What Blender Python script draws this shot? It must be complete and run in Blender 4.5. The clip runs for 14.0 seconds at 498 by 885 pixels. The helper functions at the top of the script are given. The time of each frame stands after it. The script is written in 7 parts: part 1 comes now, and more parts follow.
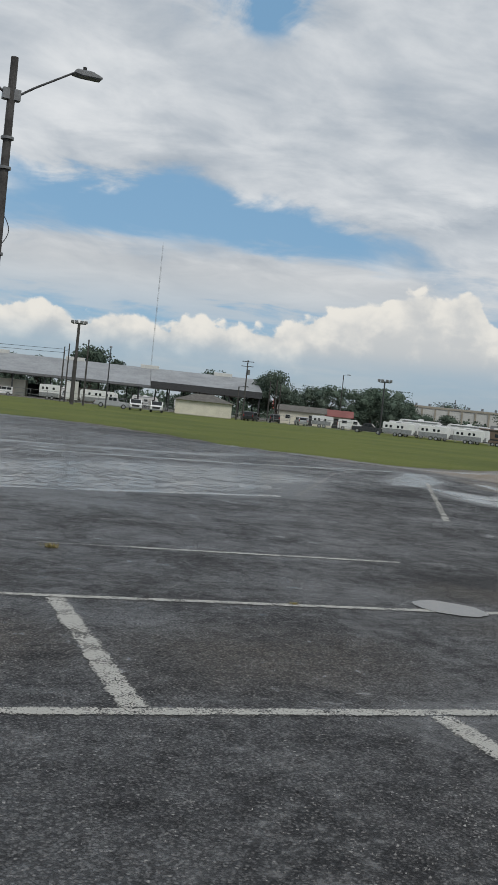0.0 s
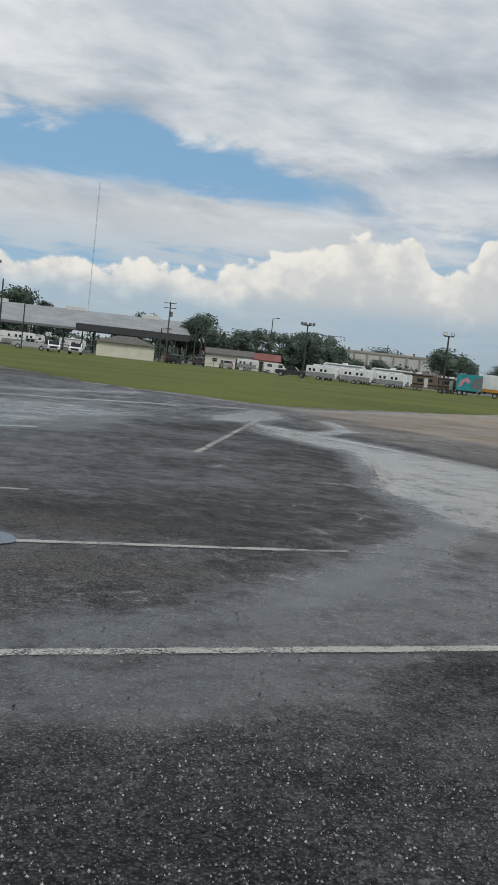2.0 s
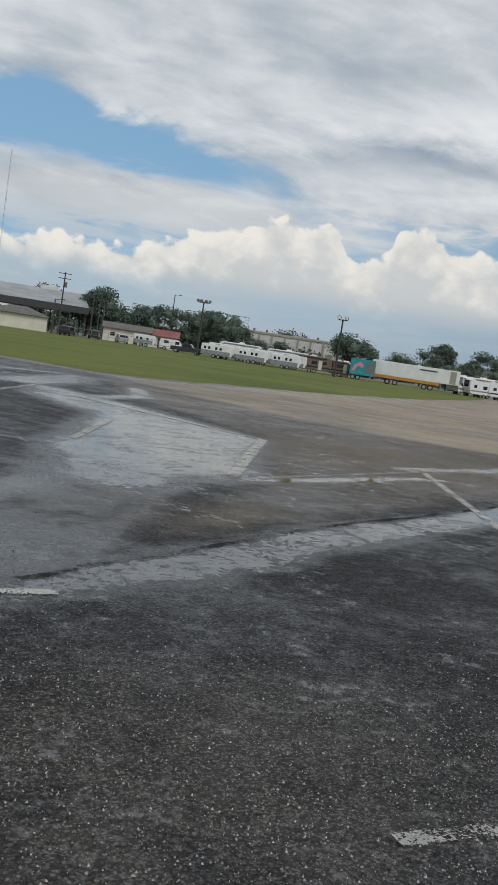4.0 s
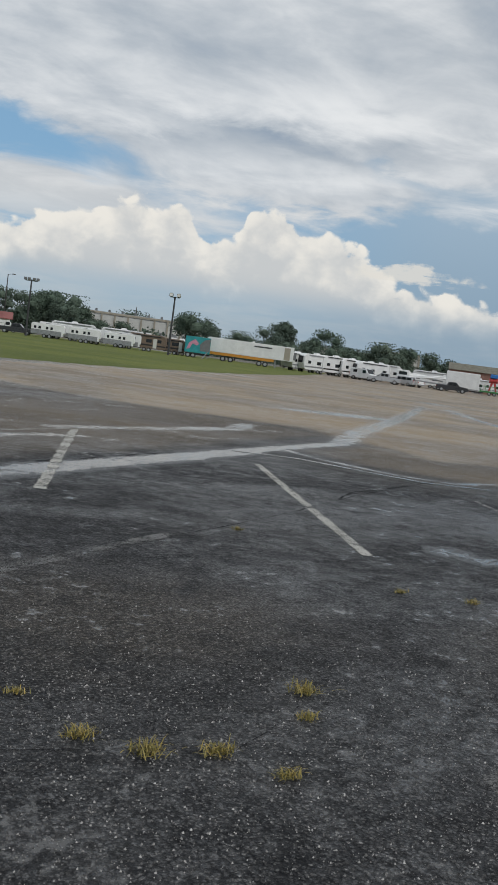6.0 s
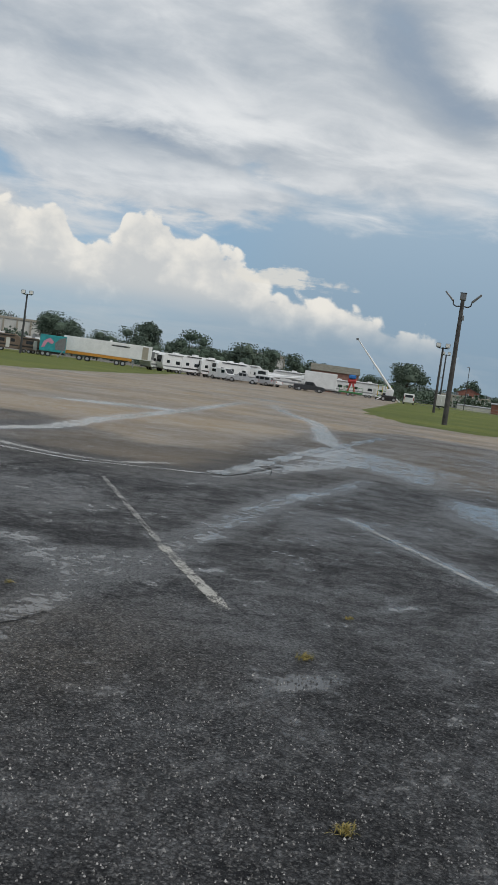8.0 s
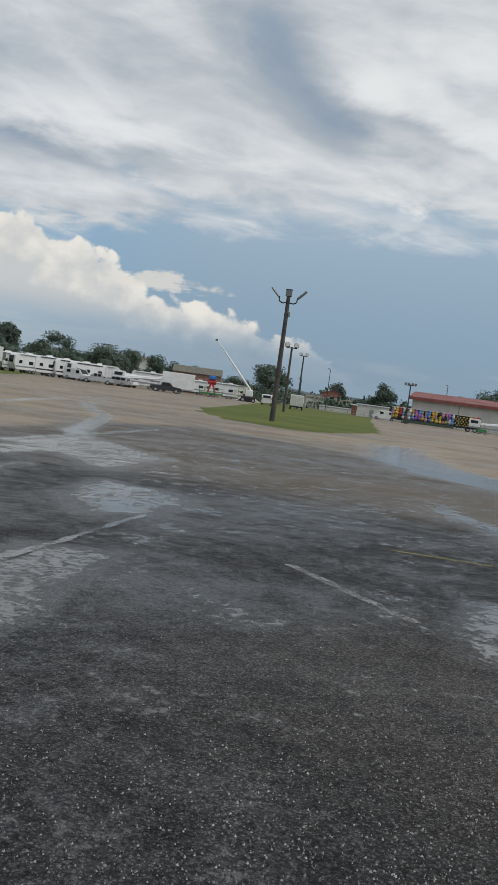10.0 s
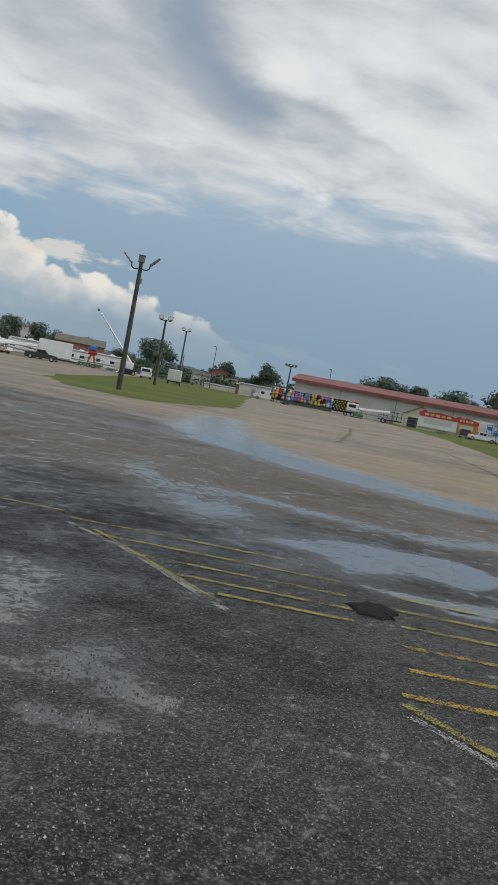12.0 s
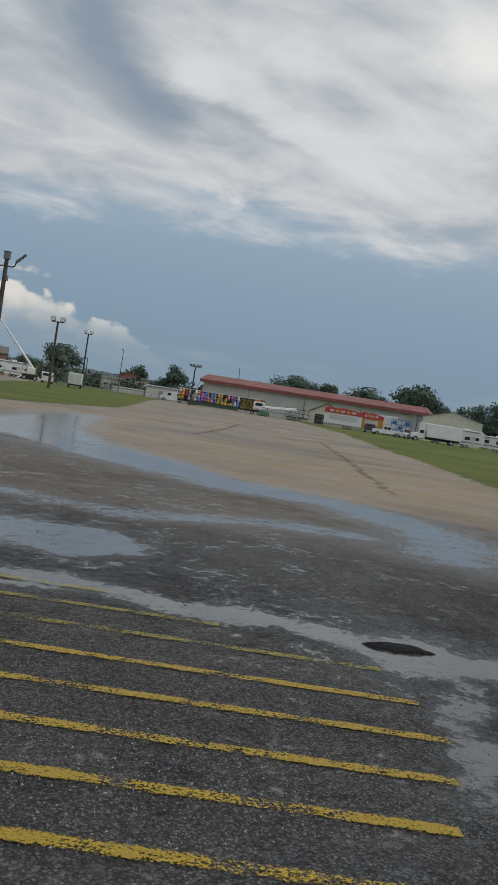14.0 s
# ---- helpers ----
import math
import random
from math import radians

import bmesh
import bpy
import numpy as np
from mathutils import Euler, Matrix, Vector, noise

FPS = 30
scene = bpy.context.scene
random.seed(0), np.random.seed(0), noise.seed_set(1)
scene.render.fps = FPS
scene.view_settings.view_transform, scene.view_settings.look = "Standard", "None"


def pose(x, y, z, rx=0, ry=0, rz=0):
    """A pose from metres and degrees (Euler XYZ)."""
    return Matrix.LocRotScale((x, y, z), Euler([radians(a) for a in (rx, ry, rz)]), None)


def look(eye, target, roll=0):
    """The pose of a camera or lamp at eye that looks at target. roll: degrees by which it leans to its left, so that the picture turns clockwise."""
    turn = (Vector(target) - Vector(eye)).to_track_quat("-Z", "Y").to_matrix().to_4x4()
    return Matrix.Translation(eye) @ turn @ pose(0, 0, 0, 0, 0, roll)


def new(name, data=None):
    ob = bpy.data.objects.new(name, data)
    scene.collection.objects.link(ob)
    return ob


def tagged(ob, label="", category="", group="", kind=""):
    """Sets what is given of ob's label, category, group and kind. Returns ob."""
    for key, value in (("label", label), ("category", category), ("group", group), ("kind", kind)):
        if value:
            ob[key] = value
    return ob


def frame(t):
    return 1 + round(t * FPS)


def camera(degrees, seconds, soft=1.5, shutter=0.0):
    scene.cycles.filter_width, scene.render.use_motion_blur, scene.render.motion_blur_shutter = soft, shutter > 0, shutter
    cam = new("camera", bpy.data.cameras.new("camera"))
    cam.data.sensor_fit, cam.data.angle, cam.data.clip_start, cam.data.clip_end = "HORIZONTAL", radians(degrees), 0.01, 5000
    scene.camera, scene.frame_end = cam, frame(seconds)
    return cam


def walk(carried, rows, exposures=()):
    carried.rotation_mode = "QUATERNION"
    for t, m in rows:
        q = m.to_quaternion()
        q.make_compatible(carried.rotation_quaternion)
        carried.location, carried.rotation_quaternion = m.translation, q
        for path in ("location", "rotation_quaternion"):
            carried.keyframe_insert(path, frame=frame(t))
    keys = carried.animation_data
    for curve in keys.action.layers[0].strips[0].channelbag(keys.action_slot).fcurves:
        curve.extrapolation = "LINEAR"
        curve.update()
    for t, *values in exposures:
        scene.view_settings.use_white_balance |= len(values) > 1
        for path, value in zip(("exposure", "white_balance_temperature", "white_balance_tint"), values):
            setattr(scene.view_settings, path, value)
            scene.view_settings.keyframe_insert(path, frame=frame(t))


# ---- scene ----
# the camera, held at the side window of a slowly driven car
cam = camera(29.00, 14.0)
PATH = [
    (0, look((-0.027, 0.488, 1.544), (2.996, 10.016, 1.260), 5.90)),
    (0.5, look((0.909, 0.572, 1.532), (3.884, 10.089, 0.767), 6.83)),
    (1, look((1.853, 0.611, 1.512), (5.115, 10.032, 0.738), 7.17)),
    (1.5, look((2.762, 0.554, 1.512), (6.370, 9.849, 0.746), 7.26)),
    (2, look((3.636, 0.450, 1.543), (7.264, 9.735, 0.756), 6.22)),
    (2.2, look((3.935, 0.407, 1.507), (7.526, 9.707, 0.720), 5.47)),
    (4.3, look((7.515, -0.282, 1.529), (12.135, 8.542, 0.638), 8.25)),
    (4.5, look((7.867, -0.360, 1.526), (12.561, 8.427, 0.656), 7.51)),
    (5, look((8.757, -0.567, 1.508), (13.891, 7.976, 0.698), 6.91)),
    (5.5, look((9.647, -0.830, 1.504), (15.068, 7.531, 0.657), 7.04)),
    (6, look((10.495, -1.127, 1.517), (16.258, 7.001, 0.661), 7.68)),
    (6.5, look((11.328, -1.448, 1.525), (17.411, 6.451, 0.749), 7.89)),
    (7, look((12.152, -1.774, 1.517), (18.360, 6.027, 0.736), 8.34)),
    (7.5, look((12.959, -2.128, 1.508), (19.597, 5.319, 0.817), 8.25)),
    (8, look((13.725, -2.507, 1.500), (20.472, 4.845, 0.836), 7.82)),
    (8.5, look((14.438, -2.938, 1.505), (21.472, 4.142, 0.877), 7.41)),
    (8.7, look((14.731, -3.115, 1.515), (21.969, 3.760, 0.927), 6.97)),
    (10.8, look((18.275, -5.139, 1.507), (26.265, 0.861, 1.084), 8.50)),
    (11, look((18.563, -5.348, 1.508), (26.725, 0.414, 1.075), 8.58)),
    (11.5, look((19.260, -5.875, 1.515), (27.538, -0.280, 1.085), 9.96)),
    (12, look((19.952, -6.401, 1.512), (28.247, -0.840, 1.008), 10.66)),
    (12.5, look((20.619, -6.930, 1.525), (29.060, -1.587, 1.059), 12.05)),
    (13, look((21.267, -7.448, 1.525), (29.826, -2.295, 1.087), 12.50)),
    (13.5, look((21.902, -7.966, 1.524), (30.593, -3.035, 1.136), 10.63)),
    (14, look((22.530, -8.498, 1.516), (31.244, -3.604, 1.177), 8.84)),
]
walk(cam, PATH, [(0.0, 0.08), (0.5, 0.09), (2.0, 0.12), (8.5, 0.10), (12.5, 0.06), (13.5, 0.0), (14.0, -0.12)])

# ---- sky, clouds and sun ----
def node(nt, kind, **values):
    n = nt.nodes.new(kind)
    for key, value in values.items():
        setattr(n, key, value)
    return n


def feed(nt, socket, value):
    if hasattr(value, "is_output"):
        nt.links.new(value, socket)
    elif value is not None:
        socket.default_value = value


def calc(nt, op, a, b=None, c=None):
    n = node(nt, "ShaderNodeMath", operation=op)
    for k, v in enumerate((a, b, c)):
        feed(nt, n.inputs[k], v)
    return n.outputs[0]


def ramp(nt, value, lo, hi, out_lo=0.0, out_hi=1.0, smooth=True):
    n = node(nt, "ShaderNodeMapRange", interpolation_type="SMOOTHSTEP" if smooth else "LINEAR")
    for k, v in enumerate((value, lo, hi, out_lo, out_hi)):
        feed(nt, n.inputs[k], v)
    return n.outputs[0]


def blend(nt, fac, a, b, kind="MIX"):
    n = node(nt, "ShaderNodeMix", data_type="RGBA", blend_type=kind)
    feed(nt, n.inputs[0], fac)
    feed(nt, n.inputs[6], a if hasattr(a, "is_output") else (*a, 1.0))
    feed(nt, n.inputs[7], b if hasattr(b, "is_output") else (*b, 1.0))
    return n.outputs[2]


def fbm(nt, vector, scale, detail=4.0, rough=0.55, distort=0.0):
    n = node(nt, "ShaderNodeTexNoise")
    feed(nt, n.inputs["Vector"], vector)
    n.inputs["Scale"].default_value, n.inputs["Detail"].default_value = scale, detail
    n.inputs["Roughness"].default_value, n.inputs["Distortion"].default_value = rough, distort
    return n.outputs["Fac"]


def combine(nt, x, y, z=0.0):
    n = node(nt, "ShaderNodeCombineXYZ")
    for k, v in enumerate((x, y, z)):
        feed(nt, n.inputs[k], v)
    return n.outputs[0]


def profile(nt, value, lo, hi, points, top):
    """A curve through (value, height) points."""
    n = node(nt, "ShaderNodeFloatCurve")
    curve = n.mapping.curves[0]
    for k, (a, b) in enumerate(points):
        at = ((a - lo) / (hi - lo), b / top)
        if k < 2:
            curve.points[k].location = at
        else:
            curve.points.new(*at)
    n.mapping.update()
    feed(nt, n.inputs[1], ramp(nt, value, lo, hi, smooth=False))
    return calc(nt, "MULTIPLY", n.outputs[0], top)


SUN_AZIMUTH, SUN_HEIGHT = 168.0, 50.0


def make_sky():
    world = bpy.data.worlds.new("sky")
    scene.world = world
    world.use_nodes = True
    nt = world.node_tree
    nt.nodes.clear()
    way = node(nt, "ShaderNodeTexCoord").outputs["Generated"]
    sep = node(nt, "ShaderNodeSeparateXYZ")
    feed(nt, sep.inputs[0], way)
    x, y, z = sep.outputs
    az = calc(nt, "MULTIPLY", calc(nt, "ARCTAN2", x, y), 57.2958)
    el = calc(nt, "MULTIPLY", calc(nt, "ARCSINE", z), 57.2958)
    sky = node(nt, "ShaderNodeTexSky", sky_type="NISHITA", sun_disc=False)
    sky.sun_elevation, sky.sun_rotation = radians(SUN_HEIGHT), radians(SUN_AZIMUTH)
    sky.air_density, sky.dust_density, sky.ozone_density = 1.0, 1.0, 2.0
    blue = blend(nt, 1.0, sky.outputs[0], (0.085, 0.085, 0.085), "MULTIPLY")
    blue = blend(nt, 0.7, blue, (0.20, 0.385, 0.58))
    # rain-grey air towards the east
    east = ramp(nt, az, 31.0, 47.0)
    low = ramp(nt, el, 4.0, 17.0, 1.0, 0.35)
    blue = blend(nt, calc(nt, "MULTIPLY", east, 0.9), blue, blend(nt, ramp(nt, el, 2.0, 14.0), (0.230, 0.322, 0.415), (0.345, 0.448, 0.545)))
    # high layered cloud, seen in perspective
    zz = calc(nt, "ADD", calc(nt, "MAXIMUM", z, 0.0), 0.10)
    flat = combine(nt, calc(nt, "DIVIDE", x, zz), calc(nt, "DIVIDE", y, zz))
    n1 = fbm(nt, flat, 0.80, 9.0, 0.55, 0.55)
    n2 = fbm(nt, flat, 2.6, 8.0, 0.58, 0.45)
    streak = fbm(nt, combine(nt, calc(nt, "ADD", calc(nt, "MULTIPLY", az, 0.15), calc(nt, "MULTIPLY", el, 0.06)), calc(nt, "ADD", calc(nt, "MULTIPLY", el, 0.36), calc(nt, "MULTIPLY", az, 0.04)), 3.1), 1.0, 6.0, 0.55, 0.5)
    bent = fbm(nt, combine(nt, calc(nt, "MULTIPLY", az, 0.16), calc(nt, "MULTIPLY", el, 0.24), 9.0), 1.0, 7.0, 0.6, 0.4)
    azb = calc(nt, "ADD", az, calc(nt, "MULTIPLY", calc(nt, "SUBTRACT", bent, 0.5), 9.0))
    elb = calc(nt, "ADD", el, calc(nt, "MULTIPLY", calc(nt, "SUBTRACT", n2, 0.5), 3.6))
    def lump(a0, e0, ra, re, tilt=0.0):
        da = calc(nt, "DIVIDE", calc(nt, "SUBTRACT", azb, a0), ra)
        de = calc(nt, "SUBTRACT", elb, calc(nt, "ADD", calc(nt, "MULTIPLY", calc(nt, "SUBTRACT", az, a0), tilt), e0))
        de = calc(nt, "DIVIDE", de, re)
        q = calc(nt, "ADD", calc(nt, "MULTIPLY", da, da), calc(nt, "MULTIPLY", de, de))
        return calc(nt, "EXPONENT", calc(nt, "MULTIPLY", q, -1.0))
    cover = ramp(nt, el, 8.0, 14.0, 0.10, 0.62)
    cover = calc(nt, "ADD", cover, calc(nt, "MULTIPLY", calc(nt, "SUBTRACT", streak, 0.5), 0.65))
    cover = calc(nt, "ADD", cover, calc(nt, "MULTIPLY", calc(nt, "SUBTRACT", n1, 0.5), 0.7))
    cover = calc(nt, "ADD", cover, calc(nt, "MULTIPLY", calc(nt, "SUBTRACT", n2, 0.5), 0.85))
    for a0, e0, ra, re, tilt, amount in ((10.0, 11.4, 8.0, 1.5, 0.02, -0.75), (20.0, 10.9, 5.5, 1.3, -0.06, -0.50), (15.6, 22.6, 2.4, 1.5, 0.0, -1.1), (2.5, 13.0, 3.0, 1.0, -0.3, -0.6),
                                         (45.0, 8.6, 3.5, 0.9, 0.1, -0.15), (38.0, 10.0, 4.0, 1.0, -0.1, 0.3), (62.0, 6.8, 18.0, 3.0, 0.0, -0.7), (57, 11.8, 6.0, 0.7, -0.1, -0.3), (41, 11.6, 5.0, 0.5, -0.2, -0.3),
                                         (12.0, 16.0, 16.0, 2.0, 0.05, 0.40), (28.0, 13.5, 9.0, 1.8, -0.12, 0.5), (6.0, 9.0, 5.0, 0.6, 0.03, 0.30), (9.0, 7.2, 15.0, 1.5, 0.02, 0.75), (21.0, 8.4, 7.0, 0.9, -0.08, 0.45), (34.0, 10.5, 8.0, 1.6, 0.0, 0.45)):
        cover = calc(nt, "ADD", cover, calc(nt, "MULTIPLY", lump(a0, e0, ra, re, tilt), amount))
    veil = ramp(nt, cover, -0.10, 0.50)
    tone = calc(nt, "ADD", calc(nt, "MULTIPLY", streak, 0.55), calc(nt, "MULTIPLY", n1, 0.65))
    tone = calc(nt, "ADD", tone, calc(nt, "MULTIPLY", n2, 0.75))
    for a0, e0, ra, re, tilt, amount in ((48.5, 19.0, 3.2, 2.6, -0.7, -0.36), (51.8, 16.6, 2.2, 1.5, -0.5, -0.26), (54.5, 18.3, 3.0, 1.2, 0.2, 0.25), (34.6, 12.4, 7.0, 0.35, -0.12, -0.22), (57, 16.0, 5.0, 0.5, -0.25, -0.2), (70, 19.3, 3.0, 0.5, 0.1, -0.22), (62.0, 20.5, 9.0, 2.5, 0.0, 0.14), (64.0, 15.0, 8.0, 3.0, 0.1, 0.22), (58.5, 17.5, 3.5, 2.0, 0.0, 0.16), (30.0, 12.0, 12.0, 0.8, 0.06, -0.18), (36.0, 14.5, 10.0, 1.2, 0.06, 0.18), (9.0, 16.5, 9.0, 2.0, 0.05, 0.12)):
        tone = calc(nt, "ADD", tone, calc(nt, "MULTIPLY", lump(a0, e0, ra, re, tilt), amount))
    white = blend(nt, ramp(nt, tone, 0.72, 1.30), (0.40, 0.44, 0.485), (0.75, 0.76, 0.765))
    white = blend(nt, ramp(nt, tone, 0.42, 0.86, 1.0, 0.0), white, (0.26, 0.32, 0.40))
    white = blend(nt, calc(nt, "MULTIPLY", lump(70.5, 21.0, 3.2, 2.6), 0.9), white, (0.95, 0.94, 0.90))
    white = blend(nt, ramp(nt, el, 6.0, 10.5, 0.75, 0.0), white, (0.60, 0.58, 0.55))
    out = blend(nt, calc(nt, "MULTIPLY", veil, ramp(nt, el, 4.0, 9.0, 0.35, 0.93)), blue, white)
    # the bank of heaped clouds over the horizon
    top = profile(nt, az, -40.0, 90.0, [(-40, 5.5), (-15, 6.2), (2.5, 4.9), (4.5, 5.3), (7.2, 4.8), (9.3, 5.3), (11.2, 4.9), (13.4, 5.4), (16.5, 5.1), (20.8, 6.2), (23.4, 6.8), (25.2, 7.3), (26.2, 8.0), (27.3, 8.1), (28.3, 7.5), (29.2, 8.3), (30.2, 8.2), (31.3, 6.5),
                                        (33.2, 6.9), (34.1, 8.7), (35.7, 8.7), (36.8, 7.6), (38.8, 7.6), (41.0, 6.5), (43.5, 5.1), (46.5, 4.9), (50.0, 4.1), (53.2, 3.2), (55.0, 1.6), (60, 0.3), (90, 0.2)], 10.0)
    puff = fbm(nt, combine(nt, az, calc(nt, "MULTIPLY", el, 1.15), 7.7), 0.62, 8.0, 0.55, 0.15)
    lobes = node(nt, "ShaderNodeTexVoronoi", feature="SMOOTH_F1")
    feed(nt, lobes.inputs["Vector"], combine(nt, calc(nt, "ADD", az, calc(nt, "MULTIPLY", puff, 1.2)), calc(nt, "MULTIPLY", el, 1.1), 2.0))
    lobes.inputs["Scale"].default_value = 0.95
    edge = calc(nt, "SUBTRACT", top, el)
    edge = calc(nt, "ADD", edge, calc(nt, "MULTIPLY", calc(nt, "SUBTRACT", puff, 0.5), 2.3))
    edge = calc(nt, "ADD", edge, calc(nt, "MULTIPLY", calc(nt, "SUBTRACT", 0.5, lobes.outputs["Distance"]), 1.5))
    heap = ramp(nt, edge, -0.10, 0.30)
    lit = calc(nt, "ADD", calc(nt, "MULTIPLY", edge, -0.20), calc(nt, "MULTIPLY", puff, 1.9))
    lit = calc(nt, "SUBTRACT", lit, calc(nt, "MULTIPLY", lobes.outputs["Distance"], 0.75))
    shade = blend(nt, ramp(nt, el, 2.5, 5.5), (0.40, 0.45, 0.49), (0.53, 0.545, 0.55))
    cloud = blend(nt, ramp(nt, lit, -0.05, 0.80), shade, (0.77, 0.745, 0.69))
    out = blend(nt, calc(nt, "MULTIPLY", heap, ramp(nt, el, 2.2, 4.6, 0.15, 0.97)), out, cloud)
    strip = ramp(nt, calc(nt, "ADD", lump(44.3, 6.15, 3.6, 0.7, 0.03), calc(nt, "MULTIPLY", calc(nt, "SUBTRACT", puff, 0.5), 2.2)), 0.45, 0.95)
    out = blend(nt, calc(nt, "MULTIPLY", strip, 0.8), out, (0.68, 0.66, 0.61))
    # haze along the horizon
    haze = blend(nt, ramp(nt, az, 20.0, 52.0), (0.40, 0.45, 0.48), (0.23, 0.32, 0.405))
    out = blend(nt, ramp(nt, el, 0.3, 4.6, 0.92, 0.0), out, haze)
    back = node(nt, "ShaderNodeBackground")
    feed(nt, back.inputs[0], out)
    back.inputs[1].default_value = 1.0
    nt.links.new(back.outputs[0], node(nt, "ShaderNodeOutputWorld").inputs[0])


make_sky()
sun = new("sun", bpy.data.lights.new("sun", "SUN"))
sun.data.energy, sun.data.angle, sun.data.color = 1.35, radians(20), (1.0, 0.96, 0.9)
_a, _e = radians(SUN_AZIMUTH), radians(SUN_HEIGHT)
sun.matrix_world = look((0, 0, 50), Vector((0, 0, 50)) - Vector((math.sin(_a) * math.cos(_e), math.cos(_a) * math.cos(_e), math.sin(_e))))

# ---- materials ----
def material(name):
    m = bpy.data.materials.new(name)
    m.use_nodes = True
    nt = m.node_tree
    return m, nt, nt.nodes["Principled BSDF"]


def ground_place(nt):
    return node(nt, "ShaderNodeNewGeometry").outputs["Position"]


def object_place(nt):
    return node(nt, "ShaderNodeTexCoord").outputs["Object"]


def relief(nt, shader, height, strength, distance):
    b = node(nt, "ShaderNodeBump")
    feed(nt, b.inputs["Height"], height)
    feed(nt, b.inputs["Strength"], strength)
    b.inputs["Distance"].default_value = distance
    nt.links.new(b.outputs[0], shader.inputs["Normal"])


def plain(name, colour, rough=0.5, metal=0.0, wear=0.12, scale=3.0):
    """A painted, plastic or metal surface with uneven tone and grime."""
    m, nt, s = material(name)
    at = object_place(nt)
    n = calc(nt, "ADD", calc(nt, "MULTIPLY", fbm(nt, at, scale, 5.0, 0.6), 0.6), calc(nt, "MULTIPLY", fbm(nt, at, scale * 9, 3.0), 0.4))
    dark = tuple(c * (1 - 2.2 * wear) for c in colour)
    light = tuple(min(1.0, c * (1 + wear)) for c in colour)
    feed(nt, s.inputs["Base Color"], blend(nt, ramp(nt, n, 0.32, 0.68), dark, light))
    feed(nt, s.inputs["Roughness"], ramp(nt, n, 0.3, 0.7, rough * 1.25, rough * 0.85))
    s.inputs["Metallic"].default_value = metal
    return m


def attribute(nt, name):
    return node(nt, "ShaderNodeAttribute", attribute_name=name).outputs["Fac"]


def asphalt_material():
    m, nt, s = material("worn wet asphalt")
    at = ground_place(nt)
    sep = node(nt, "ShaderNodeSeparateXYZ")
    feed(nt, sep.inputs[0], at)
    gx, gy = sep.outputs[0], sep.outputs[1]
    warp = node(nt, "ShaderNodeTexNoise")
    feed(nt, warp.inputs["Vector"], at)
    warp.inputs["Scale"].default_value = 75.0
    shift = node(nt, "ShaderNodeVectorMath", operation="MULTIPLY_ADD")
    feed(nt, shift.inputs[0], warp.outputs["Color"])
    shift.inputs[1].default_value = (0.016, 0.016, 0.0)
    feed(nt, shift.inputs[2], at)
    uneven = shift.outputs[0]
    def pebbles(scale):
        v = node(nt, "ShaderNodeTexVoronoi")
        feed(nt, v.inputs["Vector"], uneven)
        v.inputs["Scale"].default_value = scale
        c = node(nt, "ShaderNodeSeparateColor")
        feed(nt, c.inputs[0], v.outputs["Color"])
        return v.outputs["Distance"], c.outputs[0], c.outputs[1]
    big_d, big_a, big_b = pebbles(62.0)
    small_d, small_a, small_b = pebbles(135.0)
    grit = fbm(nt, at, 190.0, 3.0, 0.65)
    broad = fbm(nt, at, 0.38, 6.0, 0.62, 0.5)
    mid = fbm(nt, at, 2.4, 4.0, 0.58, 0.4)
    ravel = fbm(nt, at, 7.5, 4.0, 0.6, 0.2)
    # binder, then stones of two sizes showing through it
    tar = blend(nt, ramp(nt, ravel, 0.35, 0.65), (0.040, 0.042, 0.046), (0.067, 0.069, 0.072))
    stone = blend(nt, calc(nt, "POWER", big_a, 3.2), (0.034, 0.034, 0.037), (0.270, 0.258, 0.245))
    tar = blend(nt, ramp(nt, big_d, 0.34, 0.56, 0.85, 0.0), tar, stone)
    chips = blend(nt, calc(nt, "POWER", small_a, 3.6), (0.034, 0.034, 0.037), (0.27, 0.255, 0.24))
    tar = blend(nt, calc(nt, "MULTIPLY", ramp(nt, small_d, 0.34, 0.52, 0.8, 0.0), ramp(nt, small_b, 0.35, 0.5)), tar, chips)
    bright = calc(nt, "MULTIPLY", ramp(nt, big_b, 0.962, 0.972), ramp(nt, big_d, 0.26, 0.45, 1.0, 0.0))
    tar = blend(nt, bright, tar, (0.46, 0.44, 0.41))
    # broad wear: greyer where rubbed, browner where silt has settled
    tar = blend(nt, ramp(nt, broad, 0.44, 0.72, 0.0, 0.42), tar, (0.105, 0.103, 0.102))
    tar = blend(nt, ramp(nt, mid, 0.50, 0.78, 0.0, 0.50), tar, (0.100, 0.082, 0.074))
    tar = blend(nt, ramp(nt, mid, 0.26, 0.46, 0.30, 0.0), tar, (0.024, 0.024, 0.026))
    # shade in the hollows between stones painted into the colour, deeper where ravelled
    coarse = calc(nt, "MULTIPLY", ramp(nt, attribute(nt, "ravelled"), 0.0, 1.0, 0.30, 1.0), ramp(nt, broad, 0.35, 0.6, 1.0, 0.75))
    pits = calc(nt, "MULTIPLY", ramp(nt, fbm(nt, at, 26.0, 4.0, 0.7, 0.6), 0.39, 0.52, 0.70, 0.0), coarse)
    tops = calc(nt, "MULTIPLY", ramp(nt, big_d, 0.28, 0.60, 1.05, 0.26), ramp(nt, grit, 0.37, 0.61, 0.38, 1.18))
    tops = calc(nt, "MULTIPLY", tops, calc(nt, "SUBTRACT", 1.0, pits))
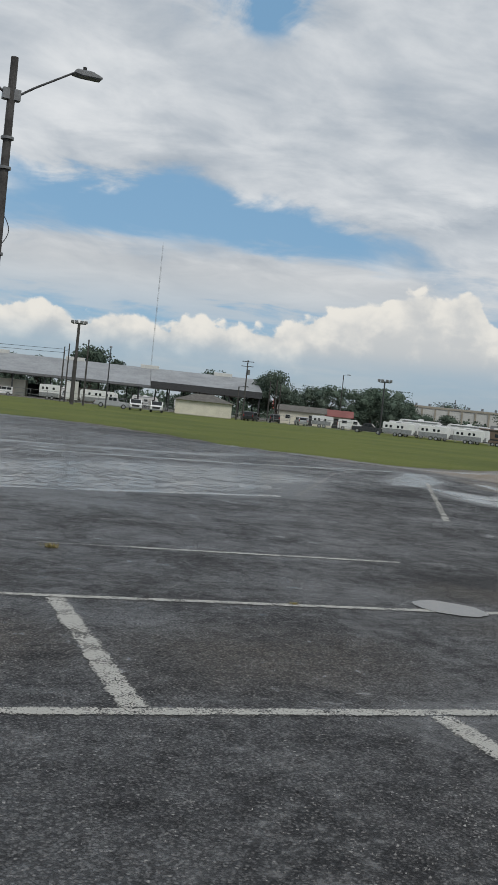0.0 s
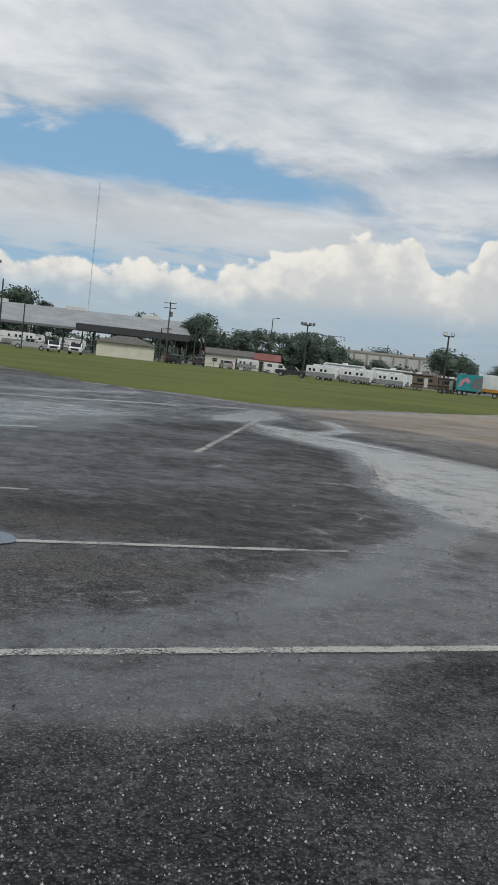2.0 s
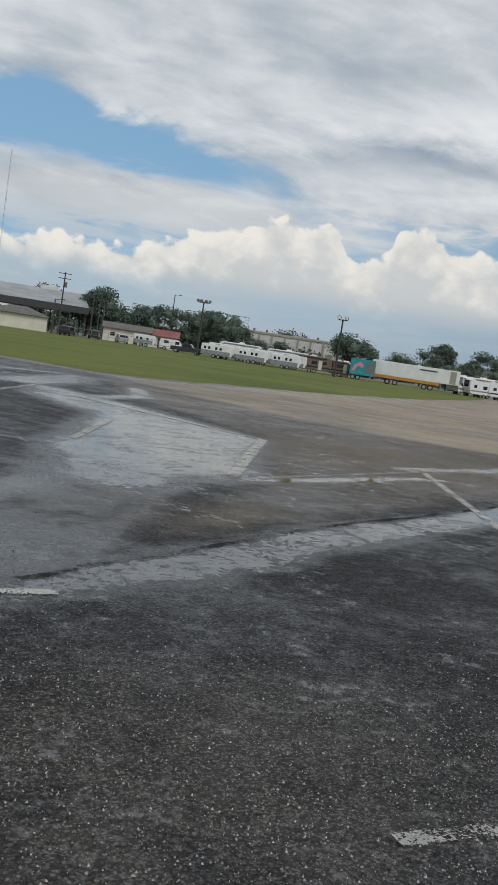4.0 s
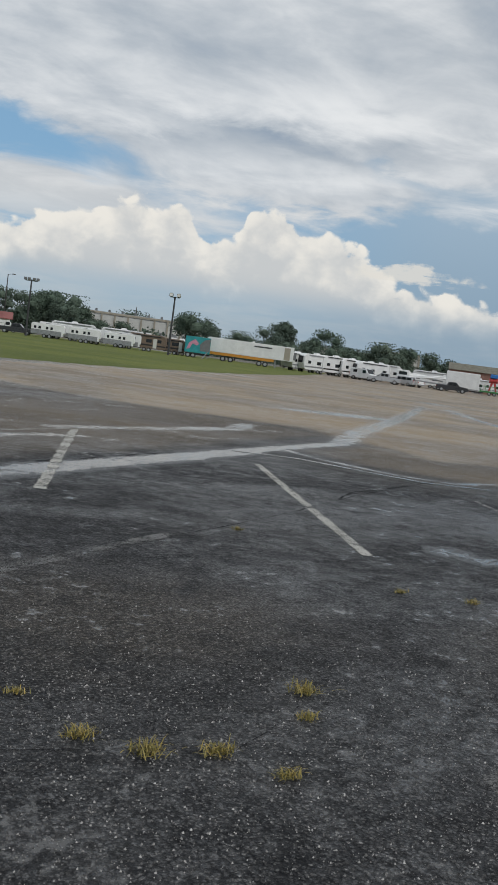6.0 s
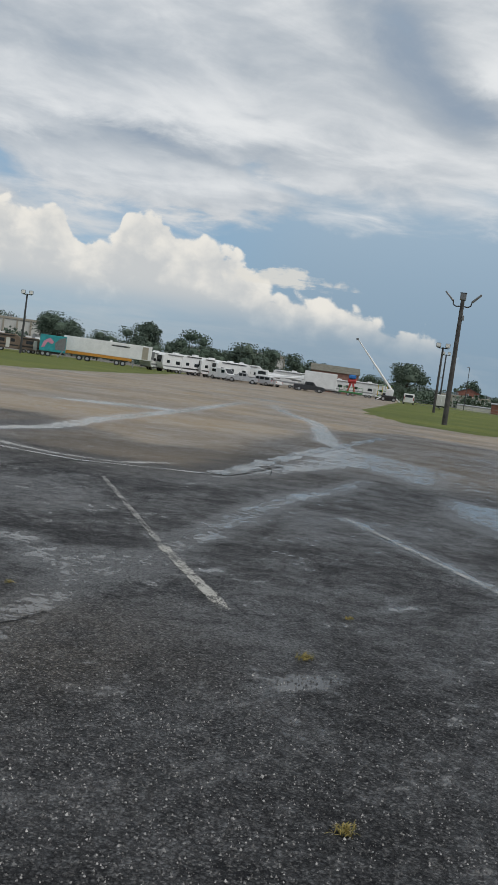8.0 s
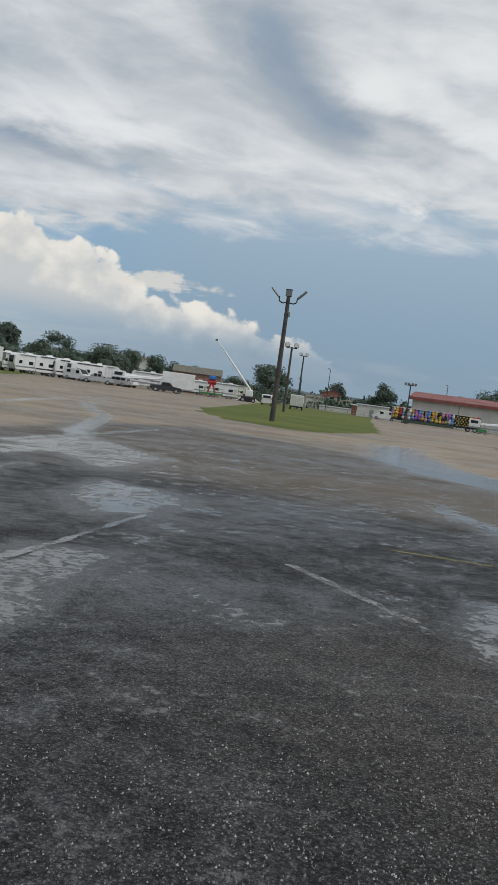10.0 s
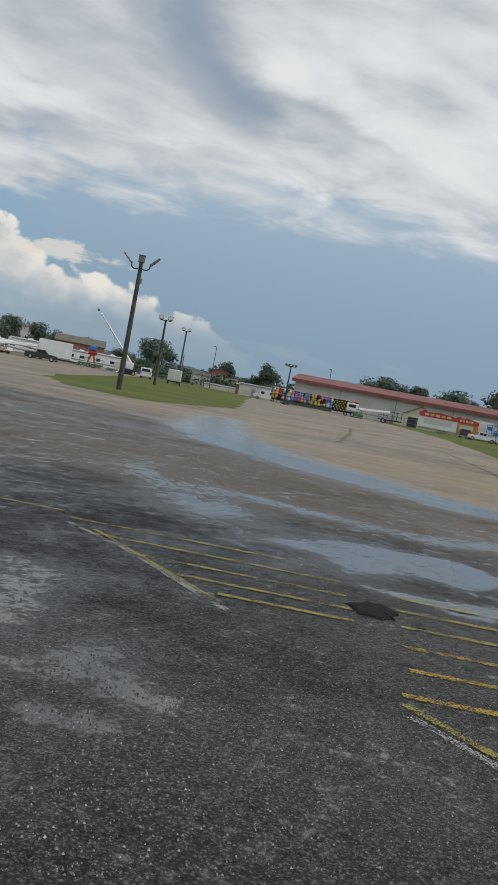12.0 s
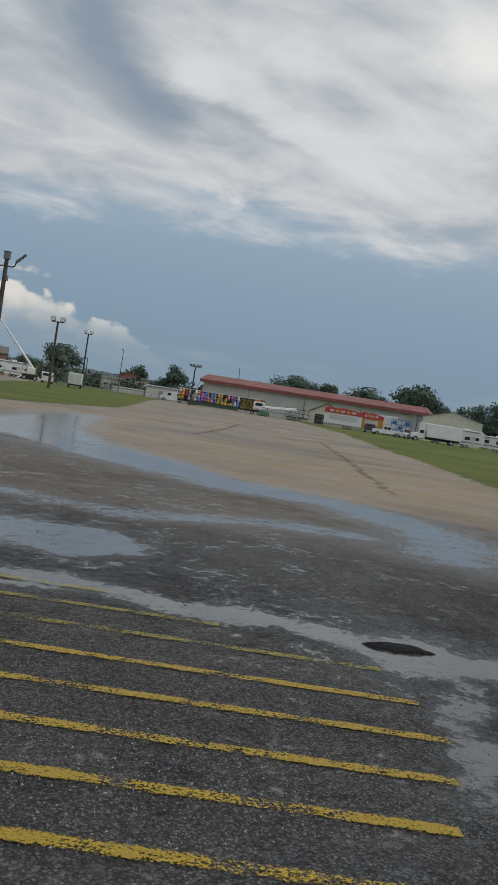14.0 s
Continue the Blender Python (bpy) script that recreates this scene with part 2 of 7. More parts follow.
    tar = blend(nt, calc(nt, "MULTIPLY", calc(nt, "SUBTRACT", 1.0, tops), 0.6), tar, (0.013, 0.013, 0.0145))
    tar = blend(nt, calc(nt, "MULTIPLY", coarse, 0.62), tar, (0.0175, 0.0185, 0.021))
    silt = calc(nt, "MULTIPLY", attribute(nt, "silt"), ramp(nt, mid, 0.22, 0.54))
    tar = blend(nt, calc(nt, "MULTIPLY", silt, ramp(nt, tops, 0.2, 1.0, 0.25, 0.85)), tar, blend(nt, big_a, (0.072, 0.063, 0.053), (0.215, 0.19, 0.158)))
    # washed-in sand
    sand_at = attribute(nt, "sand")
    runs = fbm(nt, combine(nt, calc(nt, "ADD", calc(nt, "MULTIPLY", gx, 0.10), calc(nt, "MULTIPLY", gy, -0.05)), calc(nt, "ADD", calc(nt, "MULTIPLY", gx, 0.16), calc(nt, "MULTIPLY", gy, 0.34))), 1.0, 8.0, 0.62, 0.9)
    sand_mix = ramp(nt, calc(nt, "ADD", sand_at, calc(nt, "MULTIPLY", calc(nt, "SUBTRACT", runs, 0.5), 0.22)), 0.28, 0.90)
    sand = blend(nt, ramp(nt, fbm(nt, at, 0.11, 4.0, 0.5, 0.9), 0.36, 0.64), (0.180, 0.142, 0.100), (0.315, 0.238, 0.148))
    sand = blend(nt, ramp(nt, runs, 0.50, 0.78, 0.0, 0.10), sand, (0.150, 0.122, 0.092))
    sand = blend(nt, ramp(nt, grit, 0.3, 0.7, 0.0, 0.5), sand, (0.25, 0.20, 0.145))
    # wetness and standing water
    wet, pool = attribute(nt, "wet"), attribute(nt, "pool")
    knob = fbm(nt, at, 17.0, 5.0, 0.65, 0.3)
    def swing(value, amount):
        return calc(nt, "MULTIPLY", calc(nt, "SUBTRACT", value, 0.5), amount)
    def total(*values):
        out = values[0]
        for v in values[1:]:
            out = calc(nt, "ADD", out, v)
        return out
    patchy = fbm(nt, at, 0.9, 5.0, 0.6, 0.8)
    damp = ramp(nt, total(wet, swing(mid, 0.9), swing(broad, 1.1), swing(ravel, 0.7), swing(knob, 0.5)), 0.14, 0.88)
    edge = total(pool, swing(patchy, 0.75), swing(mid, 0.65), swing(ravel, 1.0), swing(knob, 1.25), swing(tops, -0.40))
    film = ramp(nt, edge, 0.43, 0.60)
    sheen = calc(nt, "MULTIPLY", attribute(nt, "sheen"), ramp(nt, total(mid, broad), 0.75, 1.05, 0.6, 1.0))
    damp = calc(nt, "MULTIPLY", damp, calc(nt, "SUBTRACT", 1.0, calc(nt, "MULTIPLY", silt, 0.65)))
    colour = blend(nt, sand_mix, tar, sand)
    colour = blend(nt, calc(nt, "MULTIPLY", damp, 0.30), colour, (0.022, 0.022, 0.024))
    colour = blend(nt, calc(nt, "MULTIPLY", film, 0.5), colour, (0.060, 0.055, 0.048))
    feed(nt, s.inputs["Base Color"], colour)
    rough = ramp(nt, damp, 0.0, 1.0, 0.70, 0.33, smooth=False)
    rough = calc(nt, "SUBTRACT", calc(nt, "ADD", rough, calc(nt, "MULTIPLY", sand_mix, 0.10)), calc(nt, "MULTIPLY", sheen, 0.24))
    # gloss also cut in the hollows to imitate shade, and varied per stone
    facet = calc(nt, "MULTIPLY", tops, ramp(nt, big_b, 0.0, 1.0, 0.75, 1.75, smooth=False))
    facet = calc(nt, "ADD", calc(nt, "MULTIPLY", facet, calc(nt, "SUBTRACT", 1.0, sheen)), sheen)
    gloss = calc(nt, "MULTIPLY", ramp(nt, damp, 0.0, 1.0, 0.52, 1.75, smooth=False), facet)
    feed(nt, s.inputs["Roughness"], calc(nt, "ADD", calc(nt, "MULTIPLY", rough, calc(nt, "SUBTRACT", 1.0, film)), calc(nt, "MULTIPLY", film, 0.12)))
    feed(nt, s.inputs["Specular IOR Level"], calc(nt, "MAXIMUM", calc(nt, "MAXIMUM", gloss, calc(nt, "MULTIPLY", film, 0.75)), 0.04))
    height = calc(nt, "ADD", calc(nt, "MULTIPLY", big_d, -1.0), calc(nt, "MULTIPLY", small_d, -0.6))
    height = calc(nt, "ADD", height, calc(nt, "MULTIPLY", ravel, 0.9))
    height = calc(nt, "ADD", height, calc(nt, "MULTIPLY", grit, 0.3))
    height = calc(nt, "SUBTRACT", calc(nt, "ADD", height, calc(nt, "MULTIPLY", big_a, 0.35)), calc(nt, "MULTIPLY", pits, 0.9))
    dry = calc(nt, "MULTIPLY", calc(nt, "SUBTRACT", 1.0, calc(nt, "MAXIMUM", film, calc(nt, "MULTIPLY", sheen, 0.8))), calc(nt, "SUBTRACT", 1.0, calc(nt, "MULTIPLY", sand_mix, 0.75)))
    relief(nt, s, height, calc(nt, "MULTIPLY", dry, calc(nt, "SUBTRACT", 1.0, calc(nt, "MULTIPLY", damp, 0.15))), 0.016)
    return m


def film_material():
    """Water lying in a crack or seam, broken up along its edges."""
    m, nt, s = material("thin water film")
    at = ground_place(nt)
    gap = ramp(nt, calc(nt, "ADD", calc(nt, "MULTIPLY", fbm(nt, at, 24.0, 6.0, 0.72), 0.75), calc(nt, "MULTIPLY", fbm(nt, at, 1.2, 4.0, 0.6), 0.5)), 0.585, 0.70)
    gap = calc(nt, "MAXIMUM", gap, ramp(nt, calc(nt, "ADD", attribute(nt, "rim"), calc(nt, "MULTIPLY", calc(nt, "SUBTRACT", fbm(nt, at, 30.0, 5.0, 0.7), 0.5), 1.6)), 0.45, 0.85))
    feed(nt, s.inputs["Alpha"], calc(nt, "SUBTRACT", 1.0, gap))
    s.inputs["Base Color"].default_value = (0.085, 0.083, 0.080, 1)
    s.inputs["Roughness"].default_value = 0.16
    return m


def crack_material():
    m, nt, s = material("open dark crack")
    at = ground_place(nt)
    gap = ramp(nt, calc(nt, "ADD", calc(nt, "MULTIPLY", fbm(nt, at, 20.0, 5.0, 0.7), 0.6), calc(nt, "MULTIPLY", fbm(nt, at, 1.6, 4.0, 0.6), 0.6)), 0.52, 0.66)
    gap = calc(nt, "MAXIMUM", gap, ramp(nt, calc(nt, "ADD", attribute(nt, "rim"), calc(nt, "MULTIPLY", calc(nt, "SUBTRACT", fbm(nt, at, 40.0, 5.0, 0.7), 0.5), 1.8)), 0.4, 0.8))
    feed(nt, s.inputs["Alpha"], calc(nt, "SUBTRACT", 1.0, gap))
    s.inputs["Base Color"].default_value = (0.014, 0.014, 0.015, 1)
    s.inputs["Roughness"].default_value = 0.8
    s.inputs["Specular IOR Level"].default_value = 0.1
    return m


def rut_material():
    m, nt, s = material("damp rut in sand")
    at = ground_place(nt)
    gap = ramp(nt, calc(nt, "ADD", calc(nt, "MULTIPLY", fbm(nt, at, 3.0, 6.0, 0.7), 0.7), calc(nt, "MULTIPLY", fbm(nt, at, 0.25, 4.0, 0.6), 0.5)), 0.50, 0.72)
    gap = calc(nt, "MAXIMUM", gap, ramp(nt, calc(nt, "ADD", attribute(nt, "rim"), calc(nt, "MULTIPLY", calc(nt, "SUBTRACT", fbm(nt, at, 6.0, 5.0, 0.7), 0.5), 1.8)), 0.4, 0.8))
    feed(nt, s.inputs["Alpha"], calc(nt, "SUBTRACT", 1.0, gap))
    s.inputs["Base Color"].default_value = (0.20, 0.16, 0.113, 1)
    s.inputs["Roughness"].default_value = 0.8
    s.inputs["Specular IOR Level"].default_value = 0.2
    return m


def paint_material(name, colour, keep):
    """Road paint, cracked and rubbed off down to the stones."""
    m, nt, s = material(name)
    at = ground_place(nt)
    stones = node(nt, "ShaderNodeTexVoronoi")
    feed(nt, stones.inputs["Vector"], at)
    stones.inputs["Scale"].default_value = 62.0
    fine, mid = fbm(nt, at, 75.0, 4.0, 0.72), fbm(nt, at, 3.0, 5.0, 0.65)
    worn = calc(nt, "ADD", calc(nt, "MULTIPLY", fine, 0.75), calc(nt, "MULTIPLY", mid, 0.55))
    worn = calc(nt, "ADD", worn, calc(nt, "MULTIPLY", stones.outputs["Distance"], 0.10))
    worn = calc(nt, "ADD", worn, calc(nt, "MULTIPLY", attribute(nt, "rim"), 0.17))
    lost = ramp(nt, worn, keep, keep + 0.06)
    tone = blend(nt, ramp(nt, mid, 0.3, 0.7), tuple(c * 0.75 for c in colour), colour)
    feed(nt, s.inputs["Base Color"], tone)
    feed(nt, s.inputs["Alpha"], calc(nt, "SUBTRACT", 1.0, lost))
    s.inputs["Roughness"].default_value = 0.5
    relief(nt, s, calc(nt, "ADD", calc(nt, "MULTIPLY", stones.outputs["Distance"], -0.8), calc(nt, "MULTIPLY", fine, 0.5)), 0.7, 0.006)
    return m


def grass_material():
    m, nt, s = material("mown grass")
    at = ground_place(nt)
    big, mid, fine = fbm(nt, at, 0.07, 5.0, 0.6), fbm(nt, at, 0.9, 5.0, 0.6), fbm(nt, at, 22.0, 4.0, 0.7)
    c = blend(nt, ramp(nt, big, 0.35, 0.65), (0.096, 0.122, 0.026), (0.150, 0.172, 0.036))
    c = blend(nt, ramp(nt, mid, 0.45, 0.75, 0.0, 0.6), c, (0.165, 0.165, 0.045))
    c = blend(nt, ramp(nt, fine, 0.35, 0.65, 0.45, 0.0), c, (0.045, 0.066, 0.016))
    feed(nt, s.inputs["Base Color"], c)
    s.inputs["Roughness"].default_value = 0.85
    s.inputs["Specular IOR Level"].default_value = 0.2
    relief(nt, s, calc(nt, "ADD", fine, mid), 0.9, 0.05)
    return m


def earth_material():
    m, nt, s = material("far fields")
    at = ground_place(nt)
    c = blend(nt, ramp(nt, fbm(nt, at, 0.012, 6.0, 0.6), 0.4, 0.6), (0.055, 0.075, 0.026), (0.13, 0.12, 0.06))
    c = blend(nt, ramp(nt, fbm(nt, at, 0.15, 5.0, 0.6), 0.4, 0.7, 0.0, 0.6), c, (0.16, 0.14, 0.10))
    feed(nt, s.inputs["Base Color"], c)
    s.inputs["Roughness"].default_value = 0.9
    return m


FILM, CRACK, RUT = film_material(), crack_material(), rut_material()
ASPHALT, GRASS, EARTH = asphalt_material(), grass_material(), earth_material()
WHITE_PAINT = paint_material("worn white road paint", (0.46, 0.455, 0.42), 0.715)
WORN_PAINT = paint_material("half-lost white road paint", (0.47, 0.46, 0.42), 0.69)
FAINT_PAINT = paint_material("almost lost white road paint", (0.36, 0.355, 0.335), 0.665)
SCUFFED = paint_material("pale scuffed seam", (0.13, 0.127, 0.123), 0.645)
YELLOW_PAINT = paint_material("worn yellow road paint", (0.44, 0.292, 0.006), 0.685)
FADED_YELLOW = paint_material("faded yellow road paint", (0.31, 0.26, 0.028), 0.675)

# ---- the ground ----
def mesh_object(name, verts, faces, mat, smooth=False):
    me = bpy.data.meshes.new(name)
    me.from_pydata([tuple(v) for v in verts], [], faces)
    me.materials.append(mat)
    if smooth:
        me.polygons.foreach_set("use_smooth", [True] * len(me.polygons))
    return new(name, me)


def steps(lo, hi, fine, reach, grow=1.18):
    """Even steps from lo to hi, then wider and wider ones out to reach on both sides."""
    mid = list(np.arange(lo, hi, fine))
    out, step, at = [], fine, mid[-1]
    while at < reach:
        step *= grow
        at += step
        out.append(at)
    back, step, at = [], fine, lo
    while at > -reach * 0.25:
        step *= grow
        at -= step
        back.append(at)
    return np.array(back[::-1] + mid + out)


def line_distance(px, py, pts):
    best = np.full(px.shape, 1e9)
    for (ax, ay), (bx, by) in zip(pts[:-1], pts[1:]):
        dx, dy = bx - ax, by - ay
        k = np.clip(((px - ax) * dx + (py - ay) * dy) / (dx * dx + dy * dy), 0, 1)
        best = np.minimum(best, np.hypot(px - ax - k * dx, py - ay - k * dy))
    return best


def area_distance(px, py, pts):
    """Distance to the outline, positive inside."""
    inside = np.zeros(px.shape, bool)
    for (ax, ay), (bx, by) in zip(pts, pts[1:] + pts[:1]):
        if ay != by:
            inside ^= ((ay > py) != (by > py)) & (px < (bx - ax) * (py - ay) / (by - ay) + ax)
    d = line_distance(px, py, pts + pts[:1])
    return np.where(inside, d, -d)


def soft(v, lo, hi):
    k = np.clip((v - lo) / (hi - lo), 0, 1)
    return k * k * (3 - 2 * k)


def climb(px, py):
    """The lie of the land, level near by and rising a little far off."""
    d = np.hypot(px - 12, py + 3)
    return 0.55 * soft(d, 85, 210) + 0.002 * np.maximum(0.0, d - 200)


SAND_AREA = [(18.5, 37), (18.9, 28), (21, 21), (25, 17.5), (24, 12), (26.6, 11.5), (33, 16.3), (38, 19.8), (46, 23), (45, 14), (41.5, 5.8), (39.6, 1), (39.6, -4.3), (38, -12), (60, -9), (90, 10), (400, 180), (300, 300), (160, 177), (63, 75), (26, 41.5)]
SAND_TONGUE = [(21, 12.9), (21.1, 10.8), (22.7, 8.6), (25.8, 10.4), (28.8, 12.4), (33.3, 16.6), (36, 22), (28, 17.6), (24, 14.4)]
# smooth, evenly wet asphalt: strength, softness of the edge, outline
SHEENS = [
    (1.0, 0.55, [(12, 11.9), (9.6, 9.8), (7.9, 8.2), (7.0, 7.2), (6.1, 6.55), (5.2, 5.96), (4.3, 5.45), (3.6, 5.3), (4.9, 5.25), (5.4, 5.5), (5.7, 5.67), (6.25, 5.67), (6.8, 6.1), (7.4, 6.7), (8.1, 7.3), (10, 9.1)]),
    (0.6, 0.15, [(12.3, 10.9), (10.7, 8.7), (9.6, 6.8), (9, 5.8), (7.4, 5.15), (6.9, 5.12), (6.45, 4.9), (6.2, 4.72), (5.95, 4.3), (5.7, 4.45), (5.4, 4.37), (5.1, 4.16), (4.4, 4.3), (3.5, 4.2), (2.5, 4.6), (2.5, 5.3), (5, 6)]),
    (0.8, 0.6, [(13.4, 25), (14.4, 21.8), (15.5, 16.3), (12.35, 10.75), (11.5, 10.5), (10.1, 8.6), (9.6, 9.9), (10.5, 12.4), (11.65, 15.2), (12.9, 18.4), (12.3, 21.5)]),
    (0.6, 0.3, [(21.31, -2.45), (21.6, -2.75), (21.35, -2.95), (21.1, -2.72)]),
]
# standing water: depth, softness of the edge, outline
WATERS = [
    (0.59, 0.45, [(13.4, 25), (14.4, 21.8), (15.5, 16.3), (12.35, 10.75), (11.5, 10.5), (10.4, 9.0), (9.9, 9.9), (10.5, 12.4), (11.65, 15.2), (12.9, 18.4), (12.3, 21.5)]),
    (0.55, 0.40, [(13, 25), (15.2, 27.6), (17.3, 32.6), (16.4, 32.9), (13.5, 28), (12.0, 25)]),
    (0.53, 0.18, [(7.9, 5.1), (8.4, 5.45), (9.53, 6.15), (10.29, 6.65), (11.29, 7.34), (12.25, 7.9), (14.04, 8.83), (14.7, 8.6), (13.0, 7.65), (12.0, 7.12), (10.9, 6.45), (10.3, 6.02), (9.8, 5.74), (9.3, 5.55), (8.3, 5.0)]),
    (0.68, 0.16, [(14.04, 8.83), (15.41, 9.62), (16.9, 10.5), (19.18, 11.85), (21.2, 13.05), (24.0, 14.7), (24.1, 14.3), (21.3, 12.7), (18, 10.55), (14.7, 8.6)]),
    (0.46, 0.9, [(1.9, 22.7), (3.7, 25.2), (6.6, 26.5), (8.8, 27.1), (9.6, 24.6), (6.6, 19.3), (4.8, 18), (2.6, 16.9), (-7, 14.0), (-9, 22)]),
    (0.64, 0.9, [(62, 22.5), (47.9, 12.3), (43.2, 7), (42.3, 4.5), (40.5, 1.8), (40.3, -0.5), (39.4, -3), (37, -4.9), (34.2, -5.6), (34.1, -4.7), (37.2, -2.9), (38.1, -1.4), (37.6, 0.5), (38.3, 2.5), (38.9, 5.1), (41.3, 9.9), (45, 14), (60, 23.5)]),
    (0.66, 0.25, [(28.66, -0.88), (30.1, -1.2), (30.9, -2.3), (30.6, -2.9), (29.9, -3.25), (29.2, -3.1), (29.14, -2.5), (28.1, -2.35), (28.8, -1.6)]),
    (0.50, 0.5, [(33.7, 5.2), (32, 3.1), (31.1, 1.7), (30.3, 0.3), (29.6, -0.2), (29.1, 0.5), (30.3, 2.1), (30.8, 3.1)]),
    (0.70, 0.12, [(27.75, -2.6), (28.18, -3.2), (28.58, -3.53), (28.63, -4.06), (28.65, -4.62), (28.95, -4.94), (29.08, -5.36), (29.25, -5.95), (29.55, -6.19), (29.35, -6.62), (29.5, -6.95), (29.0, -7.05), (28.85, -6.83), (28.45, -6.65), (28.39, -6.48), (28.72, -6.1), (28.75, -5.5), (28.38, -5.14), (28.24, -4.74), (28.25, -4.21), (27.75, -3.66)]),
    (0.66, 0.07, [(28.31, -6.88), (28.36, -7.02), (28.23, -7.2), (27.89, -7.2), (27.76, -7.05)]),
    (0.66, 0.07, [(27.45, -7.2), (27.6, -7.42), (26.85, -7.62), (27.0, -7.42)]),
    (0.46, 0.28, [(24.96, -1.15), (25.15, -1.68), (24.25, -2.22), (23.19, -2.92), (22.73, -3.25), (22.3, -3.35), (22.15, -3.2), (23.05, -2.5), (23.7, -2.0)]),
    (0.46, 0.18, [(24.68, -0.62), (23.42, -1.15), (22.75, -1.55), (22.96, -1.95), (23.48, -1.62), (24.8, -0.85)]),
    (0.64, 0.05, [(22.94, -3.38), (23.22, -3.84), (23.04, -3.95), (22.86, -3.58)]),
    (0.56, 0.06, [(22.36, -3.62), (22.5, -3.81), (22.5, -4.13), (22.32, -4.2), (22.25, -3.86)]),
    (0.48, 0.20, [(22.15, 2.4), (22.7, 1.88), (21.76, 1.22), (20.0, 0.12), (19.9, 0.5), (20.12, 0.98), (20.45, 1.35)]),
    (0.50, 0.35, [(26.6, 6.62), (26.8, 5.86), (26.6, 4.8), (24.89, 3.7), (24.2, 4.0), (24.9, 5.14)]),
    (0.46, 0.30, [(22.9, 8.1), (26.1, 10.1), (32.9, 14.1), (31.4, 10.1), (27.75, 7.9), (28.5, 10.3), (25.9, 9.2)]),
    (0.38, 0.25, [(17.4, 3.6), (18.1, 3.75), (18.6, 3.5), (17.85, 3.0), (17.3, 2.9)]),
]
FAR_WET = [(-8, 15), (4.5, 17.5), (13, 24), (18, 36), (12, 46), (-8, 50)]
MID_WET = [(9.4, 6.5), (12.3, 8.1), (15, 9.6), (18, 11.4), (21, 13.4), (25.5, 16.2), (23, 20), (20, 28), (18.9, 36), (15.5, 26), (15.8, 17), (12.4, 10.6)]
EAST_WET = [(20, 0.3), (21, 1.6), (25.5, 5.1), (28, 9), (34, 14), (42, 17), (44, 12), (40, 5), (36, -2), (31, -6), (28.5, -8), (28.2, -4), (27.5, 1), (24.5, 1.5)]
RUNS = [  # water running along the low joints: depth, half width, line
    (0.58, 0.35, [(12.4, 45), (16.0, 40.2), (18.7, 36.9), (21, 36.9), (27, 41.6), (37.2, 49.2), (63.5, 74)]),
    (0.52, 0.5, [(-4, 30), (4, 31.5), (9, 33.5), (13, 38)]),
    (0.55, 0.3, [(14.2, 22.8), (16.2, 25), (17.4, 29)]),
    (0.57, 0.32, [(23.9, 14.5), (27.7, 18.1), (35.3, 24.8), (66, 53)]),
    (0.57, 0.40, [(59.5, 46), (48, 32.4), (42.9, 25.3), (33.9, 16.2), (32.3, 14), (29, 12.1)]),
    (0.50, 0.25, [(17.0, 13.65), (18.9, 14.3), (22, 15.8), (23.5, 17.3)]),
    (0.50, 0.14, [(12.35, 10.6), (13.9, 11.2), (16, 12.2), (17, 12.5)]),
    (0.54, 0.09, [(20.9, 12.9), (20.95, 11.4), (21.3, 10.0), (22.0, 9.3), (23.2, 9.5)]),
    (0.62, 0.25, [(2.6, 27.6), (9.1, 29.5), (16, 33)]),
    (0.62, 0.16, [(-3, 15.4), (1.7, 16.65), (3.2, 17.3), (6.3, 18.5)]),
    (0.38, 0.14, [(17.2, 4.9), (17.3, 4.55), (17.66, 4.3), (17.45, 3.4), (17.29, 2.86), (16.78, 2.46), (16.29, 2.2), (15.77, 1.47)]),
    (0.42, 0.16, [(18.7, 3.75), (19.9, 4.5), (21.5, 5.65), (22.8, 6.4), (24.5, 7.2), (26.5, 8.3)]),
    (0.48, 0.14, [(23.19, -2.92), (23.42, -3.15), (23.95, -3.0), (23.66, -3.18), (23.55, -3.43), (23.52, -3.75)]),
    (0.50, 0.07, [(28.8, -6.7), (28.5, -6.94), (28.1, -7.05), (27.6, -7.15), (27.2, -7.36), (26.72, -7.57)]),
    (0.52, 0.09, [(22.33, 4.96), (21.37, 2.95), (20.58, 1.42), (20.2, 0.65), (19.95, 0.13)]),
    (0.50, 0.5, [(31.5, 2.0), (32.5, -1.5), (34.3, -2.2), (35, -3.4)]),
]
SILT = [(10.4, 8.1, 1.8, 1.3), (2.1, 6.3, 1.1, 0.9), (0.2, 6.6, 0.9, 0.8), (5.2, 7.2, 1.3, 0.6), (5.3, 8.8, 1.2, 0.5), (13.0, 3.6, 1.5, 1.2), (23.6, -4.6, 2.4, 1.6), (26.5, -5.0, 3.2, 3.4), (22.0, -2.4, 2.6, 2.4), (8.4, 3.0, 1.6, 1.2), (16.0, 2.0, 1.6, 1.2), (17.5, 15.5, 5.0, 4.5), (22.0, 17.0, 4.0, 4.0), (23.5, 10.0, 4.0, 2.5), (31.5, -4.5, 2.6, 3.5), (34.0, 3.0, 4.5, 5.0)]
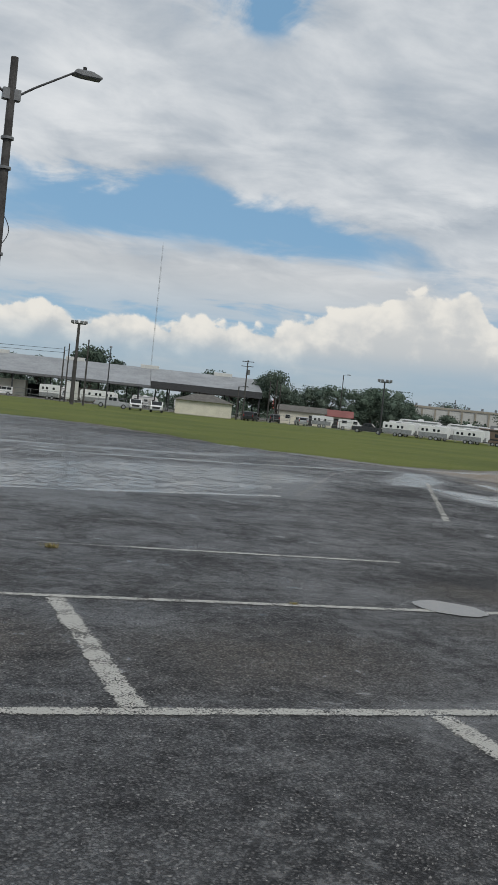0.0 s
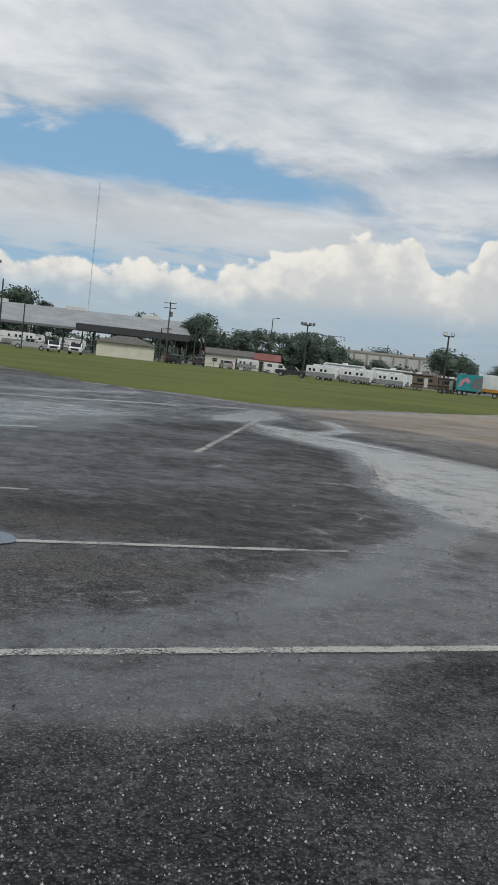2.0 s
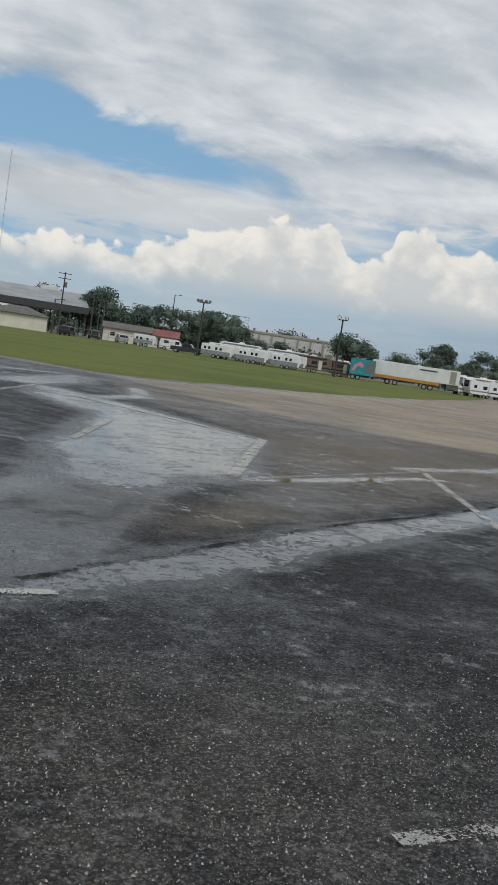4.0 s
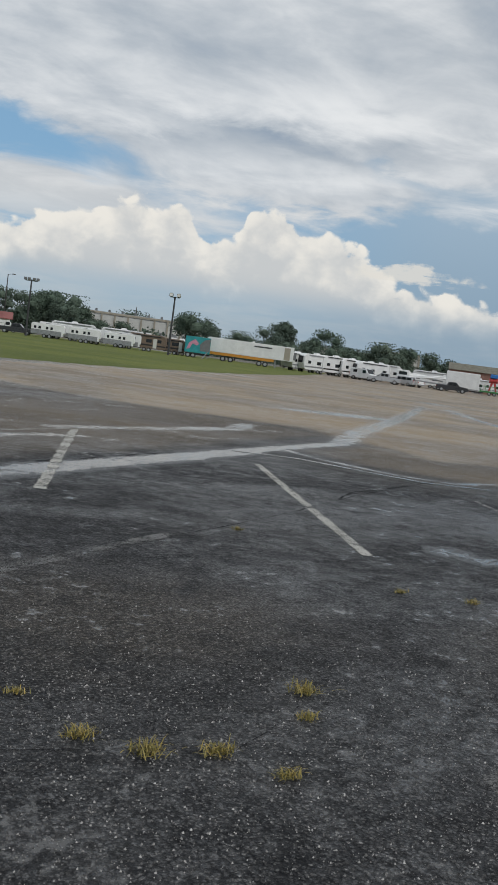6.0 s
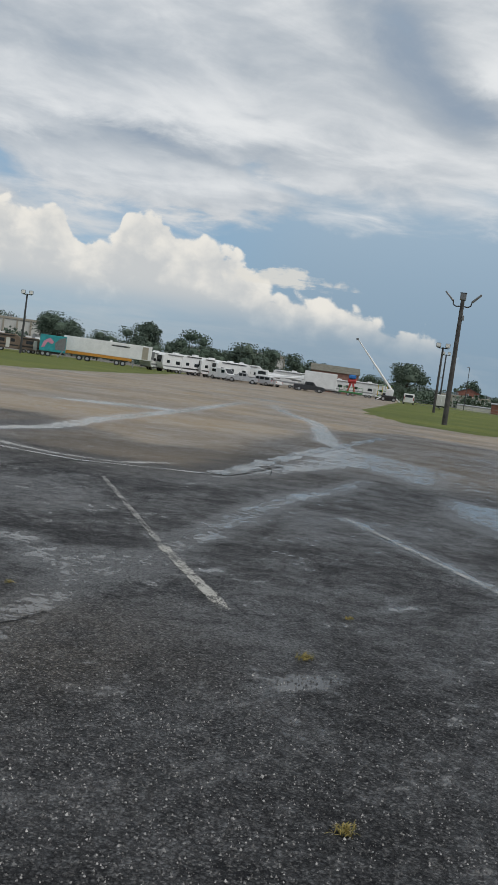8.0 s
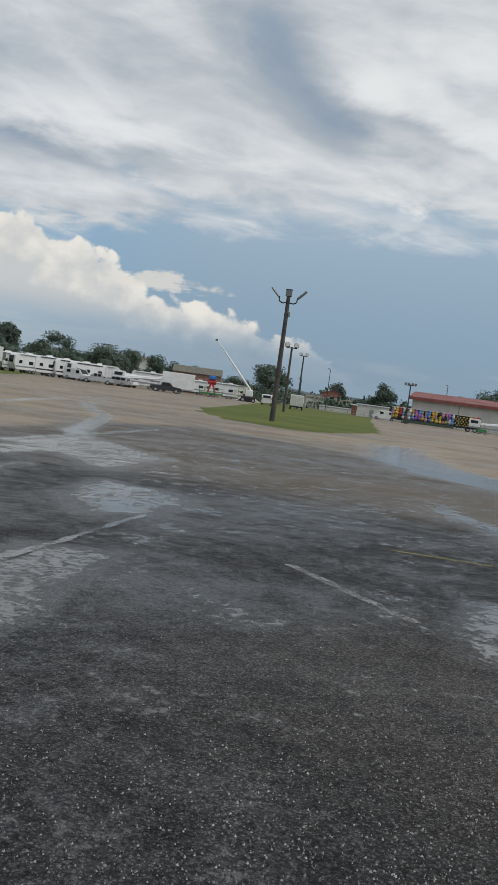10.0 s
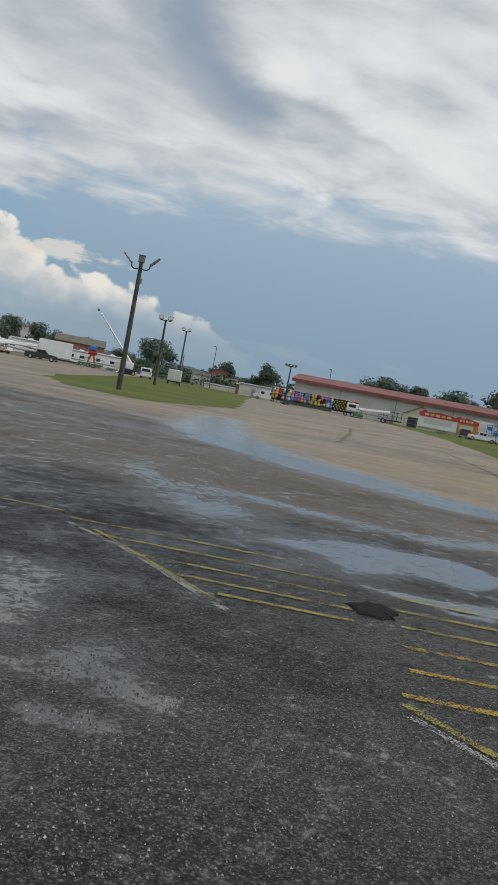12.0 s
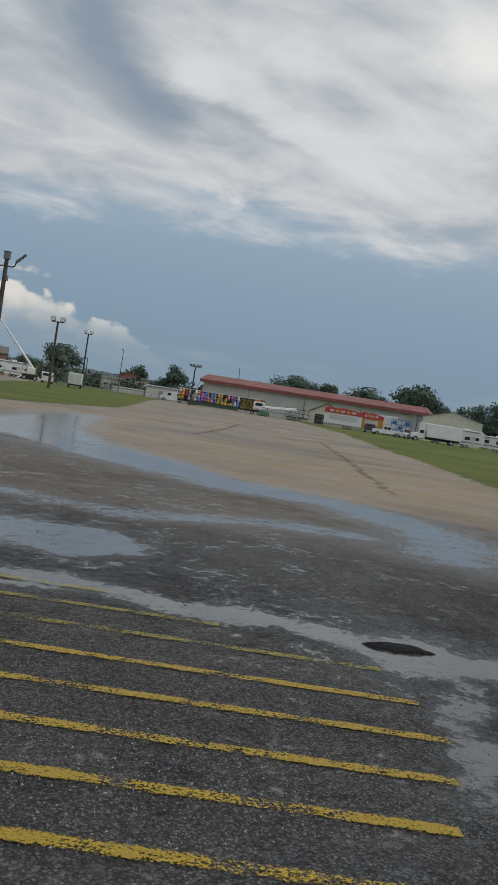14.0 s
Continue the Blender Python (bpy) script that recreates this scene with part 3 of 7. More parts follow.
POOLS = [(17.28, 0.74, 0.26, 0.10), (14.2, 1.25, 0.3, 0.13), (19.28, 1.68, 0.20, 0.07), (18.57, 2.97, 0.16, 0.06), (33, 25, 3.0, 1.0), (18.1, 6.75, 0.16, 0.05), (17.8, 6.95, 0.16, 0.05)]


def make_pavement():
    xs, ys = steps(-5.0, 47.0, 0.1, 420.0), steps(-11.0, 34.0, 0.1, 330.0)
    px, py = np.meshgrid(xs, ys)
    n = np.array([noise.noise((x * 0.5, y * 0.5, 0.0)) for x, y in zip(px.ravel(), py.ravel())]).reshape(px.shape)
    n2 = np.array([noise.noise((x * 1.7, y * 1.7, 5.0)) for x, y in zip(px.ravel(), py.ravel())]).reshape(px.shape)
    qx, qy = px + 0.35 * n + 0.12 * n2, py + 0.35 * n2 + 0.1 * n
    sand = soft(area_distance(qx, qy, SAND_AREA), -1.6, 1.8) * 0.92
    sand = np.maximum(sand, 0.52 * soft(px + 0.4 * py, 24, 34))
    wet = 0.36 + 0.14 * soft(px, 13, 18) + 0.10 * soft(py, 9, 14) + 0.14 * n + 0.16 * soft(px, 10, 2)
    wet = np.maximum(wet, 0.52 * soft(area_distance(qx, qy, FAR_WET), -2.5, 2.0))
    wet = np.maximum(wet, 0.54 * soft(area_distance(qx, qy, EAST_WET), -0.8, 1.0))
    between = soft(area_distance(qx, qy, MID_WET), -0.8, 0.6)
    wet = np.maximum(wet, 0.60 * between)
    sand = np.maximum(sand, 0.50 * between)
    tongue = soft(area_distance(qx, qy, SAND_TONGUE), -0.8, 0.8)
    sand = np.maximum(sand, 0.54 * tongue)
    pool = 0.14 + 0.06 * n
    pool = np.maximum(pool, 0.20 * between)
    pool = np.maximum(pool, 0.23 * soft(area_distance(qx, qy, EAST_WET), -0.8, 1.2))
    pool = np.maximum(pool, 0.33 * soft(area_distance(qx, qy, FAR_WET), -2.0, 2.5))
    sheen = np.zeros(px.shape)
    for much, fade, pts in SHEENS:
        k = much * soft(area_distance(px + 0.15 * n, py + 0.15 * n2, pts), -fade, fade)
        sheen, wet = np.maximum(sheen, k), np.maximum(wet, 0.95 * k)
    silt = np.zeros(px.shape)
    for cx, cy, rx, ry in SILT:
        silt = np.maximum(silt, soft(np.hypot((qx - cx) / rx, (qy - cy) / ry), 1.3, 0.3))
    brink = np.interp(px, (3.0, 4.2, 4.9, 5.4, 5.8, 5.85, 6.0, 6.2, 6.9, 7.2, 8.4, 9.4), (3.9, 4.2, 4.13, 4.37, 4.5, 4.24, 4.27, 4.75, 5.15, 5.1, 5.2, 5.65))
    ravelled = np.maximum(soft(px, 8.0, 10.0), soft(brink + 0.10 * n2 - py, -0.06, 0.10) * soft(px, 2.6, 4.0))
    sheen *= 1 - 0.8 * ravelled * (py < 6)
    low = np.zeros(px.shape)
    for depth, fade, pts in WATERS:
        d = area_distance(px + fade * 0.5 * n, py + fade * 0.5 * n2, pts)
        k = depth * soft(d, -fade, fade * 0.7)
        pool, low = np.maximum(pool, k), np.maximum(low, k)
        wet = np.maximum(wet, 0.9 * soft(d, -fade * 2.5, 0.0))
    for depth, half, pts in RUNS:
        d = line_distance(px + 0.3 * half * n2, py + 0.3 * half * n, pts)
        k = depth * soft(d, half * 1.5 + 0.05, half * 0.4)
        pool, low = np.maximum(pool, k), np.maximum(low, k)
        wet = np.maximum(wet, 0.85 * soft(d, half * 2.2 + 0.2, half * 0.8))
    for cx, cy, rx, ry in POOLS:
        d = np.hypot((px + 0.06 * n2 - cx) / rx, (py + 0.06 * n - cy) / ry)
        k = 0.62 * soft(d, 1.35, 0.6)
        pool, low = np.maximum(pool, k), np.maximum(low, k)
        wet = np.maximum(wet, 0.9 * soft(d, 1.9, 1.1))
    z = 0.0015 * n - 0.0015 - 0.002 * (low > 0.4) + climb(px, py)
    w, h = len(xs), len(ys)
    verts = np.stack([px, py, z], -1).reshape(-1, 3)
    idx = np.arange(w * h).reshape(h, w)
    faces = np.stack([idx[:-1, :-1], idx[:-1, 1:], idx[1:, 1:], idx[1:, :-1]], -1).reshape(-1, 4)
    me = bpy.data.meshes.new("pavement")
    me.from_pydata(verts.tolist(), [], faces.tolist())
    me.polygons.foreach_set("use_smooth", [True] * len(me.polygons))
    for name, values in (("sand", sand), ("wet", wet), ("pool", pool), ("sheen", sheen), ("silt", silt), ("ravelled", ravelled)):
        me.attributes.new(name, "FLOAT", "POINT").data.foreach_set("value", np.clip(values, 0, 1).ravel().astype(np.float32))
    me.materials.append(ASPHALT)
    ob = new("pavement", me)
    return tagged(ob, "cracked dark wet asphalt parking lot with washed-in tan sand and puddles", "pavement", kind="structure")


make_pavement()
tagged(mesh_object("ground", [(-4500, -4500, -0.35), (4500, -4500, -0.35), (4500, 4500, -0.35), (-4500, 4500, -0.35)], [(0, 1, 2, 3)], EARTH), "flat green and brown fields reaching to the horizon", "ground", kind="structure")


def lawn(name, outline, label, step):
    """A raised lawn with a ragged edge that follows the lie of the land."""
    xs = np.arange(min(x for x, _ in outline), max(x for x, _ in outline) + step, step)
    ys = np.arange(min(y for _, y in outline), max(y for _, y in outline) + step, step)
    px, py = np.meshgrid(xs, ys)
    rag = np.array([noise.noise((x * 0.45, y * 0.45, 1.0)) for x, y in zip(px.ravel(), py.ravel())]).reshape(px.shape)
    d = area_distance(px, py, outline) + 0.5 * rag
    z = climb(px, py) + np.where(d > step, 0.05 + 0.02 * rag, -0.03)
    keep = (d[:-1, :-1] > 0) | (d[:-1, 1:] > 0) | (d[1:, 1:] > 0) | (d[1:, :-1] > 0)
    idx = np.arange(px.size).reshape(px.shape)
    faces = np.stack([idx[:-1, :-1], idx[:-1, 1:], idx[1:, 1:], idx[1:, :-1]], -1)[keep]
    used, flat = np.unique(faces, return_inverse=True)
    verts = np.stack([px, py, z], -1).reshape(-1, 3)[used]
    ob = mesh_object(name, verts.tolist(), flat.reshape(-1, 4).tolist(), GRASS, True)
    return tagged(ob, label, "lawn", kind="structure")


NORTH_LAWN = [(-90, 78), (3.3, 63.5), (8.5, 61), (11.3, 51), (12.8, 44), (16.3, 40.8), (18.9, 37.6), (20.9, 37.6), (26.5, 42.2), (36.7, 49.8), (63, 74.5), (105, 117), (150, 168), (100, 190), (20, 190), (-90, 160)]
ISLAND_LAWN = [(61, 36), (60.0, 31.8), (61.5, 28.6), (68.5, 31), (88, 40), (150, 82), (300, 180), (300, 230), (158, 116), (80.5, 57), (70, 47)]
EAST_LAWN = [(53, -0.6), (76.6, 11.2), (143, 45.6), (217, 94), (330, 150), (400, 120), (330, -10), (110, -30), (42, -9)]
lawn("lawn_north", NORTH_LAWN, "wide mown green lawn behind the parking lot", 0.8)
lawn("lawn_island", ISLAND_LAWN, "wedge of green lawn round a lamp post", 1.0)
lawn("lawn_east", EAST_LAWN, "mown green lawn before the long building", 1.2)


# ---- painted lines ----
def strip_mesh(name, rows, mat, z):
    """A strip five points wide; its rim attribute is 1 along both edges."""
    verts, faces, rim = [], [], []
    for j, (x, y, nx, ny, l, r) in enumerate(rows):
        for q in (-1.0, -0.6, 0.0, 0.6, 1.0):
            w = l if q < 0 else r
            verts.append((x + nx * q * w, y + ny * q * w, z))
            rim.append(1.0 if abs(q) == 1.0 else 0.0)
        if j:
            i = 5 * j
            faces += [(i - 5 + k, i - 4 + k, i + 1 + k, i + k) for k in range(4)]
    ob = mesh_object(name, verts, faces, mat)
    ob.data.attributes.new("rim", "FLOAT", "POINT").data.foreach_set("value", rim)
    return ob


def stripe(name, a, b, width, mat, label, raise_by=0.004):
    """A painted stripe with slightly wavering edges, laid over the asphalt."""
    ax, ay, bx, by = *a, *b
    long = math.hypot(bx - ax, by - ay)
    ux, uy = (bx - ax) / long, (by - ay) / long
    k = max(2, int(long / 0.12))
    rows = []
    for j in range(k + 1):
        x, y = ax + ux * long * j / k, ay + uy * long * j / k
        rows.append((x, y, uy, -ux, width * (0.56 + 0.06 * noise.noise((x * 3, y * 3, 1))), width * (0.56 + 0.06 * noise.noise((x * 3, y * 3, 4)))))
    return tagged(strip_mesh(name, rows, mat, raise_by), label, "road marking", "parking lines", "structure")


def make_lines():
    white = "worn white painted parking line on wet asphalt"
    for a, b, w in (((-4.5, 5.18), (8.6, 5.22), 0.12), ((-4.5, 7.95), (7.25, 7.97), 0.11), ((2.0, 10.66), (5.2, 10.66), 0.11), ((0.90, 7.88), (1.02, 5.26), 0.17), ((2.72, 5.14), (2.78, 2.4), 0.17),
                    ((9.72, 2.29), (10.78, 2.26), 0.12), ((17.3, 13.45), (14.26, 7.57), 0.15), ((18.8, 10.3), (16.08, 4.80), 0.13), ((18.7, 3.8), (17.86, 2.0), 0.12),
                    ((14.3, 27.1), (8.74, 15.9), 0.15), ((12.76, 17.1), (10.94, 13.3), 0.16), ((22.24, -3.14), (21.95, -3.72), 0.15)):
        stripe("parking_line", a, b, w, WHITE_PAINT if a[0] < 9 else WORN_PAINT, white)
    stripe("parking_line", (15.54, 16.24), (12.34, 10.8), 0.22, WHITE_PAINT, white, 0.006)
    stripe("parking_line", (13.4, 22.6), (15.5, 16.3), 0.16, WORN_PAINT, white, 0.006)
    faint = "faint rubbed-off white parking line on wet asphalt"
    for a, b, w in (((26.25, -1.18), (25.48, -2.78), 0.10), ((24.70, -4.54), (24.05, -6.0), 0.09), ((11.9, 28.7), (6.86, 18.7), 0.10), ((20.7, 7.75), (18.7, 3.8), 0.08), ((21.95, -3.72), (21.6, -4.5), 0.10), ((22.36, 5.04), (20.08, 0.48), 0.09),
                    ((24.2, 1.1), (23.35, -0.8), 0.14), ((12.76, 10.84), (17.4, 13.5), 0.14), ((-4, 10.62), (2.0, 10.66), 0.08), ((1.4, 27.0), (7.5, 32.2), 0.14),
                    ((9.0, 2.31), (9.72, 2.29), 0.10), ((7.25, 7.97), (8.0, 7.99), 0.09), ((2.0, 12.95), (4.2, 13.5), 0.06), ((26.6, -0.1), (26.25, -1.18), 0.09)):
        stripe("parking_line", a, b, w, FAINT_PAINT, faint)
    # the hatched no-parking areas: stripes along u, set off along v
    ux, uy, vx, vy = 0.51, -0.86, 0.86, 0.51
    yellow = "worn yellow hatch stripe of a no-parking area"
    for off, s0, s1 in ((22.25, 16.75, 18.15), (21.70, 16.68, 18.95), (21.12, 16.66, 20.0), (20.48, 16.62, 20.12), (19.88, 16.60, 20.16), (19.30, 16.50, 20.08), (18.75, 16.92, 19.95), (18.20, 17.2, 19.8), (17.62, 17.6, 20.3), (17.04, 18.0, 20.4),
                        (23.12, 13.5, 15.7), (22.50, 14.0, 16.25), (21.90, 14.37, 16.28), (21.40, 14.9, 16.30), (20.98, 15.27, 16.30), (23.45, 12.3, 13.45)):
        stripe("hatch_stripe", (off * vx + s0 * ux, off * vy + s0 * uy), (off * vx + s1 * ux, off * vy + s1 * uy), 0.11 if s0 > 16.4 else 0.10, YELLOW_PAINT if s0 > 16.4 and off < 20.6 else FADED_YELLOW, yellow, 0.006)
    stripe("hatch_border", (24.86, -4.42), (24.06, -6.2), 0.09, FADED_YELLOW, "worn yellow border stripe beside a white line", 0.009)
    stripe("hatch_border", (26.62, -0.42), (25.62, -2.62), 0.05, FADED_YELLOW, "worn yellow border stripe beside a white line", 0.009)


make_lines()

# ---- building blocks of things ----
WHITE_BODY = plain("white vehicle paint", (0.74, 0.75, 0.75), 0.32, wear=0.06, scale=0.8)
SILVER_BODY = plain("silver vehicle paint", (0.46, 0.47, 0.49), 0.30, 0.35, wear=0.06, scale=0.8)
DARK_BODY = plain("dark grey vehicle paint", (0.035, 0.037, 0.042), 0.28, wear=0.1)
BROWN_BODY = plain("brown motorhome paint", (0.16, 0.115, 0.085), 0.35, wear=0.1)
TEAL_BODY = plain("teal vehicle wrap", (0.03, 0.30, 0.33), 0.35, wear=0.15, scale=1.2)
PINK = plain("pink vehicle wrap", (0.55, 0.26, 0.36), 0.4)
ORANGE = plain("orange stripe", (0.55, 0.25, 0.035), 0.4, wear=0.1)
GREY_METAL = plain("dull grey metal", (0.33, 0.34, 0.35), 0.45, 0.6)
TYRE = plain("tyre rubber", (0.022, 0.022, 0.022), 0.8)
RIM = plain("wheel rim", (0.45, 0.45, 0.46), 0.35, 0.8)
GLASS = plain("dark vehicle glass", (0.015, 0.018, 0.02), 0.06, wear=0.05)
BLACK = plain("black trim", (0.02, 0.02, 0.021), 0.6)
RED_LENS = plain("red lamp lens", (0.35, 0.02, 0.02), 0.25)
CLEAR_LENS = plain("clear lamp lens", (0.72, 0.72, 0.70), 0.12)
CREAM = plain("cream painted wall", (0.66, 0.63, 0.53), 0.8, wear=0.07, scale=0.5)
OFFWHITE = plain("off-white metal wall", (0.56, 0.56, 0.53), 0.6, wear=0.07, scale=0.3)
ROOF_METAL = plain("weathered grey metal roof", (0.30, 0.315, 0.33), 0.5, 0.25, wear=0.10, scale=0.25)
DARK_ROOF = plain("dark shingle roof", (0.13, 0.125, 0.115), 0.85, wear=0.15, scale=1.5)
RED_ROOF = plain("faded red metal roof", (0.225, 0.072, 0.064), 0.6, wear=0.12, scale=0.3)
BRIGHT_RED = plain("bright red roof", (0.50, 0.07, 0.055), 0.5)
BRICK = plain("red brick wall", (0.24, 0.105, 0.075), 0.85, wear=0.12, scale=1.0)
# the red brick again, with distance haze mixed into its colour
HAZY_BRICK = plain("brick wall paled by haze", (0.27, 0.15, 0.12), 0.85, wear=0.12, scale=1.0)
OLIVE_ROOF = plain("olive shingle roof", (0.150, 0.145, 0.115), 0.85, wear=0.12, scale=1.0)
DARK_GREEN = plain("dark green cloth", (0.045, 0.085, 0.055), 0.7)
TAN_WALL = plain("tan concrete wall", (0.36, 0.33, 0.27), 0.8, wear=0.08, scale=0.4)
DARK_WALL = plain("near-black for shaded wall and doors", (0.05, 0.05, 0.052), 0.9)
WOOD_POLE = plain("weathered wooden pole", (0.075, 0.071, 0.068), 0.85, wear=0.2, scale=2.0)
STEEL_POLE = plain("dark steel pole", (0.06, 0.062, 0.065), 0.55, 0.3)
LAMP_GREY = plain("grey lamp housing", (0.20, 0.205, 0.21), 0.45, 0.4)
LIFT_GREEN = plain("green machine paint", (0.05, 0.24, 0.07), 0.45)
RIDE_BLUE = plain("blue ride paint", (0.03, 0.17, 0.50), 0.4)
RIDE_RED = plain("red ride paint", (0.50, 0.05, 0.05), 0.4)
YELLOW = plain("yellow paint", (0.55, 0.41, 0.07), 0.45)
PURPLE = plain("purple cloth", (0.30, 0.14, 0.46), 0.7)
BLUE_TOY = plain("blue cloth", (0.12, 0.26, 0.58), 0.7)
FENCE_GREY = plain("galvanised fence", (0.24, 0.245, 0.25), 0.5, 0.5)
BARK = plain("tree bark", (0.075, 0.058, 0.045), 0.9, wear=0.2)


def leaf_material():
    m, nt, s = material("leaves")
    pick = node(nt, "ShaderNodeNewGeometry").outputs["Random Per Island"]
    tree = node(nt, "ShaderNodeObjectInfo").outputs["Random"]
    # greens lightened and blued to carry the haze over far trees
    c = blend(nt, pick, (0.072, 0.102, 0.082), (0.112, 0.146, 0.112))
    c = blend(nt, calc(nt, "MULTIPLY", tree, 0.5), c, (0.074, 0.112, 0.076))
    s.inputs["Specular IOR Level"].default_value = 0.15
    feed(nt, s.inputs["Base Color"], c)
    s.inputs["Roughness"].default_value = 0.7
    return m


def weed_material():
    m, nt, s = material("yellowing weed blades")
    pick = node(nt, "ShaderNodeNewGeometry").outputs["Random Per Island"]
    c = blend(nt, pick, (0.12, 0.115, 0.026), (0.36, 0.27, 0.075))
    feed(nt, s.inputs["Base Color"], c)
    s.inputs["Roughness"].default_value = 0.6
    return m


LEAVES, WEED = leaf_material(), weed_material()


def rise(x, y):
    """The height of the ground, which climbs a little far off."""
    d = math.hypot(x - 12, y + 3)
    k = min(1.0, max(0.0, (d - 85) / 125))
    return 0.55 * k * k * (3 - 2 * k) + 0.002 * max(0.0, d - 200)


def part(name, bm, mat, parent, label="", smooth=False):
    me = bpy.data.meshes.new(name)
    bm.to_mesh(me)
    bm.free()
    me.materials.append(mat)
    if smooth:
        me.polygons.foreach_set("use_smooth", [True] * len(me.polygons))
    ob = new(name, me)
    ob.parent = parent
    if label:
        ob["label"] = label
    return ob


def thing(name, x, y, turn, label, category, group="", z=None):
    ob = new(name)
    ob.matrix_basis = pose(x, y, rise(x, y) if z is None else z, 0, 0, turn)
    return tagged(ob, label, category, group)


def block(bm, lo, hi, bevel=0.0):
    """An axis-aligned box from corner to corner, its edges rounded by bevel."""
    made = bmesh.ops.create_cube(bm, size=1.0)["verts"]
    for v in made:
        v.co = Vector([(a + b) / 2 + c * (b - a) for a, b, c in zip(lo, hi, v.co)])
    if bevel:
        edges = list({e for v in made for e in v.link_edges})
        bmesh.ops.bevel(bm, geom=edges, offset=bevel, segments=1, affect="EDGES")
    return bm


def boxed(lo, hi, bevel=0.0):
    return block(bmesh.new(), lo, hi, bevel)


def slab(points, y0, y1, bevel=0.0):
    """A side outline in x and z, drawn out from y0 to y1."""
    bm = bmesh.new()
    a = [bm.verts.new((x, y0, z)) for x, z in points]
    b = [bm.verts.new((x, y1, z)) for x, z in points]
    bm.faces.new(a)
    bm.faces.new(b[::-1])
    for k in range(len(points)):
        bm.faces.new((a[k - 1], b[k - 1], b[k], a[k]))
    bmesh.ops.recalc_face_normals(bm, faces=bm.faces[:])
    if bevel:
        bmesh.ops.bevel(bm, geom=bm.edges[:], offset=bevel, segments=1, affect="EDGES")
    return bm


def tube(bm, a, b, r0, r1, sides=10):
    a, b = Vector(a), Vector(b)
    turn = (b - a).to_track_quat("Z", "Y").to_matrix()
    rings = []
    for at, r in ((a, r0), (b, r1)):
        rings.append([bm.verts.new(at + turn @ Vector((r * math.cos(t), r * math.sin(t), 0))) for t in (math.tau * k / sides for k in range(sides))])
    for k in range(sides):
        bm.faces.new((rings[0][k - 1], rings[0][k], rings[1][k], rings[1][k - 1]))
    bm.faces.new(rings[0][::-1])
    bm.faces.new(rings[1])
    return bm


def piped(a, b, r0, r1=None, sides=10):
    return tube(bmesh.new(), a, b, r0, r0 if r1 is None else r1, sides)


def wheel(parent, x, y, r, w=0.25):
    """A tyre with its rim; y is the middle of the tread."""
    bm = bmesh.new()
    ring = [(0.60, -0.5), (0.90, -0.5), (1.0, -0.32), (1.0, 0.32), (0.90, 0.5), (0.60, 0.5)]
    rows = [[bm.verts.new((x + r * q * math.cos(t), y + w * s, r + r * q * math.sin(t))) for q, s in ring] for t in (math.tau * k / 14 for k in range(14))]
    for k in range(14):
        for j in range(6):
            bm.faces.new((rows[k - 1][j], rows[k][j], rows[k][(j + 1) % 6], rows[k - 1][(j + 1) % 6]))
    bmesh.ops.recalc_face_normals(bm, faces=bm.faces[:])
    tyre = part("wheel", bm, TYRE, parent, "black rubber tyre")
    part("rim", tube(bmesh.new(), (x, y - w * 0.42, r), (x, y + w * 0.42, r), r * 0.6, r * 0.6, 14), RIM, tyre, "grey metal rim")


def vehicle(name, label, category, x, y, turn, outline, width, mat, panes=(), wheels=(), r=0.36, extra=(), group="", bevel=0.05):
    """outline: the body's side view. panes: side windows x0, x1, z0, z1. extra: further parts as name, outline, half width, material, label."""
    root = thing(name, x, y, turn, label, category, group)
    h = width / 2
    part("body", slab(outline, -h, h, bevel), mat, root)
    for x0, x1, z0, z1 in panes:
        for s in (-1, 1):
            part("window", boxed((x0, min(s * h, s * (h + 0.015)), z0), (x1, max(s * h, s * (h + 0.015)), z1), 0.005), GLASS, root, "dark glass window")
    for wx in wheels:
        for s in (-1, 1):
            wheel(root, wx, s * (h - 0.10), r)
    for pname, pts, half, pmat, plabel in extra:
        part(pname, slab(pts, -half, half, 0.01), pmat, root, plabel)
    return root


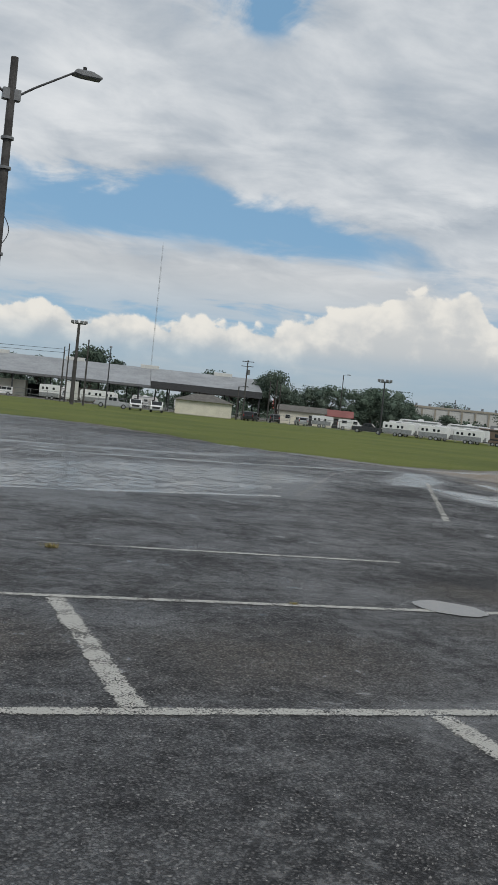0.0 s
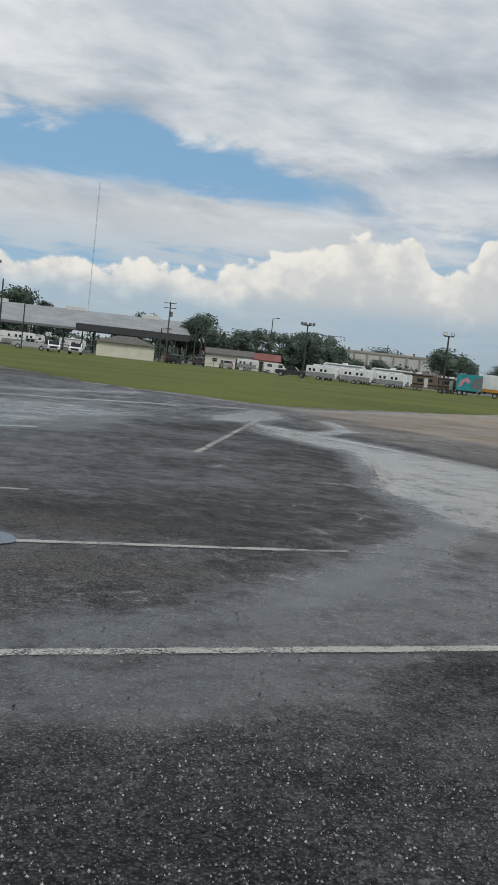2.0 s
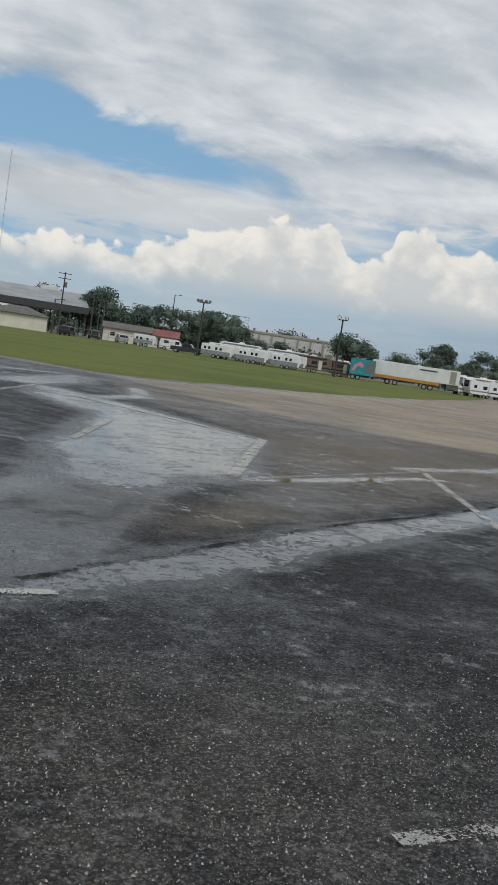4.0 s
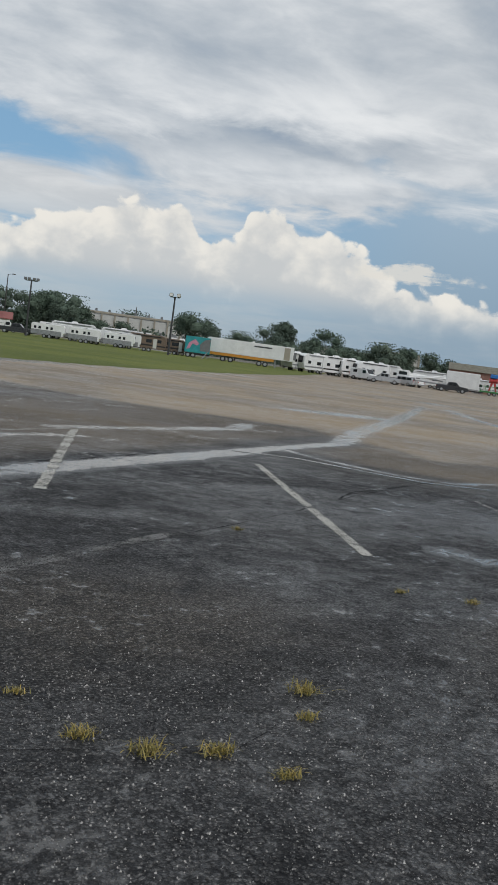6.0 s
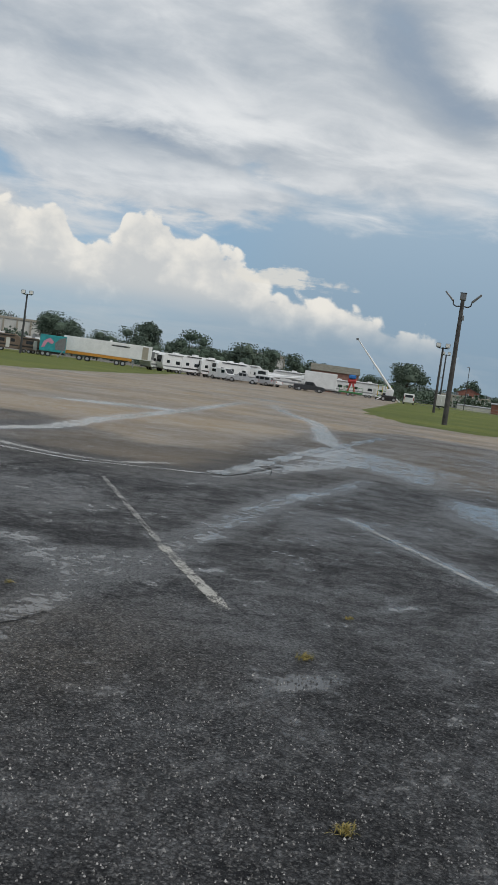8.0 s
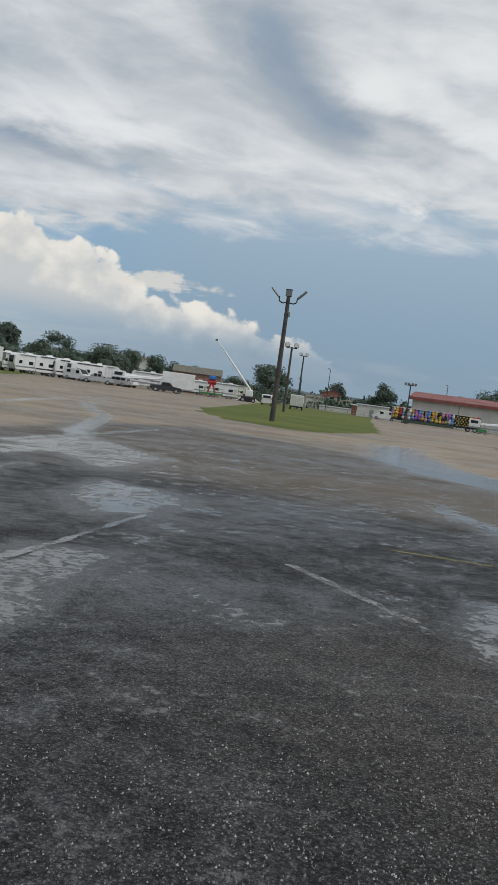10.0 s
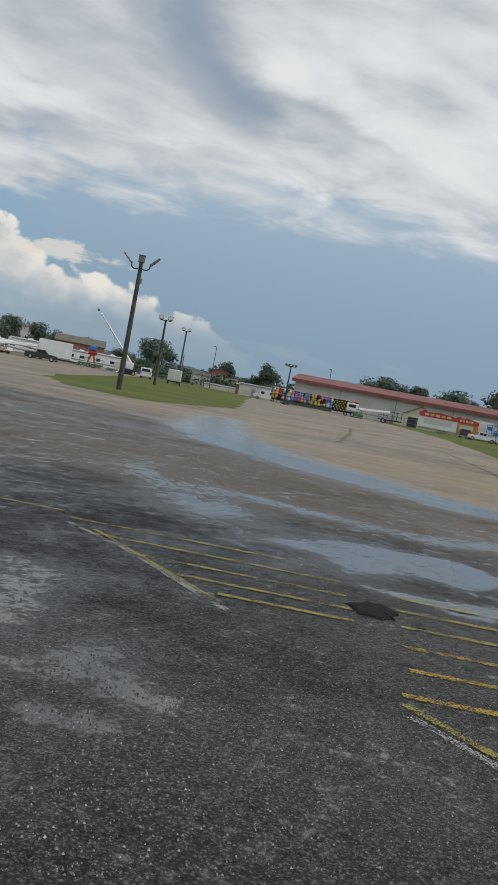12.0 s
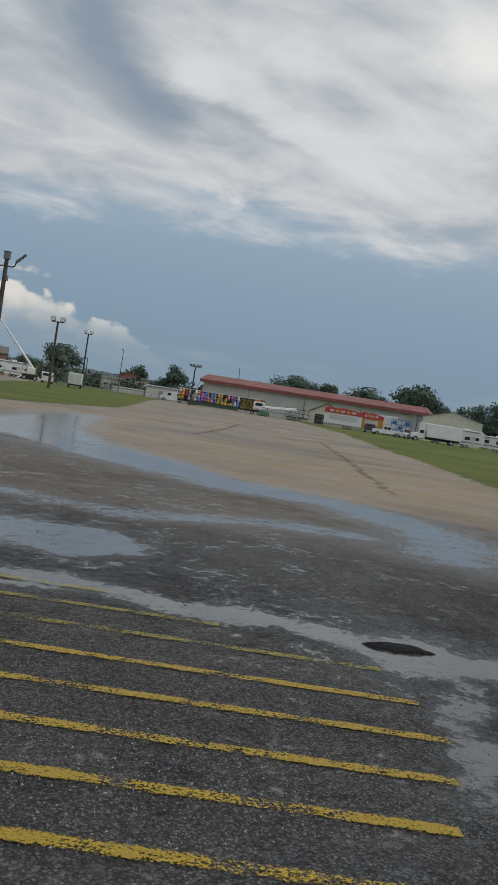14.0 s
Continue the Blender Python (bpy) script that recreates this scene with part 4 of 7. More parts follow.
def pickup(x, y, turn, mat, label, group="parked pickups"):
    out = [(-2.85, 0.45), (-2.85, 1.12), (-0.95, 1.15), (-0.75, 1.80), (0.55, 1.84), (1.15, 1.20), (2.65, 1.08), (2.85, 0.85), (2.85, 0.42), (2.3, 0.40), (1.3, 0.40), (-1.3, 0.40), (-2.3, 0.42)]
    root = vehicle("pickup_truck", label, "pickup truck", x, y, turn, out, 1.95, mat, [(-0.60, -0.02, 1.24, 1.70), (0.06, 0.66, 1.22, 1.70)], (-1.85, 1.85), 0.40, [
        ("windscreen", [(0.60, 1.82), (1.18, 1.23), (1.14, 1.21), (0.56, 1.80)], 0.82, GLASS, "dark glass windscreen"),
        ("rear_window", [(-0.79, 1.72), (-0.93, 1.26), (-0.96, 1.27), (-0.82, 1.73)], 0.75, GLASS, "dark glass rear window"),
        ("bed", [(-2.78, 1.13), (-2.78, 1.165), (-1.0, 1.185), (-1.0, 1.155)], 0.82, BLACK, "black open load bed"),
        ("grille", [(2.84, 0.62), (2.84, 0.98), (2.88, 0.96), (2.88, 0.62)], 0.62, BLACK, "black grille"),
        ("bumper", [(2.80, 0.40), (2.80, 0.58), (2.98, 0.56), (2.98, 0.42)], 0.95, GREY_METAL, "grey metal bumper"),
        ("rear_bumper", [(-3.0, 0.44), (-3.0, 0.60), (-2.82, 0.60), (-2.82, 0.44)], 0.93, GREY_METAL, "grey metal bumper")], group)
    for s in (-1, 1):
        part("headlight", boxed((2.78, s * 0.80 - 0.14, 0.82), (2.885, s * 0.80 + 0.14, 1.0), 0.01), CLEAR_LENS, root, "clear headlight")
        part("tail_light", boxed((-2.88, s * 0.88 - 0.06, 0.78), (-2.80, s * 0.88 + 0.06, 1.08), 0.01), RED_LENS, root, "red tail light")
        part("mirror", boxed((0.95, s * 1.08 - 0.09, 1.22), (1.06, s * 1.08 + 0.09, 1.42), 0.02), BLACK, root, "black side mirror")
    return root


def car(x, y, turn, mat, label, group="parked cars"):
    out = [(-2.3, 0.40), (-2.35, 1.0), (-2.2, 1.68), (0.35, 1.74), (1.05, 1.15), (2.15, 1.0), (2.3, 0.75), (2.3, 0.40), (1.3, 0.34), (-1.3, 0.34)]
    root = vehicle("parked_car", label, "car", x, y, turn, out, 1.88, mat, [(-2.0, -1.15, 1.12, 1.58), (-1.05, -0.15, 1.12, 1.60), (-0.05, 0.55, 1.12, 1.58)], (-1.45, 1.45), 0.36, [
        ("windscreen", [(0.40, 1.72), (1.08, 1.17), (1.04, 1.15), (0.36, 1.70)], 0.78, GLASS, "dark glass windscreen"),
        ("rear_window", [(-2.25, 1.60), (-2.33, 1.15), (-2.36, 1.15), (-2.28, 1.60)], 0.72, GLASS, "dark glass rear window"),
        ("bumper", [(2.24, 0.38), (2.24, 0.58), (2.38, 0.56), (2.38, 0.40)], 0.88, BLACK, "black bumper")], group)
    for s in (-1, 1):
        part("headlight", boxed((2.18, s * 0.70 - 0.15, 0.78), (2.32, s * 0.70 + 0.15, 0.94), 0.01), CLEAR_LENS, root, "clear headlight")
        part("tail_light", boxed((-2.40, s * 0.82 - 0.07, 0.85), (-2.30, s * 0.82 + 0.07, 1.2), 0.01), RED_LENS, root, "red tail light")
    return root


def van(x, y, turn, mat, label, group="parked vans"):
    out = [(-2.7, 0.42), (-2.75, 1.3), (-2.6, 2.10), (0.9, 2.14), (1.65, 1.30), (2.6, 1.08), (2.75, 0.80), (2.75, 0.42), (1.5, 0.38), (-1.5, 0.38)]
    root = vehicle("cargo_van", label, "van", x, y, turn, out, 2.0, mat, [(0.25, 1.05, 1.30, 1.86), (-1.9, -1.0, 1.35, 1.85)], (-1.7, 1.75), 0.38, [
        ("windscreen", [(0.96, 2.10), (1.69, 1.32), (1.65, 1.30), (0.92, 2.08)], 0.84, GLASS, "dark glass windscreen"),
        ("rear_window", [(-2.69, 1.90), (-2.78, 1.40), (-2.81, 1.40), (-2.72, 1.90)], 0.75, GLASS, "dark glass rear doors"),
        ("bumper", [(2.70, 0.42), (2.70, 0.62), (2.86, 0.60), (2.86, 0.44)], 0.95, BLACK, "black bumper")], group)
    for s in (-1, 1):
        part("headlight", boxed((2.62, s * 0.78 - 0.15, 0.80), (2.78, s * 0.78 + 0.15, 0.98), 0.01), CLEAR_LENS, root, "clear headlight")
        part("tail_light", boxed((-2.80, s * 0.90 - 0.06, 0.9), (-2.70, s * 0.90 + 0.06, 1.5), 0.01), RED_LENS, root, "red tail light")
    return root


def horse_trailer(x, y, turn, long, high, label, group="horse trailers"):
    """A white livestock trailer with a row of small windows, a nose and a roof unit."""
    a = long / 2
    out = [(-a, 0.55), (-a, high - 0.1), (-a + 0.15, high), (a - 0.25, high), (a, high - 0.3), (a + 0.05, 1.1), (a - 0.2, 0.95), (a - 0.2, 0.55)]
    n = max(3, int(long / 1.15))
    panes = [(-a + 0.45 + k * 0.75 + 0.5 * (k // 2), -a + 0.85 + k * 0.75 + 0.5 * (k // 2), high - 0.95, high - 0.50) for k in range(n)]
    root = vehicle("horse_trailer", label, "horse trailer", x, y, turn, out, 2.3, WHITE_BODY, panes, (-0.55, 0.35), 0.37, [
        ("kick_panel", [(-a - 0.01, 0.56), (-a - 0.01, 1.35), (a - 0.5, 1.35), (a - 0.5, 0.56)], 1.158, GREY_METAL, "bright ribbed metal kick panel"),
        ("tongue", [(a - 0.5, 0.55), (a - 0.5, 0.68), (a + 1.3, 0.62), (a + 1.3, 0.52)], 0.10, BLACK, "black steel tongue"),
        ("roof_unit", [(-0.6, high - 0.01), (-0.5, high + 0.12), (0.3, high + 0.12), (0.4, high - 0.01)], 0.35, GREY_METAL, "low grey roof vent"),
        ("jack", [(a + 0.9, 0.02), (a + 0.9, 0.8), (a + 1.0, 0.8), (a + 1.0, 0.02)], 0.05, GREY_METAL, "")], group)
    for s in (-1, 1):
        part("rear_door", boxed((-a - 0.03, s * 0.55 - 0.50, 0.62), (-a - 0.005, s * 0.55 + 0.50, high - 0.15), 0.01), WHITE_BODY, root, "white rear door")
        part("door_window", boxed((-a - 0.045, s * 0.55 - 0.28, high - 0.95), (-a - 0.028, s * 0.55 + 0.28, high - 0.45), 0.005), GLASS, root, "dark glass window")
    return root


def camper(x, y, turn, long, high, label, mat=None, group="camper trailers", trim=None):
    """A travel trailer with rounded ends, windows, a door, an awning and a roof unit."""
    a = long / 2
    mat = mat or WHITE_BODY
    out = [(-a, 0.55), (-a - 0.05, high - 0.35), (-a + 0.3, high), (a - 0.6, high), (a, high - 0.5), (a + 0.1, 1.6), (a - 0.25, 0.65), (a - 0.6, 0.55)]
    root = vehicle("camper_trailer", label, "camper trailer", x, y, turn, out, 2.45, mat, [(-a + 0.5, -a + 1.4, 1.6, 2.2), (-0.3, 0.7, 1.6, 2.2), (a - 1.6, a - 0.9, 1.7, 2.25)], (-0.55, 0.3), 0.36, [
        ("roof_unit", [(-0.6, high - 0.01), (-0.5, high + 0.28), (0.4, high + 0.28), (0.5, high - 0.01)], 0.4, WHITE_BODY, "white roof air unit"),
        ("front_window", [(a - 0.02, high - 0.55), (a + 0.10, 1.75), (a + 0.13, 1.75), (a + 0.02, high - 0.52)], 0.8, GLASS, "dark glass front window"),
        ("tongue", [(a - 0.5, 0.52), (a - 0.5, 0.66), (a + 1.2, 0.60), (a + 1.2, 0.50)], 0.10, BLACK, "black steel tongue"),
        ("jack", [(a + 0.9, 0.02), (a + 0.9, 0.8), (a + 1.0, 0.8), (a + 1.0, 0.02)], 0.05, GREY_METAL, ""),
        ("stripe", [(-a + 0.05, 1.05), (-a + 0.05, 1.35), (a - 0.2, 1.25), (a - 0.2, 1.0)], 1.232, trim or GREY_METAL, "painted side stripe")], group)
    for s in (-1, 1):
        part("awning", piped((-a + 0.6, s * 1.30, high - 0.25), (a - 1.0, s * 1.30, high - 0.25), 0.08), trim or GREY_METAL, root, "rolled-up awning")
    part("door", boxed((0.95, -1.26, 0.70), (1.6, -1.232, 2.35), 0.01), OFFWHITE, root, "white entrance door")
    part("rear_ladder", boxed((-a - 0.14, -0.9, 0.9), (-a - 0.08, -0.5, high), 0.01), GREY_METAL, root)
    return root


def leaf_cloud(middles, radii, each, size, low, top, seed):
    """Small bent leaf sprays strewn through the outer shell of each lobe."""
    rng = np.random.default_rng(seed)
    mid, rad = np.repeat(np.array(middles), each, 0), np.repeat(np.array(radii), each)
    n = len(rad)
    out = rng.normal(size=(n, 3))
    out /= np.linalg.norm(out, axis=1)[:, None]
    at = mid + out * (rad * rng.uniform(0.55, 1.16, n))[:, None] * np.array((1, 1, 0.82))
    at[:, 2] = np.clip(at[:, 2], low, top)
    u = rng.normal(size=(n, 3))
    u /= np.linalg.norm(u, axis=1)[:, None]
    v = np.cross(u, rng.normal(size=(n, 3)))
    v /= np.linalg.norm(v, axis=1)[:, None]
    w = np.cross(u, v)
    s = (size * rng.uniform(0.8, 2.2, n))[:, None]
    corners = [at + s * (a * u + b * v + c * w) for a, b, c in ((-1, -0.5, 0), (0.1, -0.8, 0.3), (1, 0.1, 0), (0.2, 0.8, -0.3), (-0.8, 0.5, 0.2))]
    return np.stack(corners, 1).reshape(-1, 3), np.arange(5 * n).reshape(n, 5)


def tree_shape(high, wide, seed, lean=0.0):
    """Trunk, limbs and a ragged crown of leaf clumps."""
    rnd = random.Random(seed)
    wood = bmesh.new()
    tube(wood, (0, 0, -0.2), (lean, 0, high * 0.45), high * 0.028, high * 0.018, 8)
    lobes = []
    for k in range(13):
        t, up = k * 2.4 + rnd.random(), 0.26 + 0.58 * rnd.random()
        reach = wide * 0.5 * (0.35 + 0.5 * rnd.random()) * (1.15 - abs(up - 0.55))
        tip = (lean + reach * math.cos(t), reach * math.sin(t), high * up)
        tube(wood, (lean * 0.9, 0, high * (0.25 + 0.18 * rnd.random())), tip, high * 0.012, high * 0.004, 5)
        lobes.append((tip, wide * (0.18 + 0.14 * rnd.random())))
    lobes.append(((lean, 0, high * 0.84), wide * 0.24))
    verts, faces = [], []
    for (cx, cy, cz), r in lobes:
        core = bmesh.new()
        for v in bmesh.ops.create_icosphere(core, subdivisions=1, radius=r * 0.55)["verts"]:
            v.co *= 1 + 0.45 * noise.noise(v.co * (2.6 / r) + Vector((seed, cx, cy)))
        i = len(verts)
        core.verts.index_update()
        verts += [(cx + v.co.x, cy + v.co.y, max(high * 0.08, cz + v.co.z * 0.8)) for v in core.verts]
        faces += [tuple(i + v.index for v in f.verts) for f in core.faces]
        core.free()
    leaf, fan = leaf_cloud([c for c, _ in lobes], [r for _, r in lobes], 300, high * 0.0105, high * 0.10, high, seed)
    i = len(verts)
    verts += leaf.tolist()
    faces += (fan + i).tolist()
    return wood, verts, faces


def make_tree(x, y, high, wide, seed, label, z=None):
    wood, verts, faces = tree_shape(high, wide, seed)
    root = thing("tree", x, y, 0, label, "tree", "trees", z)
    part("trunk", wood, BARK, root, "brown bark trunk with limbs")
    crown = mesh_object("crown", verts, faces, LEAVES)
    crown.parent = root
    crown["label"] = "dense dark green leaves"
    return root


def light_pole(x, y, high, kind, label, r=0.14, turn=0.0, mat=None, z=None, lean=0.0):
    root = thing("lamp_post", x, y, turn, label, "lamp post", "lamp posts", z)
    mat = mat or WOOD_POLE
    part("pole", piped((0, 0, -0.3), (lean, 0, high), r, r * 0.68, 12), mat, root, smooth=False)
    if kind == "flood":
        part("crossarm", piped((-0.75, 0, high - 0.12), (0.75, 0, high - 0.12), 0.06), STEEL_POLE, root, "steel crossarm")
        for s in (-1, 1):
            lamp = part("floodlight", boxed((s * 0.62 - 0.32, -0.42, high - 0.05), (s * 0.62 + 0.32, 0.12, high + 0.55), 0.08), LAMP_GREY, root, "grey floodlight housing")
            part("lens", boxed((s * 0.62 - 0.26, -0.44, high + 0.02), (s * 0.62 + 0.26, -0.418, high + 0.48), 0.005), CLEAR_LENS, lamp, "clear lens")
    elif kind == "crown":
        part("crossarm", piped((-1.0, 0, high - 0.2), (1.0, 0, high - 0.2), 0.06), STEEL_POLE, root, "steel crossarm")
        for s in (-1.0, -0.4, 0.4, 1.0):
            part("floodlight", boxed((s - 0.25, -0.35, high - 0.15), (s + 0.25, 0.1, high + 0.3), 0.06), LAMP_GREY, root, "grey floodlight housing")
    elif kind == "arms":
        box = part("control_box", boxed((-0.21, -0.19, high - 0.12), (0.21, 0.19, high + 0.36), 0.03), LAMP_GREY, root, "grey box on the pole's head")
        part("box_lid", boxed((-0.23, -0.21, high + 0.36), (0.23, 0.21, high + 0.40), 0.01), STEEL_POLE, box)
        for s in (-1, 1):
            arm = bmesh.new()
            pts = [(0, 0, high - 0.55), (s * 0.42, 0, high - 0.60), (s * 0.62, 0, high - 0.48), (s * 0.66, 0, high - 0.15)]
            for a, b in zip(pts[:-1], pts[1:]):
                tube(arm, a, b, 0.045, 0.045, 8)
            held = part("arm", arm, STEEL_POLE, root, "bent steel arm")
            part("floodlight", slab([(s * 0.62, high - 0.18), (s * 1.22, high + 0.42), (s * 1.30, high + 0.34), (s * 0.72, high - 0.26)], -0.2, 0.2, 0.02), LAMP_GREY, held, "flat grey floodlight")
        part("meter", boxed((0.10, -0.12, high - 1.55), (0.26, 0.12, high - 1.2), 0.02), LAMP_GREY, root)
    elif kind == "street":
        for s, reach in ((1, 1.62), (-1, 1.62)):
            arm = tube(bmesh.new(), (s * 0.1, 0, high - 1.05), (s * 0.6, 0, high - 0.68), 0.035, 0.03, 8)
            tube(arm, (s * 0.6, 0, high - 0.68), (s * reach, 0, high - 0.02), 0.03, 0.028, 8)
            held = part("arm", arm, STEEL_POLE, root, "slender steel arm")
            head = slab([(s * (reach - 0.05), high - 0.06), (s * (reach + 0.05), high + 0.08), (s * (reach + 0.5), high + 0.10), (s * (reach + 0.80), high), (s * (reach + 0.78), high - 0.07), (s * (reach + 0.2), high - 0.09)], -0.17, 0.17, 0.03)
            lamp = part("lamp_head", head, LAMP_GREY, held, "grey cobra-head lamp")
            part("photocell", piped((s * (reach + 0.3), 0, high + 0.09), (s * (reach + 0.3), 0, high + 0.20), 0.055), BLACK, held, "black photocell")
            part("bracket", boxed((min(s * 0.05, s * 0.24), -0.1, high - 1.15), (max(s * 0.05, s * 0.24), 0.1, high - 0.85), 0.01), LAMP_GREY, root, "metal clamp")
        for k, zc in enumerate((2.2, 3.0, 5.3)):
            part("clamp", piped((0, 0, high - zc), (0, 0, high - zc + 0.07), r * 1.18), LAMP_GREY, root, "metal band")
        for sx, zc, hh in ((0.24, 4.6, 0.75), (-0.22, 3.4, 0.95)):
            loop = bmesh.new()
            pts = [(sx * (0.5 + 0.65 * math.sin(math.pi * j / 8)), 0.05, high - zc - hh * (j / 8 - 0.5)) for j in range(9)]
            for a, b in zip(pts[:-1], pts[1:]):
                tube(loop, a, b, 0.012, 0.012, 5)
            part("cable", loop, BLACK, root, "black hanging cable loop")
    elif kind == "cobra":
        part("arm", piped((0, 0, high - 0.1), (1.0, 0, high + 0.1), 0.04), STEEL_POLE, root)
        part("lamp_head", slab([(0.9, high), (0.95, high + 0.2), (1.5, high + 0.22), (1.75, high + 0.08), (1.7, high)], -0.2, 0.2, 0.02), LAMP_GREY, root, "grey lamp head")
    elif kind == "wires":
        for zc in (0.25, 1.1):
            part("crossarm", boxed((-1.1, -0.06, high - zc - 0.06), (1.1, 0.06, high - zc + 0.06), 0.01), WOOD_POLE, root, "wooden crossarm")
        part("transformer", piped((0.32, 0, high - 2.6), (0.32, 0, high - 1.7), 0.22), LAMP_GREY, root, "grey transformer can")
    return root


def hall(name, label, x, y, turn, long, deep, eave, ridge, wall_mat, roof_mat, over=0.4, doors=(), windows=(), z=None, category="building", gable=False):
    """A building whose front runs from (0, 0) along x; the ridge runs along x too, or front to back if gable."""
    root = thing(name, x, y, turn, label, category, z=z)
    part("wall", boxed((0, 0, -0.3), (long, deep, eave), 0.03), wall_mat, root)
    t = 0.12
    if gable:
        m = long / 2
        part("gable", slab([(0.02, eave), (m, ridge - 0.05), (long - 0.02, eave)], 0.0, deep), wall_mat, root)
        pts = [(-over, eave - over * (ridge - eave) / m), (m, ridge), (long + over, eave - over * (ridge - eave) / m), (long + over, eave + t - over * (ridge - eave) / m), (m, ridge + t), (-over, eave + t - over * (ridge - eave) / m)]
        part("roof", slab(pts, -over, deep + over), roof_mat, root)
    else:
        m = deep / 2
        pts = [(-over, eave - over * (ridge - eave) / m), (m, ridge), (deep + over, eave - over * (ridge - eave) / m), (deep + over, eave + t - over * (ridge - eave) / m), (m, ridge + t), (-over, eave + t - over * (ridge - eave) / m)]
        bm = slab([(0.0, eave), (m, ridge - 0.05), (deep, eave)], -long + 0.02, -0.02)
        bmesh.ops.transform(bm, matrix=pose(0, 0, 0, 0, 0, 90), verts=bm.verts[:])
        part("gable", bm, wall_mat, root)
        bm = slab(pts, -long - over, over)
        bmesh.ops.transform(bm, matrix=pose(0, 0, 0, 0, 0, 90), verts=bm.verts[:])
        part("roof", bm, roof_mat, root)
    for x0, x1, z1 in doors:
        part("door", boxed((x0, -0.05, -0.2), (x1, 0.02, z1), 0.01), GREY_METAL if wall_mat != CREAM else DARK_WALL, root, "closed door")
    for x0, x1, z0, z1 in windows:
        w = part("window", boxed((x0, -0.06, z0), (x1, 0.02, z1), 0.01), OFFWHITE, root, "white framed window")
        part("pane", boxed((x0 + 0.08, -0.075, z0 + 0.08), (x1 - 0.08, -0.055, z1 - 0.08)), GLASS, w, "dark glass")
    return root

# ---- lamp posts, poles and mast ----
light_pole(0.90, 27.6, 10.45, "street", "tall dark wooden pole with two street lamp arms", 0.15, 8)
light_pole(18.2, 149.4, 12.6, "crown", "tall wooden pole carrying a cluster of floodlights", 0.3, -10)
light_pole(19.9, 149.1, 10.2, "plain", "tall bare wooden pole", 0.16)
light_pole(23.3, 148.7, 9.3, "cobra", "slender dark lamp post with one lamp", 0.11, -100, STEEL_POLE)
for x, y, h, k in ((18.6, 169.5, 9.6, "plain"), (19.6, 171.4, 10.3, "plain"), (20.6, 171.3, 7.6, "plain"), (63.5, 190.1, 8.4, "plain"), (64.8, 189.7, 8.8, "plain"), (65.6, 189.5, 7.8, "plain"), (50.4, 164.9, 10.8, "wires"), (49.4, 165.5, 6.0, "cobra"), (92.9, 221.8, 13.2, "cobra")):
    light_pole(x, y, h, k, {"plain": "bare weathered wooden utility pole", "wires": "wooden utility pole with crossarms and transformer", "cobra": "wooden pole with a single lamp head"}[k], 0.15, -15)
light_pole(70.3, 149.8, 9.2, "crown", "dark pole with a row of floodlights on its head", 0.17, -25, STEEL_POLE)
light_pole(90.0, 137.2, 9.6, "flood", "dark pole with two floodlights", 0.19, -35, STEEL_POLE)
light_pole(70.6, 39.2, 9.15, "arms", "thick wooden lamp post with two bent arms on the lawn", 0.20, -58)
light_pole(119.5, 77.1, 8.9, "flood", "wooden pole with two floodlights on the lawn", 0.19, -55)
light_pole(176.6, 119.0, 11.2, "flood", "dark pole with two floodlights by the lawn", 0.2, -55, STEEL_POLE)
light_pole(185.8, 98.1, 8.0, "crown", "dark pole with floodlights behind the parked rides", 0.17, -60, STEEL_POLE)
for x, y, h in ((232, 152, 11.5), (246.5, 123.5, 11.0), (262, 108, 10.5), (186, 126, 6.5)):
    light_pole(x, y, h, "cobra", "distant slender lamp post with one lamp", 0.12, 200, STEEL_POLE)
for x, y, h in ((147, 312, 13), (150, 309, 12.5), (172, 306, 13.5), (175, 304, 12), (215, 285, 11), (137, 298, 12)):
    light_pole(x, y, h, "plain", "distant bare wooden utility pole", 0.2)


def radio_mast(x, y, high):
    root = thing("radio_mast", x, y, 0, "thin red and grey lattice radio mast far behind the roofs", "mast", z=-0.35)
    legs = bmesh.new()
    for k in range(3):
        t = math.tau * k / 3
        tube(legs, (0.55 * math.cos(t), 0.55 * math.sin(t), 0), (0.55 * math.cos(t), 0.55 * math.sin(t), high), 0.05, 0.05, 5)
    part("legs", legs, GREY_METAL, root)
    rungs = bmesh.new()
    for j in range(int(high / 2)):
        for k in range(3):
            a, b = math.tau * k / 3, math.tau * (k + 1) / 3
            tube(rungs, (0.55 * math.cos(a), 0.55 * math.sin(a), j * 2), (0.55 * math.cos(b), 0.55 * math.sin(b), j * 2 + 2), 0.03, 0.03, 4)
    part("lattice", rungs, GREY_METAL, root)


radio_mast(177.5, 882.8, 152)


def wire(a, b, sag):
    bm = bmesh.new()
    pts = [Vector(a).lerp(Vector(b), j / 16) - Vector((0, 0, sag * 4 * (j / 16) * (1 - j / 16))) for j in range(17)]
    for p, q in zip(pts[:-1], pts[1:]):
        tube(bm, p, q, 0.03, 0.03, 4)
    ob = part("power_line", bm, BLACK, None)
    tagged(ob, "thin black power line between two poles", "power line", "power lines")


for z in (9.6, 9.0):
    wire((-60, 176, z + 0.6), (18.6, 169.5, z), 0.8)
wire((18.6, 169.5, 9.3), (19.6, 171.4, 9.8), 0.1)

